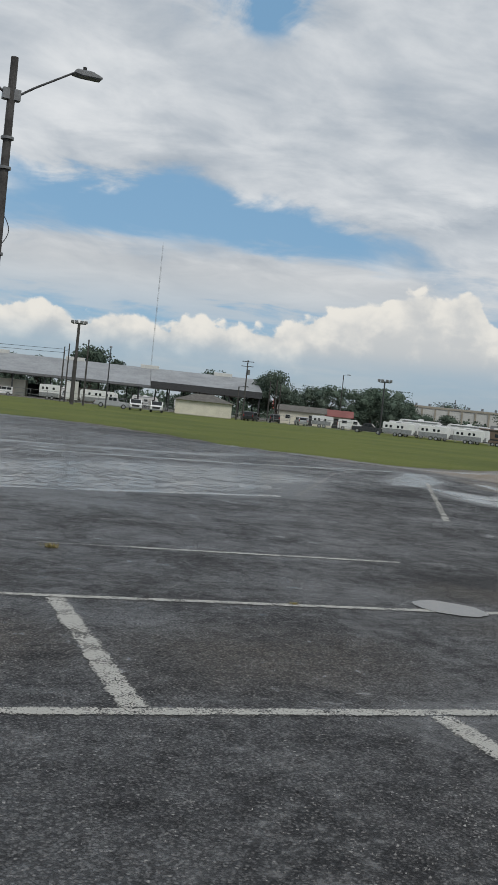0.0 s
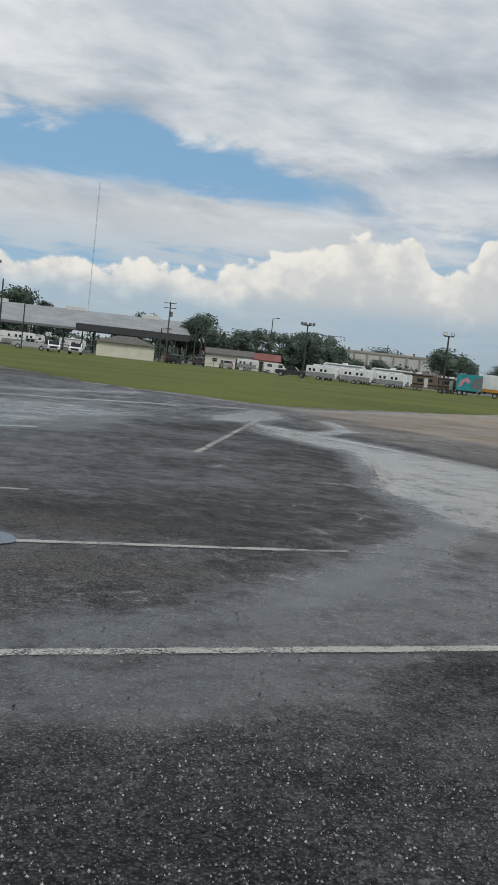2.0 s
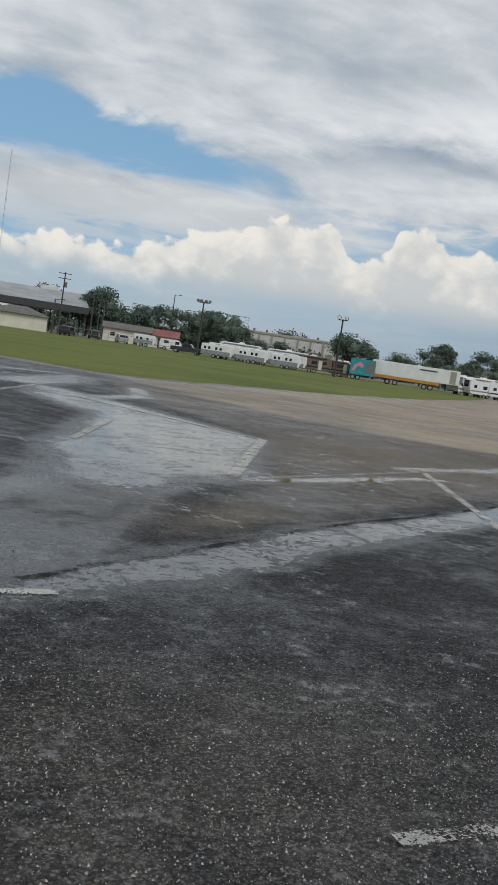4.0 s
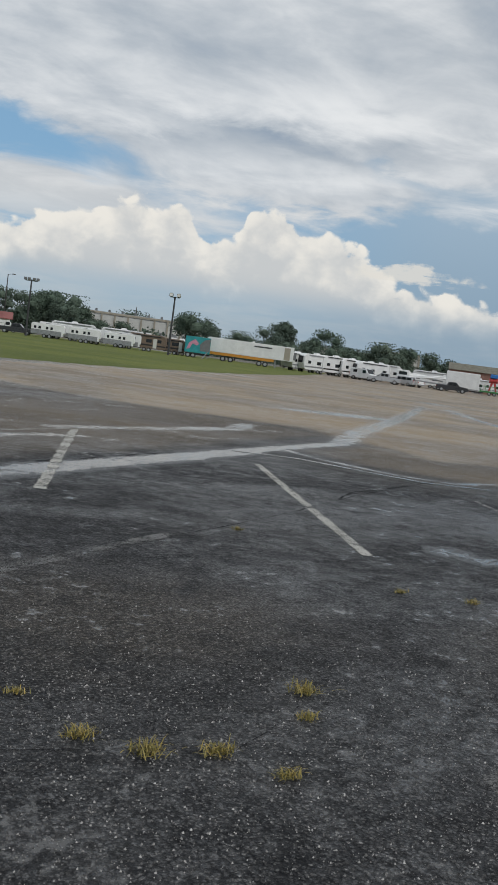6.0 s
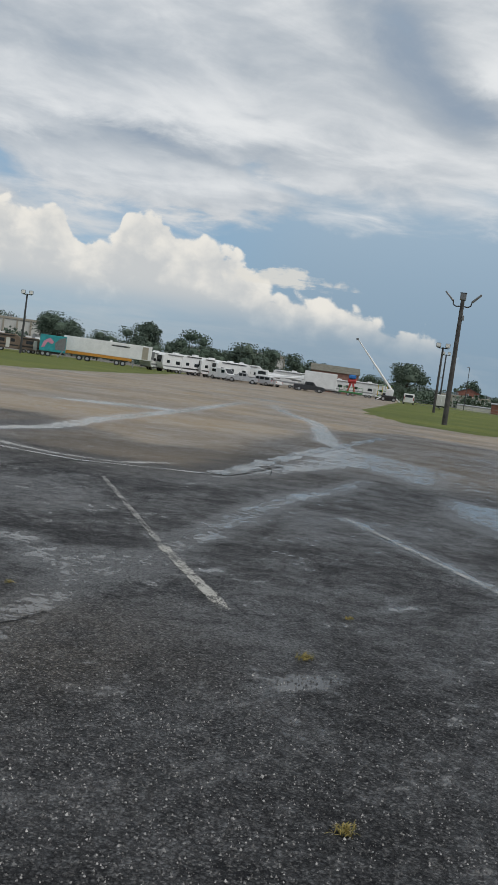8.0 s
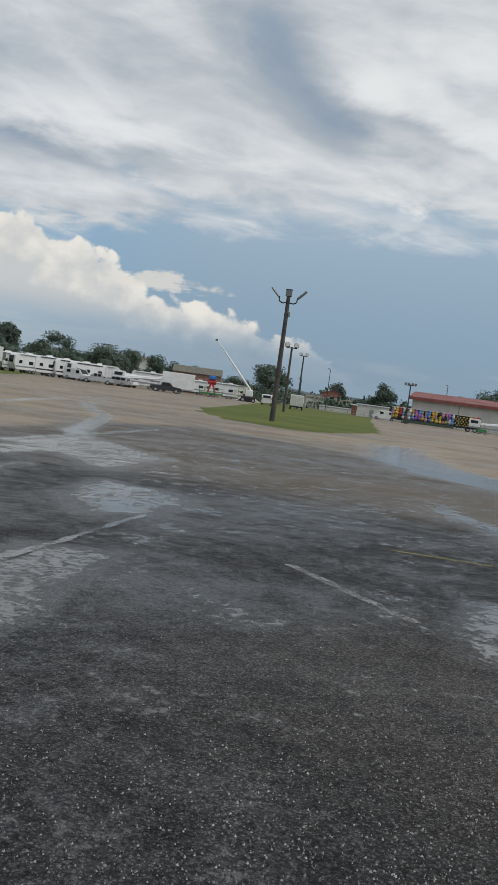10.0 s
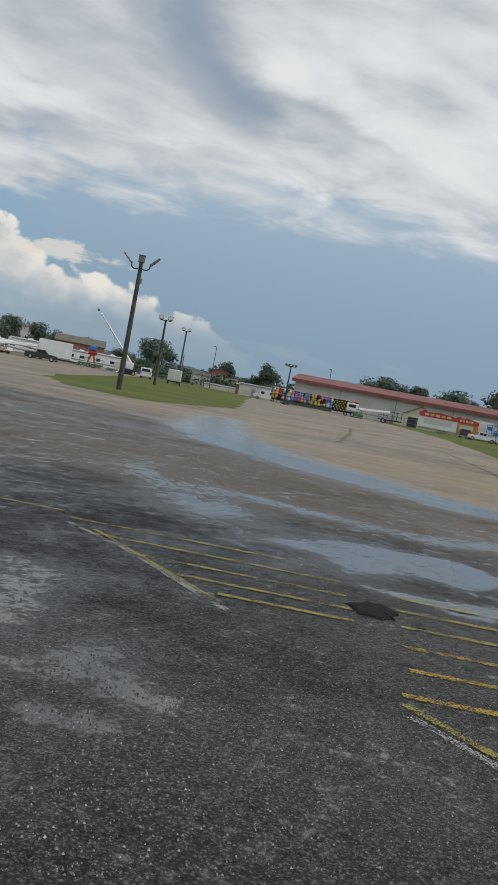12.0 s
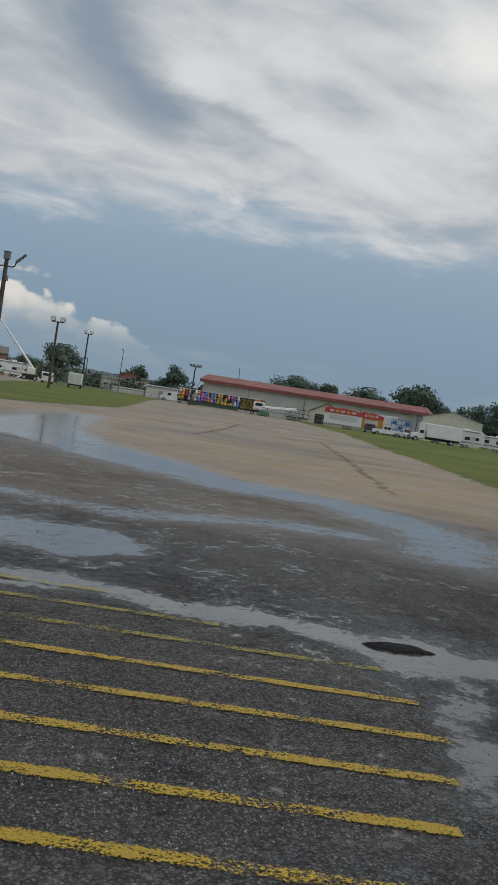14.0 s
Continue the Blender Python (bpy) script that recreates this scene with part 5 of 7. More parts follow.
# ---- buildings ----
def pavilion():
    """A long open show barn: a wide metal roof on posts."""
    turn, x0, y0 = -10.4, -35.0, 233.6
    root = thing("show_barn", x0, y0, turn, "long open-sided barn with a weathered grey metal roof", "barn")
    def roof(name, pts, a, b):
        bm = slab(pts, -b, -a)
        bmesh.ops.transform(bm, matrix=pose(0, 0, 0, 0, 0, 90), verts=bm.verts[:])
        part(name, bm, ROOF_METAL, root)
    roof("roof", [(-4.5, 5.0), (14, 9.6), (32, 5.2), (32, 5.4), (14, 9.85), (-4.5, 5.25)], 0, 80.5)
    roof("roof", [(-1.0, 6.1), (14, 9.6), (32, 5.2), (32, 5.4), (14, 9.85), (-1.0, 6.35)], 80.6, 106.5)
    for k in range(16):
        part("post", boxed((1 + 7 * k - 0.15, -3.6 if k < 12 else -0.3, -0.5), (1 + 7 * k + 0.15, -3.3 if k < 12 else 0.0, 5.3 if k < 12 else 6.2), 0.02), STEEL_POLE, root, "steel post")
    for k in range(16):
        part("post", boxed((1 + 7 * k - 0.15, 12, -0.5), (1 + 7 * k + 0.15, 12.3, 9.0), 0.02), STEEL_POLE, root, "steel post")
    part("fascia", boxed((0, -4.52, 4.75), (80.5, -4.42, 5.28)), LAMP_GREY, root, "grey metal fascia, its right run deepened as roof shade")
    # this run is deep and dark to stand for shade under the roof
    part("fascia", boxed((80.6, -1.05, 4.9), (106.5, -0.95, 6.4)), STEEL_POLE, root, "grey metal fascia, its right run deepened as roof shade")
    # shade under the barn roof put into the wall's near-black colour
    part("rear_wall", boxed((30, 30.5, -0.5), (58, 30.8, 3.2)), DARK_WALL, root, "back wall coloured dark for barn shade")
    for k in range(15):
        part("rear_post", boxed((1 + 7.4 * k, 30.9, -0.5), (1.3 + 7.4 * k, 31.2, 5.1), 0.02), STEEL_POLE, root, "steel post")
    for k in range(6):
        part("vent", boxed((6 + 18 * k, 13.2, 9.6), (10.5 + 18 * k, 14.8, 10.5), 0.05), OFFWHITE, root, "white roof vent")
    part("office", boxed((46, 0.5, -0.3), (52.5, 6, 3.6), 0.05), CREAM, root, "cream block office under the roof")
    part("office", boxed((62, 2, -0.3), (70, 7, 3.2), 0.05), TAN_WALL, root, "tan block stall under the roof")
    for k in range(22):
        part("pen_rail", boxed((54 + 2.4 * k, 3.0, 0.4 + 0.5 * (k % 3)), (56.3 + 2.4 * k, 3.08, 0.5 + 0.5 * (k % 3))), GREY_METAL, root, "metal pen rail")


pavilion()
for x, y, turn, long in ((30.5, 268.0, -8, 7.5), (41.0, 266.5, -12, 8.0), (52.0, 263.0, -10, 7.0), (64.0, 262.0, -14, 7.5)):
    camper(x, y, turn, long, 3.1, "white camper trailer standing behind the open barn")


def hip_shed():
    root = thing("cream_shed", 38.7, 168.1, -15, "low cream block shed with a dark hipped roof", "shed")
    part("wall", boxed((0, 0, -0.4), (10.1, 6, 2.75), 0.03), CREAM, root)
    bm = bmesh.new()
    low = [bm.verts.new(p) for p in ((-0.5, -0.5, 2.65), (10.6, -0.5, 2.65), (10.6, 6.5, 2.65), (-0.5, 6.5, 2.65))]
    top = [bm.verts.new(p) for p in ((3.5, 3, 4.0), (6.6, 3, 4.0))]
    for f in ((low[0], low[1], top[1], top[0]), (low[1], low[2], top[1]), (low[2], low[3], top[0], top[1]), (low[3], low[0], top[0]), (low[3], low[2], low[1], low[0])):
        bm.faces.new(f)
    part("roof", bm, DARK_ROOF, root, "dark hipped shingle roof")
    part("plinth", boxed((-0.05, -0.05, -0.4), (10.15, 6.05, 0.15), 0.02), TAN_WALL, root)
    stair = thing("wooden_steps", 49.9, 165.4, -15, "small weathered wooden steps beside the shed", "steps")
    for k in range(4):
        part("tread", boxed((0, 0.35 * k, 0.3 + 0.3 * k), (1.3, 0.35 * k + 0.4, 0.38 + 0.3 * k), 0.01), TAN_WALL, stair)
    for s in (0, 1.22):
        part("stringer", slab([(0.0, 0.0), (0.3, 0.0), (1.5, 1.2), (1.5, 1.4), (1.2, 1.4)], s, s + 0.08), TAN_WALL, stair).matrix_basis = pose(1.3, 0, 0, 0, 0, 90)


hip_shed()
hall("cream_office", "low cream building with a small window and dark door", 69.0, 199.0, -21, 10.0, 7, 2.9, 4.0, CREAM, DARK_ROOF, 0.5, [(6.6, 7.5, 2.2)], [(1.5, 2.6, 1.1, 2.0)])
hall("awning_stall", "low stall with a faded red roof", 78.6, 196.8, -22, 6.0, 6, 2.7, 3.9, CREAM, RED_ROOF, 0.6, [(2.0, 4.0, 2.1)])
hall("red_roofed_house", "house behind the trees with a bright red roof", 82.5, 241.8, -20, 8.0, 7, 3.6, 5.6, OFFWHITE, BRIGHT_RED, 0.5, [(1, 2, 2.1)], [(3, 4.2, 1.2, 2.3), (5.6, 6.8, 1.2, 2.3)])
hall("white_house", "small white house half hidden by trees", 133.5, 294, -24, 7.5, 6, 6.2, 7.4, OFFWHITE, ROOF_METAL, 0.3, [], [(0.8, 1.9, 4.0, 5.4), (3.2, 4.3, 4.0, 5.4), (5.6, 6.7, 4.0, 5.4)])


def warehouse(x, y, turn, long, high, bays, label, brick_bays=0):
    """A flat-roofed warehouse with pilasters, loading doors and a parapet."""
    root = thing("warehouse", x, y, turn, label, "warehouse")
    step = long / bays
    part("wall", boxed((0, 0, -0.5), (long, 22, high), 0.05), OFFWHITE, root)
    part("parapet", boxed((-0.2, -0.25, high), (long + 0.2, 22.2, high + 0.7), 0.05), TAN_WALL, root, "tan parapet")
    part("roof", boxed((0.2, 0.2, high + 0.70), (long - 0.2, 21.8, high + 0.82)), ROOF_METAL, root)
    for k in range(bays + 1):
        part("pilaster", boxed((k * step - 0.3, -0.3, -0.5), (k * step + 0.3, -0.003, high), 0.02), TAN_WALL, root, "tan pilaster")
    for k in range(bays):
        if k < brick_bays:
            part("brick_bay", boxed((k * step + 0.32, -0.12, 0), (k * step + step - 0.32, -0.004, high - 1.2)), BRICK, root, "red brick infill")
        else:
            part("loading_door", boxed((k * step + 0.9, -0.1, 0), (k * step + step - 0.9, -0.004, high * 0.6), 0.02), GREY_METAL, root, "grey roller door")
        part("roof_vent", piped((k * step + step / 2, 4, high + 0.7), (k * step + step / 2, 4, high + 1.7), 0.4), LAMP_GREY, root)


warehouse(150.0, 297.8, -29, 40.0, 9.2, 9, "long white and tan flat-roofed warehouse behind the trailers")
warehouse(214.0, 221.0, -44, 11.0, 8.0, 3, "grey concrete block building behind the trees")
warehouse(196.0, 240.0, -42, 26.0, 6.5, 5, "low pale warehouse half hidden by trees")
warehouse(273.0, 190.5, -53, 17.0, 3.6, 5, "long low white building in the distance")
hall("brick_building", "red brick building with a grey roof in the distance", 284.6, 193.0, -53, 8.0, 8, 5.6, 7.2, BRICK, DARK_ROOF, 0.3, [(3.4, 4.6, 2.4)], [], gable=True)
hall("brick_building", "wide red brick building behind the parked trailers", 188.0, 168.0, -46, 12.0, 10, 5.2, 6.8, HAZY_BRICK, OLIVE_ROOF, 0.3, [(6, 8, 2.5)], [(2, 3.4, 1.5, 3), (9, 10.4, 1.5, 3)])
hall("white_hut", "small white flat hut by the road", 206.0, 124.0, -58, 7.5, 4, 2.8, 3.0, OFFWHITE, ROOF_METAL, 0.2, [(3, 4, 2)])
hall("red_shed", "low rust-red shed by the road", 233.0, 144.0, -55, 8.0, 4, 2.6, 2.9, BRICK, ROOF_METAL, 0.2)


def long_hall():
    """The exhibition hall: a very long off-white metal wall under a red roof."""
    root = thing("exhibition_hall", 229.2, 123.3, -64.4, "very long off-white exhibition hall with a faded red metal roof", "exhibition hall")
    n = 12
    for k in range(n):
        part("wall_panel", boxed((k * 4.75, 0.0, -0.5), (k * 4.75 + 4.71, 0.35, 6.4), 0.02), OFFWHITE, root)
    part("wall", boxed((0.02, 0.37, -0.5), (56.9, 26, 6.4)), OFFWHITE, root)
    for k in (2, 5, 8, 11):
        part("downpipe", piped((k * 4.75 + 2.3, -0.10, 0), (k * 4.75 + 2.3, -0.10, 6.2), 0.07), LAMP_GREY, root, "dark grey downpipe")
    pts = [(-1.2, 6.0), (13, 8.2), (27, 6.0), (27, 6.3), (13, 8.5), (-1.2, 6.75)]
    bm = slab(pts, -58.0, 0.9)
    bmesh.ops.transform(bm, matrix=pose(0, 0, 0, 0, 0, 90), verts=bm.verts[:])
    part("roof", bm, RED_ROOF, root, "faded red metal roof")
    for k in range(29):
        rib = tube(bmesh.new(), (k * 2.03, -1.2, 6.78), (k * 2.03, 13, 8.53), 0.05, 0.05, 4)
        part("roof_rib", rib, RED_ROOF, root, "raised roof seam")


long_hall()
hall("gabled_annex", "pale gabled annex at the end of the exhibition hall", 235.2, 66.5, -73, 13.5, 20, 5.6, 7.4, CREAM, ROOF_METAL, 0.2, [], [], gable=True)
hall("gabled_cabin", "small cream gabled cabin with a red-brown roof", 215.7, 85.6, -65, 7.2, 6, 3.0, 4.9, CREAM, RED_ROOF, 0.4, [(1.0, 3.2, 2.3)], [(3.2, 4.0, 3.3, 4.1)], gable=True)

# ---- parked trailers and vehicles, north side ----
car(9.6, 190.2, 177, WHITE_BODY, "white parked car at the edge of the barn")
horse_trailer(18.9, 189.5, -6, 4.2, 2.9, "short white horse trailer with three small windows")
horse_trailer(27.0, 183.4, 172, 6.4, 2.7, "long white cargo trailer by the barn")
board = thing("white_utility_box", 21.6, 179.0, -7, "tall white utility enclosure on short legs", "utility box")
part("body", boxed((-1.2, -0.5, 0.5), (1.2, 0.5, 3.9), 0.04), OFFWHITE, board)
part("door", boxed((-1.0, -0.53, 0.7), (0.0, -0.502, 3.6), 0.01), WHITE_BODY, board, "white door")
for s in (-1.0, 1.0):
    part("leg", boxed((s - 0.08, -0.3, -0.2), (s + 0.08, 0.3, 0.5)), STEEL_POLE, board)
pickup(25.9, 158.4, -8, SILVER_BODY, "silver crew-cab pickup parked along the lawn")
pickup(29.6, 157.4, -100, WHITE_BODY, "white pickup parked nose to the lawn")
pickup(33.0, 156.6, -104, WHITE_BODY, "white pickup parked nose to the lawn")
car(52.5, 166.5, 60, DARK_BODY, "dark car parked behind the utility pole")
car(59.0, 172.0, 70, DARK_BODY, "dark car parked beside the poles")
car(64.5, 172.5, 80, SILVER_BODY, "silver car parked beside the poles")
horse_trailer(70.6, 177.0, -21, 4.2, 2.3, "low white open-topped utility trailer behind a van")
van(75.0, 172.6, -23, WHITE_BODY, "white van parked beside the cream building")
pickup(71.6, 157.4, -30, DARK_BODY, "dark pickup parked among the horse trailers")
for x, y, turn, long, high in ((76.1, 154.4, -29, 5.6, 2.45), (81.5, 151.4, -29, 5.4, 2.5), (86.7, 148.6, -29, 5.2, 2.45)):
    horse_trailer(x, y, turn, long, high, "white aluminium horse trailer in a close row")
for x, y, turn, long, high in ((78.9, 157.8, -29, 5.6, 2.75), (84.9, 154.4, -29, 5.4, 2.7), (89.9, 151.6, -29, 4.6, 2.75)):
    horse_trailer(x, y, turn, long, high, "tall white horse trailer in the second row")
for x, y, turn, long in ((84.5, 162.5, -28, 8.0), (92.5, 158.6, -28, 8.0)):
    camper(x, y, turn, long, 3.3, "white camper trailer behind the horse trailers")
camper(93.0, 150.0, -30, 6.6, 3.0, "dark brown motorhome parked under the trees", BROWN_BODY, "motorhomes", BLACK)
camper(98.6, 150.6, -30, 4.6, 2.8, "dark brown camper parked under the trees", BROWN_BODY, "motorhomes", BLACK)
camper(102.0, 153.4, -31, 3.6, 2.8, "small white camper behind the painted trailer")


def painted_trailer(x, y, turn):
    root = vehicle("painted_trailer", "teal wrapped show trailer with pink swirls and a folding stair", "trailer", x, y, turn, [(-1.9, 0.9), (-1.9, 3.75), (2.6, 3.75), (2.6, 0.9)], 2.5, TEAL_BODY, (), (-1.2, -0.3), 0.45, [
        ("swirl", [(-1.6, 1.4), (-1.2, 2.6), (-0.2, 3.3), (0.6, 2.6), (0.2, 2.2), (-0.6, 2.5), (-1.0, 1.6)], 1.262, PINK, "pink painted swirl"),
        ("dark_panel", [(0.9, 1.3), (0.7, 2.4), (1.5, 3.3), (2.55, 3.6), (2.55, 1.3)], 1.262, LAMP_GREY, "grey painted panel"),
        ("chassis", [(-1.8, 0.55), (-1.8, 0.88), (2.5, 0.88), (2.5, 0.55)], 1.1, BLACK, "black chassis")])
    stair = slab([(1.2, 0.0), (2.1, 1.25), (2.3, 1.25), (1.5, 0.0)], -2.2, -1.35, 0.02)
    part("stair", stair, GREY_METAL, root, "grey folding metal stair")
    for s in (-1, 1):
        part("support_leg", boxed((2.2, s * 0.9 - 0.06, 0.0), (2.32, s * 0.9 + 0.06, 0.6)), GREY_METAL, root)


painted_trailer(100.6, 146.2, -32)


def semi_trailer(x, y, turn, long):
    """A long box trailer with an orange skirt, ribs, landing legs and rear doors."""
    a = long / 2
    root = thing("box_trailer", x, y, turn, "long white box trailer with an orange lower stripe", "semi-trailer")
    part("body", boxed((-a, -1.28, 1.55), (a, 1.28, 4.1), 0.04), WHITE_BODY, root)
    part("skirt", boxed((-a + 0.05, -1.26, 1.05), (a - 3.4, 1.262, 1.54), 0.02), ORANGE, root, "orange lower side")
    part("end_panel", boxed((a - 1.7, -1.295, 1.7), (a - 0.6, 1.295, 3.9)), TAN_WALL, root, "faded greenish end panel")
    for k in range(13):
        rx = -a + 0.6 + k * (long - 1.2) / 12
        for s in (-1, 1):
            part("rib", boxed((rx - 0.03, min(s * 1.28, s * 1.31), 1.85), (rx + 0.03, max(s * 1.28, s * 1.31), 4.02)), WHITE_BODY, root)
    for s in (-1, 1):
        part("sign_bar", boxed((a - 7.2, min(s * 1.28, s * 1.30), 3.35), (a - 4.0, max(s * 1.28, s * 1.30), 3.6)), DARK_BODY, root, "dark line of small unreadable lettering")
        part("landing_leg", boxed((a - 3.2, s * 0.9 - 0.08, 0.0), (a - 3.0, s * 0.9 + 0.08, 1.6)), GREY_METAL, root)
    for wx in (-a + 3.0, -a + 4.4, a - 4.9, a - 6.0):
        for s in (-1, 1):
            wheel(root, wx, s * 1.05, 0.50, 0.4)
    for s in (-1, 1):
        part("rear_door", boxed((-a - 0.04, min(s * 0.04, s * 1.24), 1.62), (-a - 0.005, max(s * 0.04, s * 1.24), 4.03), 0.01), WHITE_BODY, root, "white rear door")
    part("underrun_bar", boxed((-a - 0.1, -1.2, 0.55), (-a, 1.2, 0.68)), GREY_METAL, root)
    part("generator", boxed((a - 0.02, -0.9, 1.9), (a + 0.55, 0.9, 3.3), 0.05), LAMP_GREY, root, "grey front unit")
    part("roof_vent", piped((0.4, 0, 4.1), (0.4, 0, 4.35), 0.22), WHITE_BODY, root)


semi_trailer(110.3, 143.0, -35, 15.6)

# ---- the long row of campers, trucks and rides, north-east ----
for x, y, turn, long, high, trim in ((119.9, 141.6, 20, 6.5, 3.4, GREY_METAL), (122.9, 139.6, 2, 7.5, 3.5, GREY_METAL), (127.2, 139.2, -5, 7.0, 3.6, BLACK), (130.6, 138.4, 0, 6.5, 3.5, BLACK), (133.4, 136.2, -8, 7.0, 3.4, DARK_BODY),
                                     (146.0, 147.0, -42, 8.5, 3.6, GREY_METAL), (154.0, 139.5, -44, 8.5, 3.4, GREY_METAL), (140.0, 143.5, -42, 8.0, 3.5, BLACK), (178.3, 149.0, -47, 6.0, 3.3, GREY_METAL), (183.1, 144.0, -49, 8.0, 3.5, GREY_METAL)):
    camper(x, y, turn + 180 if turn > -10 else turn, long, high, "white camper trailer in a long parked row", None, "camper trailers", trim)
van(128.0, 131.4, -80, WHITE_BODY, "white motorhome-like van facing the lot")
pickup(127.4, 125.4, 139, SILVER_BODY, "silver crew-cab pickup parked before the campers")
pickup(139.4, 120.4, -45, DARK_BODY, "black crew-cab pickup parked before a white trailer")
pickup(135.4, 127.5, 100, WHITE_BODY, "white pickup parked in the row")
car(133.0, 126.8, 120, SILVER_BODY, "silver car parked in the row")


def flatbed(x, y, turn):
    root = thing("ride_flatbed", x, y, turn, "long flatbed trailer loaded with folded white ride arms", "flatbed trailer")
    part("deck", boxed((-5.0, -1.2, 1.0), (5.0, 1.2, 1.3), 0.03), GREY_METAL, root)
    for k in range(5):
        part("ride_arm", piped((-4.6, -0.9 + 0.45 * k, 1.55 + 0.22 * (k % 3)), (4.4, -0.7 + 0.4 * k, 2.25 + 0.25 * (k % 2)), 0.17), WHITE_BODY, root, "folded white ride arm")
    part("cabin", boxed((-4.8, -1.15, 1.3), (-2.4, 1.15, 2.9), 0.06), WHITE_BODY, root, "white control cabin")
    part("window", boxed((-4.4, -1.175, 2.0), (-2.9, -1.152, 2.6)), GLASS, root, "dark glass window")
    for wx in (-3.4, -2.3, 3.2):
        for s in (-1, 1):
            wheel(root, wx, s * 0.95, 0.48, 0.35)
    part("drawbar", boxed((4.9, -0.15, 0.75), (6.4, 0.15, 0.95)), BLACK, root)


flatbed(140.6, 129.4, -44)
flatbed(147.0, 133.6, 136)


def box_trailer(x, y, turn, long, high, label):
    a = long / 2
    root = thing("cargo_trailer", x, y, turn, label, "cargo trailer", "cargo trailers")
    part("body", boxed((-a, -1.2, 0.7), (a, 1.2, high), 0.05), WHITE_BODY, root)
    for wx in (-0.5, 0.4):
        for s in (-1, 1):
            wheel(root, wx, s * 1.05, 0.36)
    part("chassis", boxed((-a + 0.1, -1.0, 0.5), (a + 0.9, 1.0, 0.69), 0.02), BLACK, root, "black chassis")
    for s in (-1, 1):
        part("rear_door", boxed((-a - 0.035, min(s * 0.03, s * 1.12), 0.8), (-a - 0.004, max(s * 0.03, s * 1.12), high - 0.12), 0.01), OFFWHITE, root, "white rear door")
        part("side_trim", boxed((-a, min(s * 1.2, s * 1.22), 0.75), (a, max(s * 1.2, s * 1.22), 0.95)), GREY_METAL, root)
    part("jack", boxed((a + 0.7, -0.05, 0.0), (a + 0.8, 0.05, 0.7)), GREY_METAL, root)


box_trailer(147.9, 126.0, -46, 6.2, 3.9, "tall plain white cargo trailer in the row")
box_trailer(154.6, 102.2, 38, 3.8, 2.7, "small white cargo trailer standing on the lawn")


def ride_trailer(x, y, turn):
    root = thing("ride_trailer", x, y, turn, "green ride trailer carrying a red and blue machine", "ride trailer")
    part("deck", boxed((-2.6, -1.1, 0.6), (2.6, 1.1, 0.95), 0.04), LIFT_GREEN, root)
    for k in range(6):
        part("rail", boxed((-2.5 + k, -1.12, 0.95), (-2.42 + k, -1.04, 1.9)), LIFT_GREEN, root, "green rail post")
    part("top_rail", boxed((-2.5, -1.12, 1.86), (2.6, -1.04, 1.95)), LIFT_GREEN, root)
    part("tower", slab([(-0.9, 0.95), (-0.35, 3.6), (0.35, 3.6), (0.9, 0.95), (0.6, 0.95), (0.0, 2.8), (-0.6, 0.95)], -0.3, 0.3, 0.03), RIDE_RED, root, "red splayed tower")
    part("drum", piped((-0.9, 0, 3.3), (0.9, 0, 3.3), 0.55, None, 14), RIDE_RED, root, "red drum")
    part("hood", boxed((-0.8, -0.7, 3.75), (0.8, 0.7, 4.6), 0.15), RIDE_BLUE, root, "blue hood")
    for wx in (-0.5, 0.5):
        for s in (-1, 1):
            wheel(root, wx, s * 0.95, 0.38)


ride_trailer(170.5, 138.2, -48)


def boom_lift(x, y, turn):
    """A white telescopic boom on a dark base with splayed outriggers."""
    root = thing("boom_lift", x, y, turn, "white telescopic boom lift raised high on outriggers", "boom lift")
    part("base", boxed((-1.6, -1.0, 0.5), (1.6, 1.0, 1.2), 0.12), BLACK, root, "black machine base")
    for sx in (-1, 1):
        for sy in (-1, 1):
            leg = part("outrigger", tube(bmesh.new(), (sx * 1.1, sy * 0.6, 1.1), (sx * 2.5, sy * 1.5, 0.08), 0.11, 0.09, 8), WHITE_BODY, root, "white splayed outrigger")
            part("foot", piped((sx * 2.5, sy * 1.5, -0.05), (sx * 2.5, sy * 1.5, 0.08), 0.25), GREY_METAL, leg)
    part("turret", boxed((-0.7, -0.5, 1.2), (0.9, 0.5, 2.6), 0.1), WHITE_BODY, root, "white turret")
    a, b = Vector((0.5, 0, 2.4)), Vector((-7.9, 0, 12.0))
    for name, s, e, r in (("boom", 0.0, 0.5, 0.26), ("inner_boom", 0.45, 0.8, 0.20), ("tip_boom", 0.78, 1.0, 0.13)):
        part(name, tube(bmesh.new(), a.lerp(b, s), a.lerp(b, e), r, r * 0.95, 6), WHITE_BODY, root, "white boom section")
    part("ram", tube(bmesh.new(), (-0.5, 0, 1.8), a.lerp(b, 0.25), 0.09, 0.07, 8), GREY_METAL, root, "lifting ram")
    part("basket", boxed((-8.4, -0.3, 11.9), (-7.9, 0.3, 12.35), 0.05), LAMP_GREY, root, "small grey work basket")
    hook = part("cable", piped((-3.98, 0, 7.5), (-3.98, 0, 6.2), 0.02), BLACK, root)
    for wx in (-1.1, 1.1):
        for s in (-1, 1):
            wheel(root, wx, s * 0.95, 0.45)


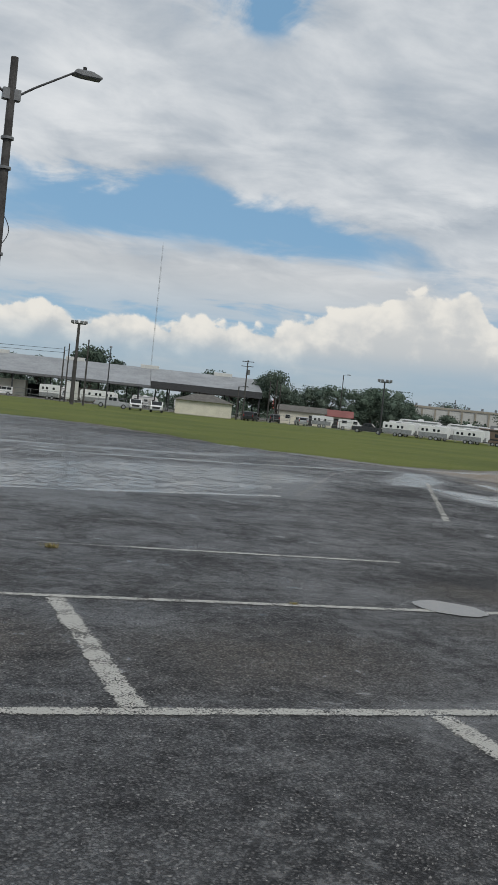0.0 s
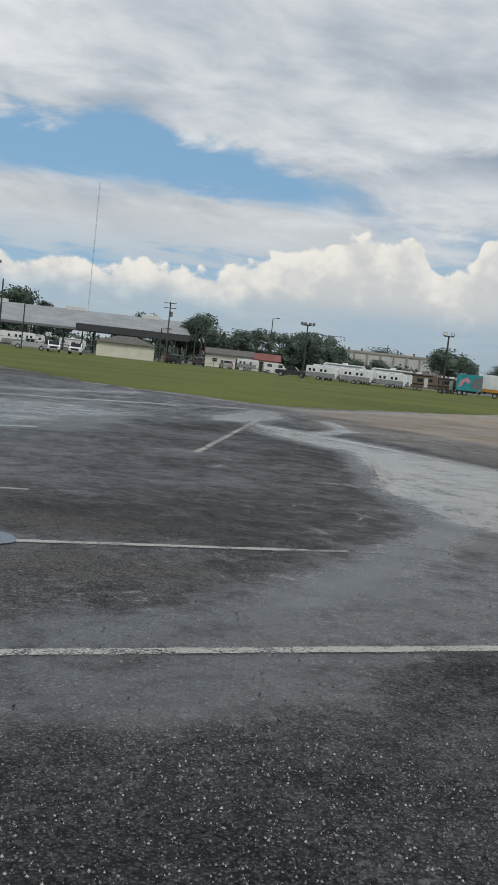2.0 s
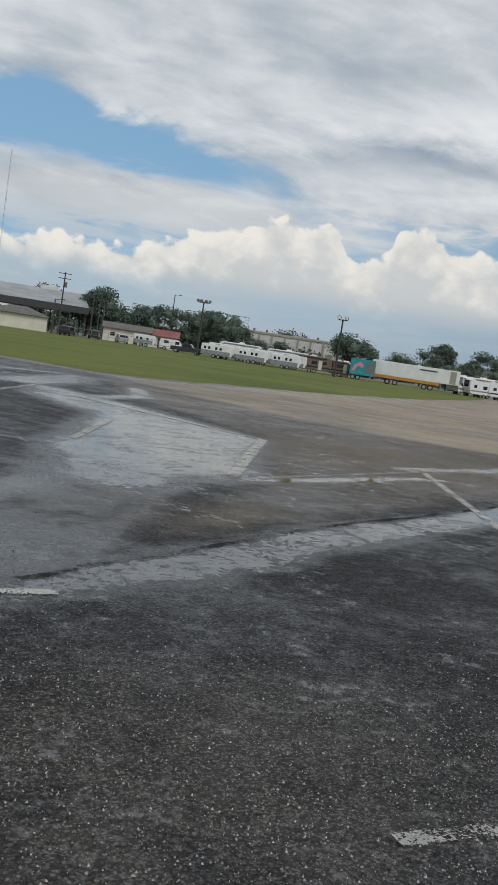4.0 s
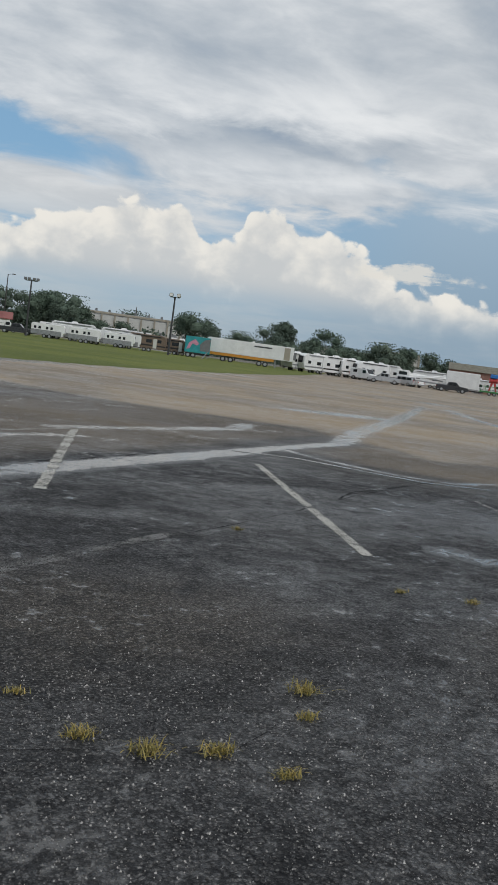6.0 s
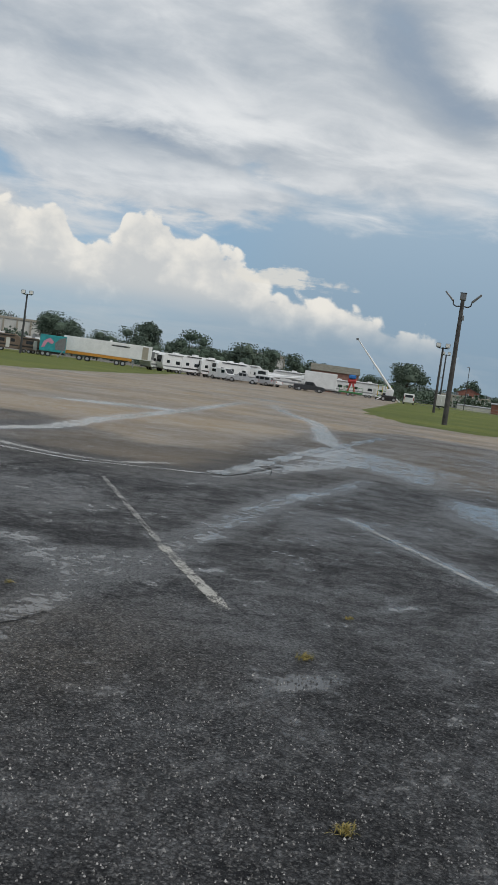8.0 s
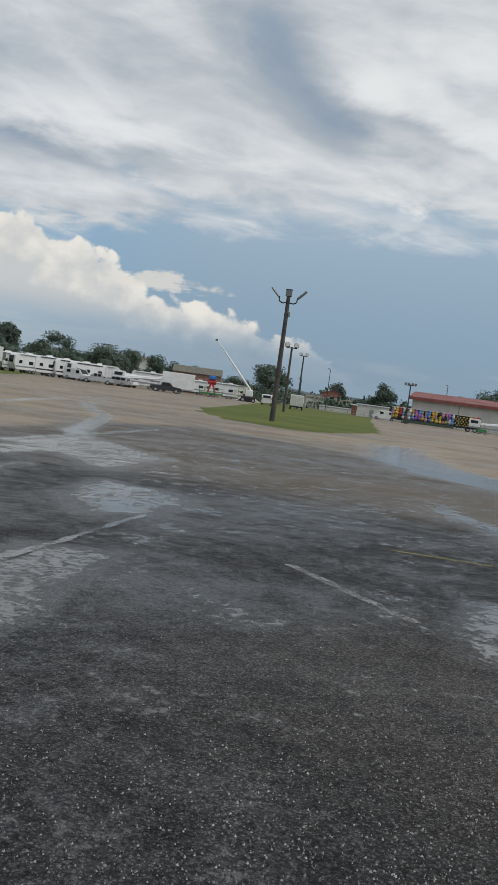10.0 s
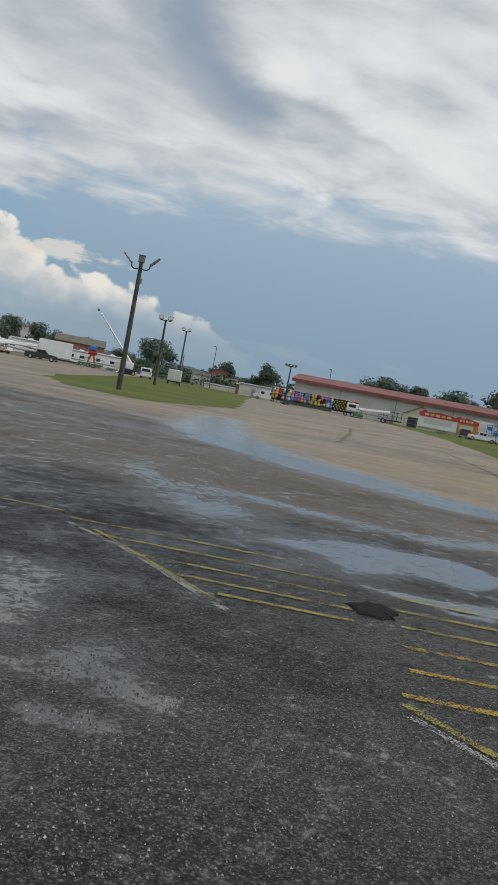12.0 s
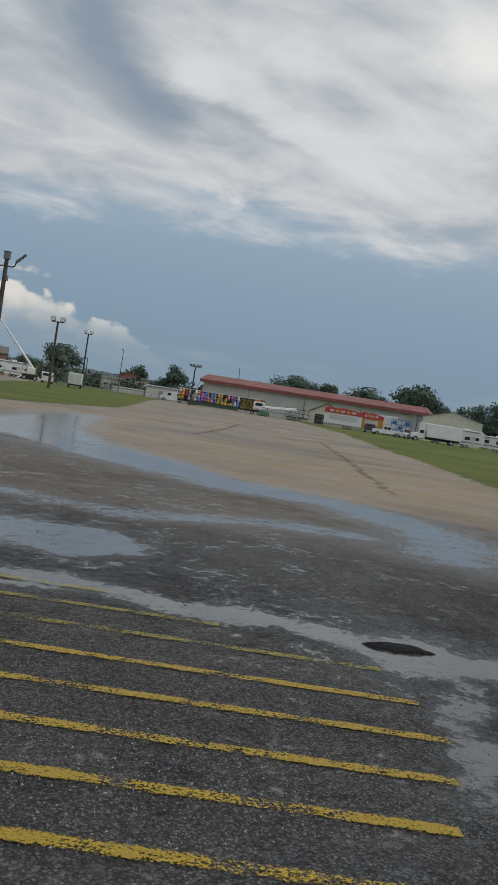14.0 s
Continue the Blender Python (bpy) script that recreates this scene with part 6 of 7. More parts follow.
boom_lift(171.6, 128.4, -49)
frame_rig = thing("yellow_rig", 182.0, 138.5, -50, "yellow-green steel ride frame standing folded", "ride frame")
for k in range(4):
    part("upright", boxed((-1.5 + k, -0.1, 0), (-1.35 + k, 0.1, 3.4)), YELLOW, frame_rig, "yellow upright")
for z in (0.8, 2.0, 3.3):
    part("crossbar", boxed((-1.5, -0.12, z), (1.65, 0.12, z + 0.14)), LIFT_GREEN, frame_rig, "green crossbar")
part("base", boxed((-1.8, -0.8, 0), (1.9, 0.8, 0.5), 0.05), BLACK, frame_rig)
van(163.6, 116.6, 38, WHITE_BODY, "white van with dark windows standing on the lawn")
car(186, 141, 40, DARK_BODY, "dark car far behind the lawn")

# ---- east side: fairground trailers and trucks ----
def toy_trailer(x, y, turn, long):
    """An open game trailer hung full of bright stuffed prizes."""
    a = long / 2
    root = thing("game_trailer", x, y, turn, "open fairground game trailer hung with bright stuffed prizes", "game trailer")
    part("deck", boxed((-a, -1.2, 0.6), (a, 1.2, 0.95), 0.03), BLACK, root, "black deck")
    part("back_wall", boxed((-a, 1.0, 0.95), (a, 1.2, 3.2)), DARK_BODY, root, "dark back wall")
    part("canopy", slab([(-a - 0.2, 3.2), (-a, 3.34), (a, 3.34), (a + 0.2, 3.2)], -1.1, 1.3), OFFWHITE, root, "white canopy")
    part("counter", boxed((-a + 2.5, -1.45, 0.25), (a - 5.5, -1.25, 0.8), 0.03), DARK_GREEN, root, "dark green counter front")
    for k in range(9):
        part("post", boxed((-a + k * long / 8 - 0.05, -1.25, 0.95), (-a + k * long / 8 + 0.05, -1.15, 3.2)), GREY_METAL, root)
    for wx in (-a + 2.5, -a + 3.5, a - 2.5):
        for s in (-1, 1):
            wheel(root, wx, s * 1.0, 0.42)
    rnd = random.Random(4)
    bands = ((0.4, YELLOW), (1.0, YELLOW), (1.7, RIDE_RED), (2.4, OFFWHITE), (3.1, GREY_METAL), (3.8, OFFWHITE), (4.4, BLUE_TOY), (5.1, PURPLE), (5.8, PURPLE), (6.5, PINK), (7.2, BLUE_TOY), (7.9, BLUE_TOY), (8.6, YELLOW), (9.3, YELLOW), (10.0, YELLOW), (10.7, PINK), (11.4, PINK), (12.1, PURPLE), (12.8, BLUE_TOY), (16.6, OFFWHITE), (17.2, ORANGE), (17.9, RIDE_RED))
    for bx, mat in bands:
        for row in range(3):
            bm = bmesh.new()
            k = rnd.uniform(0.62, 0.86)
            ox, oz = rnd.uniform(-0.15, 0.15), rnd.uniform(-0.12, 0.12)
            for dx, dz, rr in ((0, 0, 0.5), (0.05, 0.6, 0.36), (-0.25, 0.9, 0.14), (0.28, 0.9, 0.14), (-0.45, 0.15, 0.17), (0.45, 0.15, 0.17), (-0.2, -0.5, 0.2), (0.2, -0.5, 0.2)):
                made = bmesh.ops.create_icosphere(bm, subdivisions=1, radius=rr * k)["verts"]
                bmesh.ops.translate(bm, vec=(-a + bx + ox + dx * k, -0.9 - 0.2 * rnd.random(), 1.3 + 0.72 * row + oz + dz * k * 0.75), verts=made)
            m = mat if rnd.random() < 0.6 else rnd.choice((YELLOW, BLUE_TOY, PINK, ORANGE, OFFWHITE, GREY_METAL, BLACK))
            part("prize", bm, m, root, "round stuffed prize", True)
    for k in range(10):
        for row in range(5):
            bm = bmesh.new()
            made = bmesh.ops.create_icosphere(bm, subdivisions=1, radius=0.2)["verts"]
            bmesh.ops.translate(bm, vec=(-a + 13.3 + 0.33 * k + 0.1 * rnd.random(), -1.0, 1.05 + 0.42 * row + 0.1 * rnd.random()), verts=made)
            part("spotted_prize", bm, YELLOW if (k + row) % 2 else BLACK, root, "black or yellow stuffed prize", True)


toy_trailer(197.9, 98.2, -58.6, 18.6)
van(200.5, 112.6, 120, WHITE_BODY, "white van behind the game trailer")
box_trailer(203.0, 108.5, -58, 5.0, 3.0, "white cargo trailer behind the game trailer")
cart = thing("utility_cart", 193.8, 85.2, -62, "small bright green utility cart", "cart")
part("body", slab([(-1.0, 0.35), (-1.0, 0.95), (0.2, 0.95), (0.5, 1.0), (1.0, 0.85), (1.0, 0.35)], -0.6, 0.6, 0.04), LIFT_GREEN, cart)
part("roof", boxed((-0.5, -0.6, 1.75), (0.6, 0.6, 1.82), 0.02), BLACK, cart, "black roof")
for sx in (-0.45, 0.52):
    for s in (-1, 1):
        part("roof_post", boxed((sx - 0.03, s * 0.55 - 0.03, 0.95), (sx + 0.03, s * 0.55 + 0.03, 1.76)), BLACK, cart)
for wx in (-0.65, 0.65):
    for s in (-1, 1):
        wheel(cart, wx, s * 0.55, 0.28, 0.2)
flatbed(203.6, 88.0, -62)
rack = thing("steel_rack_trailer", 212.0, 87.0, -63, "dark open steel rack trailer beside the cabin", "rack trailer")
part("deck", boxed((-2.6, -1.0, 0.6), (2.6, 1.0, 0.8)), BLACK, rack)
for k in range(6):
    for s in (-1, 1):
        part("post", boxed((-2.55 + k * 1.0, s * 0.95 - 0.04, 0.8), (-2.47 + k * 1.0, s * 0.95 + 0.04, 2.6)), STEEL_POLE, rack)
for z in (1.6, 2.5):
    for s in (-1, 1):
        part("rail", boxed((-2.6, s * 0.95 - 0.05, z), (2.6, s * 0.95 + 0.05, z + 0.1)), STEEL_POLE, rack)
for wx in (-0.5, 0.5):
    for s in (-1, 1):
        wheel(rack, wx, s * 0.9, 0.38)


def food_trailer(x, y, turn, long, mat, crest, label):
    a = long / 2
    root = thing("food_trailer", x, y, turn, label, "food trailer", "food trailers")
    part("body", boxed((-a, -1.2, 0.8), (a, 1.2, 2.9), 0.05), mat, root)
    pts = [(-a, 2.9), (-a, 3.75), (-a + 0.8, 4.15), (-a + 1.6, 3.85), (0, 4.1), (a - 1.2, 3.8), (a, 3.6), (a, 2.9)]
    part("sign", slab(pts, -1.28, -1.18, 0.01), crest, root, "bright roof sign")
    for k in range(5):
        part("sign_bar", boxed((-a + 1.0 + k * (long - 2) / 5, -1.31, 3.2), (-a + 1.0 + (k + 0.7) * (long - 2) / 5, -1.283, 3.6)), YELLOW if k % 2 else OFFWHITE, root, "painted lettering block")
    part("skirt", boxed((-a, -1.18, 0.35), (a, 1.18, 0.79), 0.02), TAN_WALL, root, "tan skirt")
    part("hatch", boxed((-a + 1.0, -1.225, 1.6), (a - 1.0, -1.203, 2.6), 0.01), OFFWHITE, root, "closed serving hatch")
    for wx in (0.6, 1.5):
        for s in (-1, 1):
            wheel(root, wx, s * 1.1, 0.36)


food_trailer(200.6, 70.9, -66, 7.6, WHITE_BODY, RIDE_RED, "white food trailer with a big red roof sign")
food_trailer(207.6, 67.6, -68, 4.8, ORANGE, RIDE_RED, "orange and red food trailer")
pickup(198.6, 64.0, 20, DARK_BODY, "black pickup parked between the food trailers")
pickup(198.2, 60.4, -60, WHITE_BODY, "white pickup parked on the lawn")
rides = thing("blue_rack", 207.8, 61.2, -69, "blue steel rack loaded with white boxes", "rack")
for k in range(5):
    part("upright", boxed((-2.0 + k, -0.9, 0), (-1.88 + k, -0.78, 3.6)), RIDE_BLUE, rides, "blue upright")
for z in (0.5, 1.5, 2.5, 3.5):
    part("shelf", boxed((-2.0, -0.9, z), (2.15, 0.9, z + 0.1)), RIDE_BLUE, rides, "blue shelf")
for k in range(9):
    part("box", boxed((-1.8 + 1.3 * (k % 3), -0.8, 0.62 + (k // 3)), (-0.9 + 1.3 * (k % 3), 0.6, 1.25 + (k // 3)), 0.03), WHITE_BODY if k % 2 else RIDE_BLUE, rides)
box_trailer(210.5, 65.2, -68, 4.0, 4.0, "tall white cargo trailer behind the trucks")
pickup(196.8, 55.6, 215, WHITE_BODY, "white pickup facing the lot")


def box_truck(x, y, turn):
    """A white delivery truck: cab in front, box behind."""
    root = thing("box_truck", x, y, turn, "white box truck with a plain white cargo box", "truck")
    part("cab", slab([(2.3, 0.6), (2.3, 2.35), (3.3, 2.35), (3.75, 1.65), (4.9, 1.5), (5.0, 0.6)], -1.0, 1.0, 0.06), WHITE_BODY, root, "white cab")
    part("windscreen", slab([(3.34, 2.28), (3.78, 1.68), (3.74, 1.66), (3.30, 2.26)], -0.85, 0.85), GLASS, root, "dark glass windscreen")
    for s in (-1, 1):
        part("side_window", boxed((2.6, min(s * 1.0, s * 1.02), 1.6), (3.35, max(s * 1.0, s * 1.02), 2.2)), GLASS, root, "dark glass window")
        part("headlight", boxed((4.9, s * 0.75 - 0.13, 0.95), (5.04, s * 0.75 + 0.13, 1.15), 0.01), CLEAR_LENS, root, "clear headlight")
    part("grille", boxed((4.95, -0.5, 0.85), (5.05, 0.5, 1.4), 0.01), BLACK, root, "black grille")
    part("bumper", boxed((4.9, -1.0, 0.5), (5.15, 1.0, 0.75), 0.03), GREY_METAL, root, "grey bumper")
    part("cargo_box", boxed((-4.4, -1.22, 1.05), (2.1, 1.22, 3.5), 0.04), WHITE_BODY, root, "plain white cargo box")
    part("chassis", boxed((-4.3, -0.6, 0.7), (4.6, 0.6, 1.04)), BLACK, root)
    for wx in (-2.7, 4.0):
        for s in (-1, 1):
            wheel(root, wx, s * 0.92, 0.46, 0.3)


box_truck(197.2, 49.9, 118)
camper(202.4, 45.8, -73, 6.6, 3.5, "white fifth-wheel camper parked on the lawn")
camper(205.4, 40.5, -75, 6.0, 3.0, "white camper at the end of the row")
box_trailer(205.0, 52.6, -72, 7.0, 3.7, "white cargo trailer behind the box truck")


# ---- fences ----
def fence(x0, y0, x1, y1, high, label, gap=3.0):
    long, turn = math.hypot(x1 - x0, y1 - y0), math.degrees(math.atan2(y1 - y0, x1 - x0))
    root = thing("wire_fence", x0, y0, turn, label, "fence", "fences")
    n = int(long / gap)
    for k in range(n + 1):
        px, py = x0 + (x1 - x0) * k / n, y0 + (y1 - y0) * k / n
        part("post", piped((k * gap, 0, rise(px, py) - rise(x0, y0) - 0.2), (k * gap, 0, rise(px, py) - rise(x0, y0) + high), 0.045, None, 6), FENCE_GREY, root)
    for z in (0.15, high * 0.5, high):
        part("rail", piped((0, 0, z), (n * gap, 0, z + rise(x1, y1) - rise(x0, y0)), 0.03, None, 5), FENCE_GREY, root)


fence(2, 176, 48, 169.5, 1.7, "grey wire fence before the barn")
fence(51, 168, 72, 160, 1.6, "grey wire fence beside the shed")
fence(176, 128, 228, 96, 1.2, "low grey fence along the lawn", 4.0)
fence(203, 82, 213, 76, 1.8, "grey wire fence beside the cabin")
hall("grandstand_wall", "long low white wall along the road", 240, 160, -55, 26, 1.0, 1.3, 1.5, OFFWHITE, ROOF_METAL, 0.1)

# ---- trees ----
NORTH_TREES = [(41.2, 297.6, 16.9, 10.2), (47.0, 286.7, 14.3, 4.8), (54.6, 295.5, 13.0, 3.3), (26.4, 309.4, 13.1, 7.6), (18.8, 319.9, 13.4, 8.7), (79.5, 300.1, 14.1, 9.9), (72.2, 301.9, 12.2, 5.7), (83.9, 288.5, 12.0, 5.2), (72.6, 224.0, 11.0, 6.4), (75.6, 219.8, 12.3, 8.6), (85.3, 224.8, 9.6, 8.0), (95.7, 236.8, 11.0, 7.9), (105.0, 240.5, 10.7, 8.4), (112.4, 246.0, 11.9, 8.3), (115.8, 238.8, 9.6, 8.2), (135.0, 268.4, 9.9, 6.7)]
MIDDLE_TREES = [(128.9, 274.3, 12.9, 14.8), (111.5, 249.1, 8.6, 8.3), (195.9, 353.0, 13.9, 12.8), (136.7, 259.7, 6.4, 7.1), (139.2, 252.8, 6.6, 6.3), (165.1, 255.5, 12.7, 11.5), (159.7, 235.3, 9.4, 6.2), (143.8, 197.8, 7.4, 8.9), (154.8, 202.4, 9.5, 8.6), (171.1, 215.2, 13.1, 6.7), (218.1, 254.5, 14.2, 8.9), (195.8, 234.0, 9.8, 7.4), (147.9, 182.6, 6.1, 7.1), (148.4, 175.9, 6.0, 6.1), (152.6, 172.4, 5.9, 6.9), (163.1, 176.6, 6.7, 7.2), (168.6, 171.8, 8.9, 9.0), (175.9, 171.7, 8.4, 6.5), (166.6, 173.5, 6.6, 6.7)]
EAST_TREES = [(176.2, 181.1, 8.3, 6.9), (183.8, 180.9, 9.2, 6.8), (196.6, 182.6, 9.1, 6.4), (199.5, 179.7, 8.1, 4.8), (218.2, 161.8, 10.4, 9.2), (264.7, 162.5, 5.0, 4.0), (226.0, 180.4, 6.4, 6.9), (520.6, 480.5, 17.8, 12.9), (220.7, 127.0, 9.2, 5.3), (360.9, 240.3, 12.7, 7.8), (310.4, 152.8, 11.1, 6.1), (289.2, 128.8, 13.2, 11.1), (293.8, 119.6, 13.0, 6.3), (307.9, 112.6, 13.5, 10.7), (300.9, 103.3, 11.5, 5.5), (285.9, 86.6, 15.3, 11.4), (282.9, 80.0, 12.1, 6.8), (338.8, 85.6, 12.9, 10.2), (331.0, 76.6, 15.0, 11.8), (300.1, 129.5, 12.5, 7.6), (332.2, 72.2, 14.2, 9.9)]
for n, (x, y, high, wide) in enumerate(NORTH_TREES + MIDDLE_TREES + EAST_TREES):
    make_tree(x, y, max(4.0, high), max(4.6, wide * 1.12), 20 + n, "broad dark green leafy tree" if wide > 7.5 else "rounded dark green leafy tree")


def far_woods():
    """Low woods all along the horizon, and the hills behind."""
    rnd = random.Random(8)
    middles, radii = [], []
    for k in range(620):
        t = radians(-12 + 104 * k / 620 + rnd.uniform(-0.3, 0.3))
        d = rnd.uniform(300, 520)
        x, y, h = 12 + d * math.sin(t), -3 + d * math.cos(t), rnd.uniform(4.0, 8.5)
        for _ in range(3):
            r = rnd.uniform(1.8, 3.4)
            middles.append((x + rnd.gauss(0, 3), y + rnd.gauss(0, 3), max(1.0, h * rnd.uniform(0.35, 1.0) - r * 0.8) + rise(x, y)))
            radii.append(r)
    verts, faces = leaf_cloud(middles, radii, 46, 0.30, 0.2, 30.0, 8)
    verts, faces = verts.tolist(), faces.tolist()
    tagged(mesh_object("far_woods", verts, faces, LEAVES), "low dark green woods along the horizon", "woods", kind="stuff")


far_woods()


def hill(name, a0, a1, d, high, seed):
    verts, faces = [], []
    n = 60
    for k in range(n + 1):
        t = radians(a0 + (a1 - a0) * k / n)
        h = high * math.sin(math.pi * k / n) ** 0.7 * (0.75 + 0.35 * noise.noise((k * 0.13, seed, 0)) + 0.06 * noise.noise((k * 1.3, seed, 3)))
        for dd, z in ((d - 500, -0.3), (d, h), (d + 400, -0.3)):
            verts.append((12 + dd * math.sin(t), -3 + dd * math.cos(t), z))
        if k:
            i = 3 * k
            faces += [(i - 3, i, i + 1, i - 2), (i - 2, i + 1, i + 2, i - 1)]
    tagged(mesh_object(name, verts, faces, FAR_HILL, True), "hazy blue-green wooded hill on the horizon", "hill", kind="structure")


# blue distance haze is part of this base colour
FAR_HILL = plain("haze-tinted wooded hill", (0.085, 0.115, 0.125), 0.95, wear=0.15, scale=0.01)
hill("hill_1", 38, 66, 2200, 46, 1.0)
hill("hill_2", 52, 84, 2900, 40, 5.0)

# ---- seams, cracks, patches, weeds and loose stones ----
def ribbon(name, pts, width, mat, label, z=0.003, wobble=0.05):
    """A narrow ragged strip along a bent line."""
    rows = []
    for (ax, ay), (bx, by) in zip(pts[:-1], pts[1:]):
        long = math.hypot(bx - ax, by - ay)
        ux, uy = (bx - ax) / long, (by - ay) / long
        k = max(2, int(long / 0.08))
        for j in range(k if (bx, by) != pts[-1] else k + 1):
            x, y = ax + (bx - ax) * j / k, ay + (by - ay) * j / k
            o = wobble * (noise.noise((x * 1.3, y * 1.3, 3)) + 0.4 * noise.noise((x * 5, y * 5, 5)))
            l = width * (0.6 + 0.5 * noise.noise((x * 2.2, y * 2.2, 1)))
            r = width * (0.6 + 0.5 * noise.noise((x * 2.2, y * 2.2, 8)))
            rows.append((x - uy * o, y + ux * o, uy, -ux, l, r))
    return tagged(strip_mesh(name, rows, mat, z), label, "pavement crack", "pavement seams", "structure")


for pts, width in (([(25.1, 3.9), (22.8, 2.6), (20.5, 1.36)], 0.085), ([(20.5, 1.36), (19.04, 0.52), (18.35, 0.15), (17.7, -0.22), (17.1, -0.62)], 0.045), ([(19.4, 11.9), (20.3, 11.3), (21.2, 9.3), (23.1, 8.4)], 0.13),
                   ([(23.2, 8.4), (30.3, 13.2), (40.4, 19.6)], 0.35),):
    ribbon("wet_seam", pts, width, FILM, "thin line of water in an asphalt seam", 0.003, 0.045)
# the first strip draws the dark face of a paving step as a flat line
for pts, width in (([(8.4, 5.5), (9.53, 6.2), (10.29, 6.7), (11.29, 7.39), (12.25, 7.95), (14.04, 8.9), (15.4, 9.68), (17.9, 11.15)], 0.24), ([(17.3, 7.3), (21.2, 9.2)], 0.03), ([(15.2, 2.6), (15.77, 2.45), (15.69, 2.13), (16.06, 2.04), (16.43, 2.12), (16.73, 2.28)], 0.07), ([(10.9, 1.4), (11.3, 2.2), (11.5, 2.75), (12.0, 3.0)], 0.03),
                   ([(11.6, 2.1), (12.7, 1.8), (13.4, 2.2)], 0.02), ([(26.2, -4.0), (26.6, -4.9), (26.5, -5.8), (27.2, -6.6)], 0.012), ([(25.1, -4.9), (25.9, -5.9), (26.2, -7.0)], 0.012), ([(22.9, 8.2), (24.5, 8.6), (25.4, 9.6)], 0.06),
                   ([(27.4, 3.1), (27.8, 2.95), (28.3, 2.6)], 0.08), ([(30.9, 3.1), (30.5, 2.2), (30.0, 1.3)], 0.05), ([(33.4, 0.6), (32.9, -0.9), (32.6, -1.9)], 0.09), ([(18, 7.5), (18.7, 8.05), (20.0, 8.65), (21.8, 9.5)], 0.10), ([(22.8, 8.45), (23.4, 8.3), (24.4, 8.9), (25.9, 9.8)], 0.22), ([(34.3, -2.0), (34.9, -3.2)], 0.10), ([(12.8, 4.6), (13.2, 4.8), (14.6, 5.55), (15.8, 6.15), (18.05, 7.5), (21.3, 9.4)], 0.06), ([(29.8, 2.8), (31.2, 1.9), (32.6, 1.5)], 0.05), ([(24.5, -5.4), (24.9, -6.0), (25.2, -7.2)], 0.012), ([(1.0, 8.05), (3.0, 8.02), (4.1, 8.1)], 0.02)):
    ribbon("crack", pts, width * 0.28, CRACK, "open dark crack and step line in the asphalt", 0.0035, 0.05)
for pts in ([(44.6, -0.3), (51.7, 3.4), (61.3, 8.3), (84, 20.4)], [(60, 15.4), (80, 25.6), (114, 43.8)]):
    ribbon("rut", pts, 0.22, RUT, "shallow damp rut in washed-in sand", 0.012, 0.2)
for a, b, w in (((10.0, 3.0), (14.8, 5.72), 0.16), ((13.4, 1.12), (15.6, 2.3), 0.13)):
    stripe("scuffed_seam", a, b, w, SCUFFED, "pale scuffed line along an old paving seam", 0.002)


def puddle_material():
    m, nt, s = material("standing water over silt")
    at = ground_place(nt)
    feed(nt, s.inputs["Base Color"], blend(nt, fbm(nt, at, 9.0, 5.0, 0.6), (0.075, 0.070, 0.062), (0.13, 0.122, 0.11)))
    s.inputs["Roughness"].default_value = 0.13
    edge = ramp(nt, calc(nt, "ADD", attribute(nt, "rim"), calc(nt, "MULTIPLY", calc(nt, "SUBTRACT", fbm(nt, at, 45.0, 5.0, 0.7), 0.5), 1.2)), 0.55, 0.8, 1.0, 0.0)
    feed(nt, s.inputs["Alpha"], edge)
    return m


def puddle(x, y, rx, ry, turn):
    verts, faces, rim = [(0, 0, 0)], [], [0.0]
    for ring, q in enumerate((0.5, 0.86, 1.0)):
        for k in range(40):
            t = math.tau * k / 40
            w = q * (1 + 0.16 * noise.noise((math.cos(t) * 1.6, math.sin(t) * 1.6, x)) + 0.06 * noise.noise((math.cos(t) * 6, math.sin(t) * 6, y)))
            verts.append((rx * w * math.cos(t), ry * w * math.sin(t), 0))
            rim.append(1.0 if ring == 2 else 0.0)
    for k in range(40):
        n = (k + 1) % 40
        faces.append((0, 1 + k, 1 + n))
        faces += [(1 + 40 * r + k, 41 + 40 * r + k, 41 + 40 * r + n, 1 + 40 * r + n) for r in (0, 1)]
    ob = mesh_object("puddle", verts, faces, PUDDLE)
    ob.data.attributes.new("rim", "FLOAT", "POINT").data.foreach_set("value", rim)
    ob.matrix_basis = pose(x, y, 0.0065, 0, 0, turn)
    tagged(ob, "shallow puddle of still water lying over a white line", "puddle", kind="structure")


PUDDLE = puddle_material()
puddle(4.42, 8.08, 0.31, 0.36, 20)


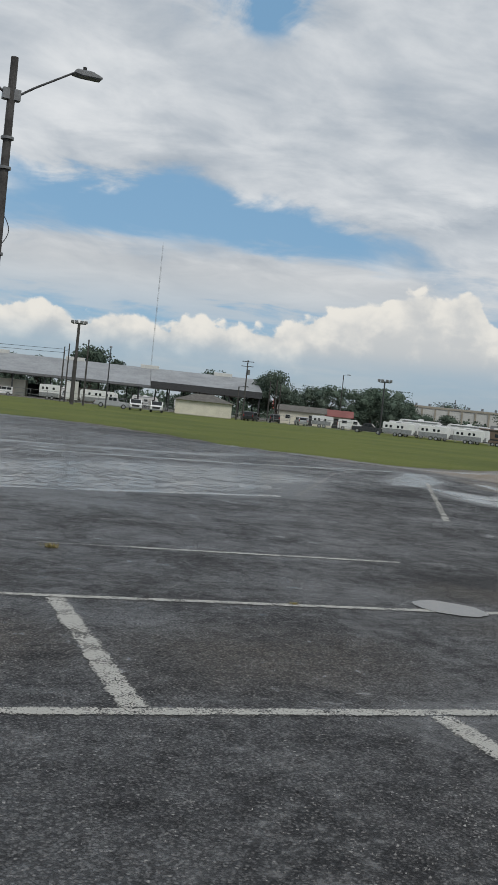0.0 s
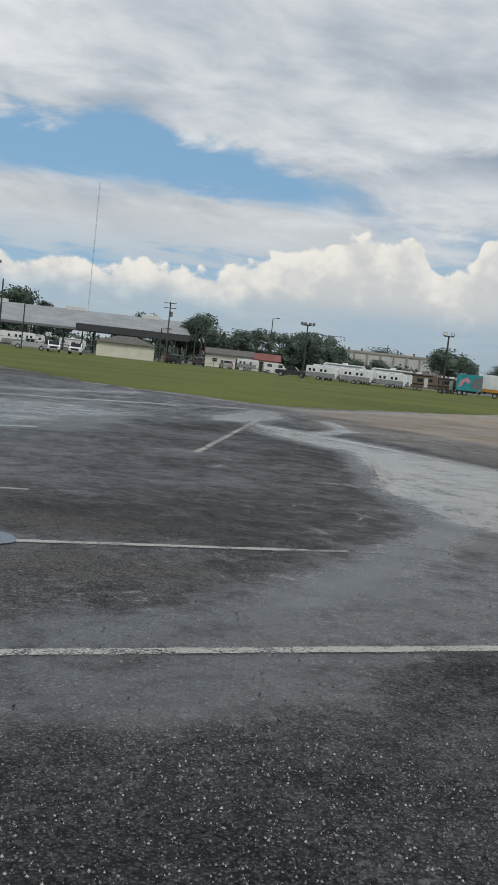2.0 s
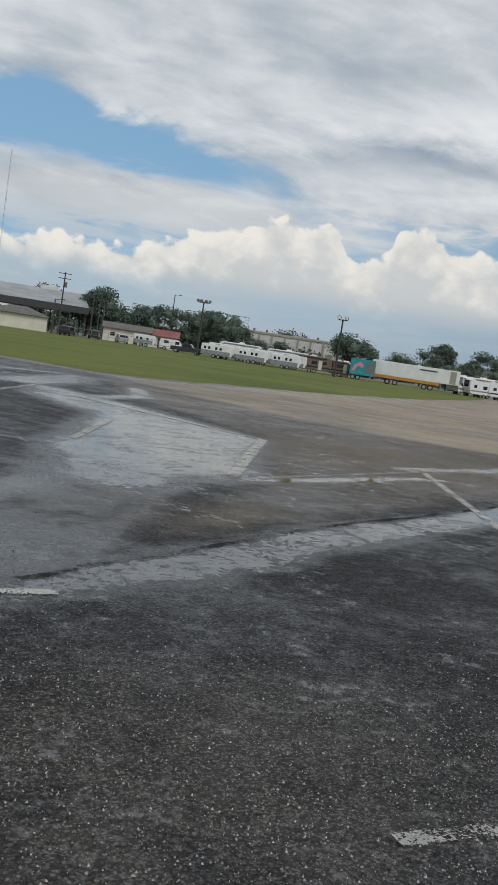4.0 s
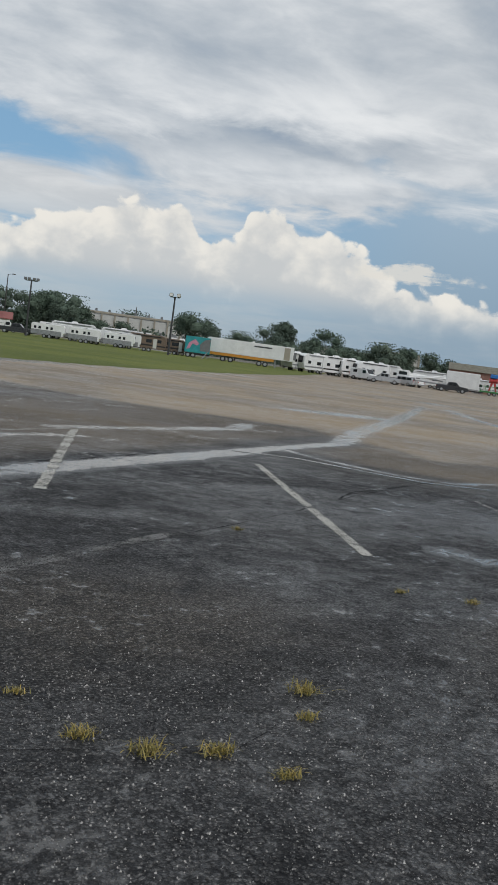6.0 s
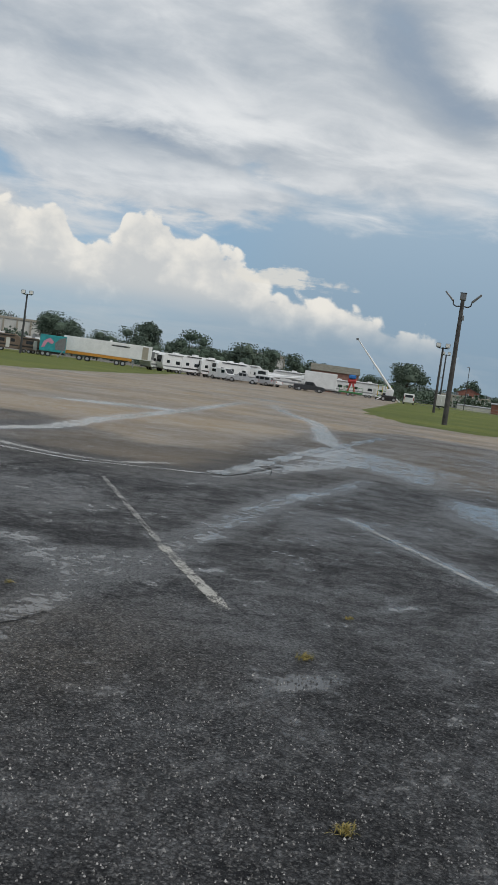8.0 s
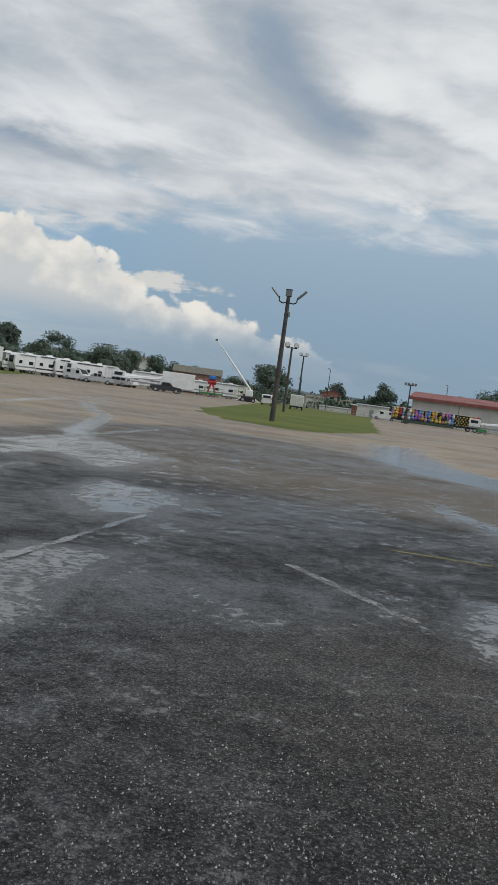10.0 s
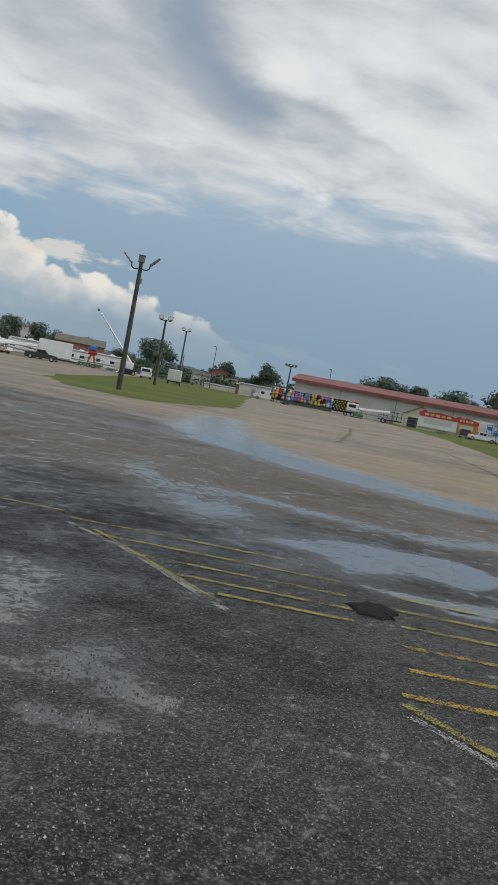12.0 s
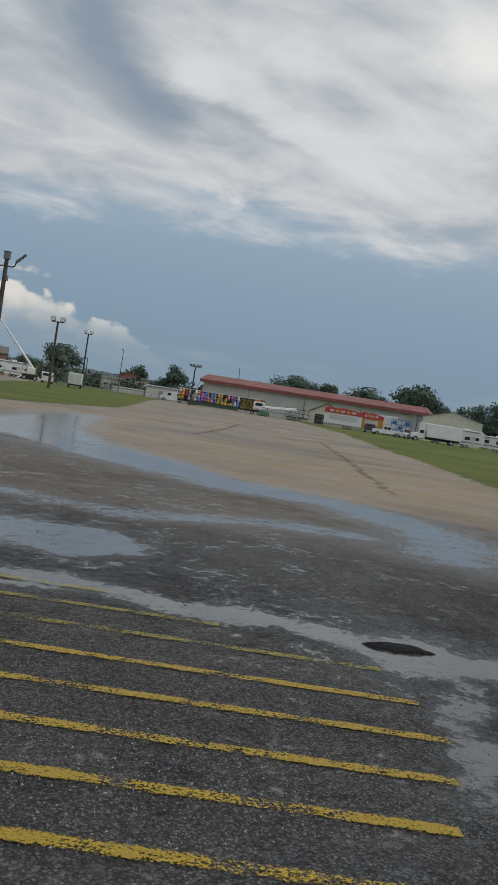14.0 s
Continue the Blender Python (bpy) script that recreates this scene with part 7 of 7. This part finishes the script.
def lump_patch(x, y, rx, ry, turn, label):
    """A dark crumbled patch of tar, a little proud of the surface."""
    bm = bmesh.new()
    rings = []
    for q, z in ((1.0, -0.004), (0.86, 0.012), (0.5, 0.022)):
        rings.append([bm.verts.new((rx * q * math.cos(t) * (1 + 0.35 * noise.noise((math.cos(t) * 2, math.sin(t) * 2, x)) + 0.22 * noise.noise((math.cos(t) * 7, math.sin(t) * 7, x))), ry * q * math.sin(t) * (1 + 0.35 * noise.noise((math.cos(t) * 2, math.sin(t) * 2, y)) + 0.22 * noise.noise((math.cos(t) * 7, math.sin(t) * 7, y))), z + 0.01 * noise.noise((t * 3, q * 5, x)))) for t in (math.tau * k / 28 for k in range(28))])
    for a, b in zip(rings[:-1], rings[1:]):
        for k in range(28):
            bm.faces.new((a[k - 1], a[k], b[k], b[k - 1]))
    bm.faces.new(rings[-1])
    ob = part("tar_patch", bm, TAR, None)
    ob.matrix_basis = pose(x, y, 0.002, 0, 0, turn)
    tagged(ob, label, "tar patch", kind="structure")


def tar_material():
    m, nt, s = material("fresh crumbled tar")
    at = ground_place(nt)
    feed(nt, s.inputs["Base Color"], blend(nt, fbm(nt, at, 60.0, 4.0, 0.7), (0.006, 0.006, 0.007), (0.028, 0.027, 0.027)))
    s.inputs["Roughness"].default_value = 0.75
    s.inputs["Specular IOR Level"].default_value = 0.12
    relief(nt, s, fbm(nt, at, 55.0, 4.0, 0.7), 1.0, 0.015)
    return m


TAR = tar_material()
lump_patch(26.92, -3.2, 0.30, 0.20, 30, "black crumbled tar patch between the hatched areas")
lump_patch(29.07, -6.27, 0.24, 0.11, -55, "black tar patch lying in a puddle")


def weed(x, y, size, seed):
    """A tuft of arching blades growing out of a crack."""
    rnd = random.Random(seed)
    bm = bmesh.new()
    for _ in range(int(100 * size + 20)):
        t, out, high = rnd.random() * math.tau, size * rnd.uniform(0.02, 0.08), size * rnd.uniform(0.006, 0.048)
        bx, by = size * rnd.gauss(0, 0.038), size * rnd.gauss(0, 0.026)
        w = rnd.uniform(0.0018, 0.0035)
        sx, sy = -math.sin(t) * w, math.cos(t) * w
        last = None
        for q in (0.0, 0.4, 0.75, 1.0):
            cx, cy, cz = bx + out * q * math.cos(t), by + out * q * math.sin(t), high * math.sin(q * 2.2) + 0.002
            row = [bm.verts.new((cx + sx * (1 - q * 0.9), cy + sy * (1 - q * 0.9), cz)), bm.verts.new((cx - sx * (1 - q * 0.9), cy - sy * (1 - q * 0.9), cz))]
            if last:
                bm.faces.new((last[0], last[1], row[1], row[0]))
            last = row
    root = part("weed_tuft", bm, WEED, None)
    root.matrix_basis = pose(x, y, 0.0)
    tagged(root, "yellowing grass tuft growing from a crack" if size > 0.7 else "small yellow-green weed in the asphalt", "weed", "weeds")


for n, (x, y, size) in enumerate(((11.15, 2.83, 0.95), (11.33, 2.6, 1.0), (11.52, 2.71, 0.9), (11.38, 2.3, 1.15), (11.82, 2.83, 0.7), (11.37, 2.0, 1.15), (11.2, 1.75, 0.9), (10.99, 1.49, 1.15), (12.16, 2.08, 0.8), (12.35, 1.87, 1.0), (12.61, 1.78, 0.9), (12.09, 2.57, 0.5),
                                  (10.38, 2.37, 0.8), (10.52, 2.4, 0.6), (10.81, 2.4, 0.7), (10.09, 2.01, 0.6), (13.39, 2.24, 1.0), (13.2, 1.97, 0.6), (12.76, 1.52, 0.7), (15.84, 3.4, 0.7), (15.45, 3.74, 0.6), (15.4, 5.79, 0.7))):
    weed(x, y, size, 40 + n)
for n, (x, y, size) in enumerate(((16.27, -0.48, 0.6), (17.62, 1.04, 0.7), (14.78, 0.68, 0.5), (16.42, 2.75, 0.5), (1.11, 10.34, 1.0), (13.12, 10.75, 1.1), (16.8, 2.9, 0.4), (11.34, 2.45, 0.8), (11.30, 2.15, 0.8), (15.0, 11.6, 0.9), (2.9, 8.0, 0.5), (18.6, 1.6, 0.4))):
    weed(x, y, size, 90 + n)


def gravel():
    """Loose chippings scattered over the broken asphalt."""
    rnd = random.Random(3)
    verts, faces = [], []
    shape = ((1, 0, 0), (-1, 0, 0), (0, 1, 0), (0, -1, 0), (0, 0, 0.8), (0, 0, -0.5))
    tris = ((0, 2, 4), (2, 1, 4), (1, 3, 4), (3, 0, 4), (2, 0, 5), (1, 2, 5), (3, 1, 5), (0, 3, 5))
    def drop(x, y, r):
        q = Euler((rnd.random() * 6, rnd.random() * 6, rnd.random() * 6)).to_matrix()
        i = len(verts)
        verts.extend(Vector((x, y, r * 0.4)) + q @ Vector(p) * r * rnd.uniform(0.6, 1.2) for p in shape)
        faces.extend((i + a, i + b, i + c) for a, b, c in tris)
    for _ in range(1300):
        drop(rnd.gauss(6.8, 1.5), rnd.gauss(3.3, 0.6), rnd.uniform(0.003, 0.009))
    for _ in range(2600):
        k = rnd.random()
        x = 1 + 27 * k
        drop(x, 3.4 - 10.5 * max(0.0, k - 0.2) + rnd.gauss(0, 1.6), rnd.uniform(0.003, 0.008))
    for _ in range(60):
        drop(rnd.uniform(2, 10), rnd.uniform(4.0, 9.5), rnd.uniform(0.006, 0.012))
    # stones set in the worn binder, standing a few millimetres proud
    rng = np.random.default_rng(5)
    n = 130000
    k, off = rng.uniform(0, 1, n), np.abs(rng.normal(0, 1.0, n)) * 1.35
    sx = np.interp(k, (0, 0.1, 0.35, 0.6, 0.8, 1.0), (2.0, 5.0, 11.0, 16.4, 21.5, 26.2)) + rng.normal(0, 0.6, n)
    sy = np.interp(sx, (2.0, 5.0, 9.5, 12.4, 15.2, 17.2, 21.3, 23.6, 26.2), (3.0, 2.9, 1.9, 0.9, -0.3, -1.3, -4.0, -5.7, -7.5)) + off
    keep = (sx > 6.8) | (sy < 4.2)
    sx, sy = sx[keep], sy[keep]
    n = len(sx)
    r = 0.0030 + 0.0052 * rng.uniform(0, 1, n) ** 2.5
    turn = rng.uniform(0, 6.28, n)
    ring = [np.stack([sx + r * f * np.cos(turn + q), sy + r * f * np.sin(turn + q), np.full(n, -0.004)], 1) for q, f in zip((0, 1.4, 2.7, 4.1, 5.2), (rng.uniform(0.7, 1.25, n) for _ in range(5)))]
    peak = np.stack([sx + 0.3 * r * np.cos(turn), sy + 0.3 * r * np.sin(turn), 0.75 * r], 1)
    i0 = len(verts)
    verts.extend(np.stack([*ring, peak], 1).reshape(-1, 3).tolist())
    base = i0 + 6 * np.arange(n)
    for q in range(5):
        faces.extend(np.stack([base + q, base + (q + 1) % 5, base + 5], 1).tolist())
    tagged(mesh_object("loose_gravel", verts, faces, GRAVEL), "loose dark chippings on broken asphalt", "gravel", kind="stuff")


def gravel_material():
    m, nt, s = material("loose chippings")
    pick = node(nt, "ShaderNodeNewGeometry").outputs["Random Per Island"]
    feed(nt, s.inputs["Base Color"], blend(nt, calc(nt, "POWER", pick, 4.0), (0.024, 0.024, 0.025), (0.43, 0.42, 0.405)))
    s.inputs["Roughness"].default_value = 0.45
    return m


GRAVEL = gravel_material()
gravel()
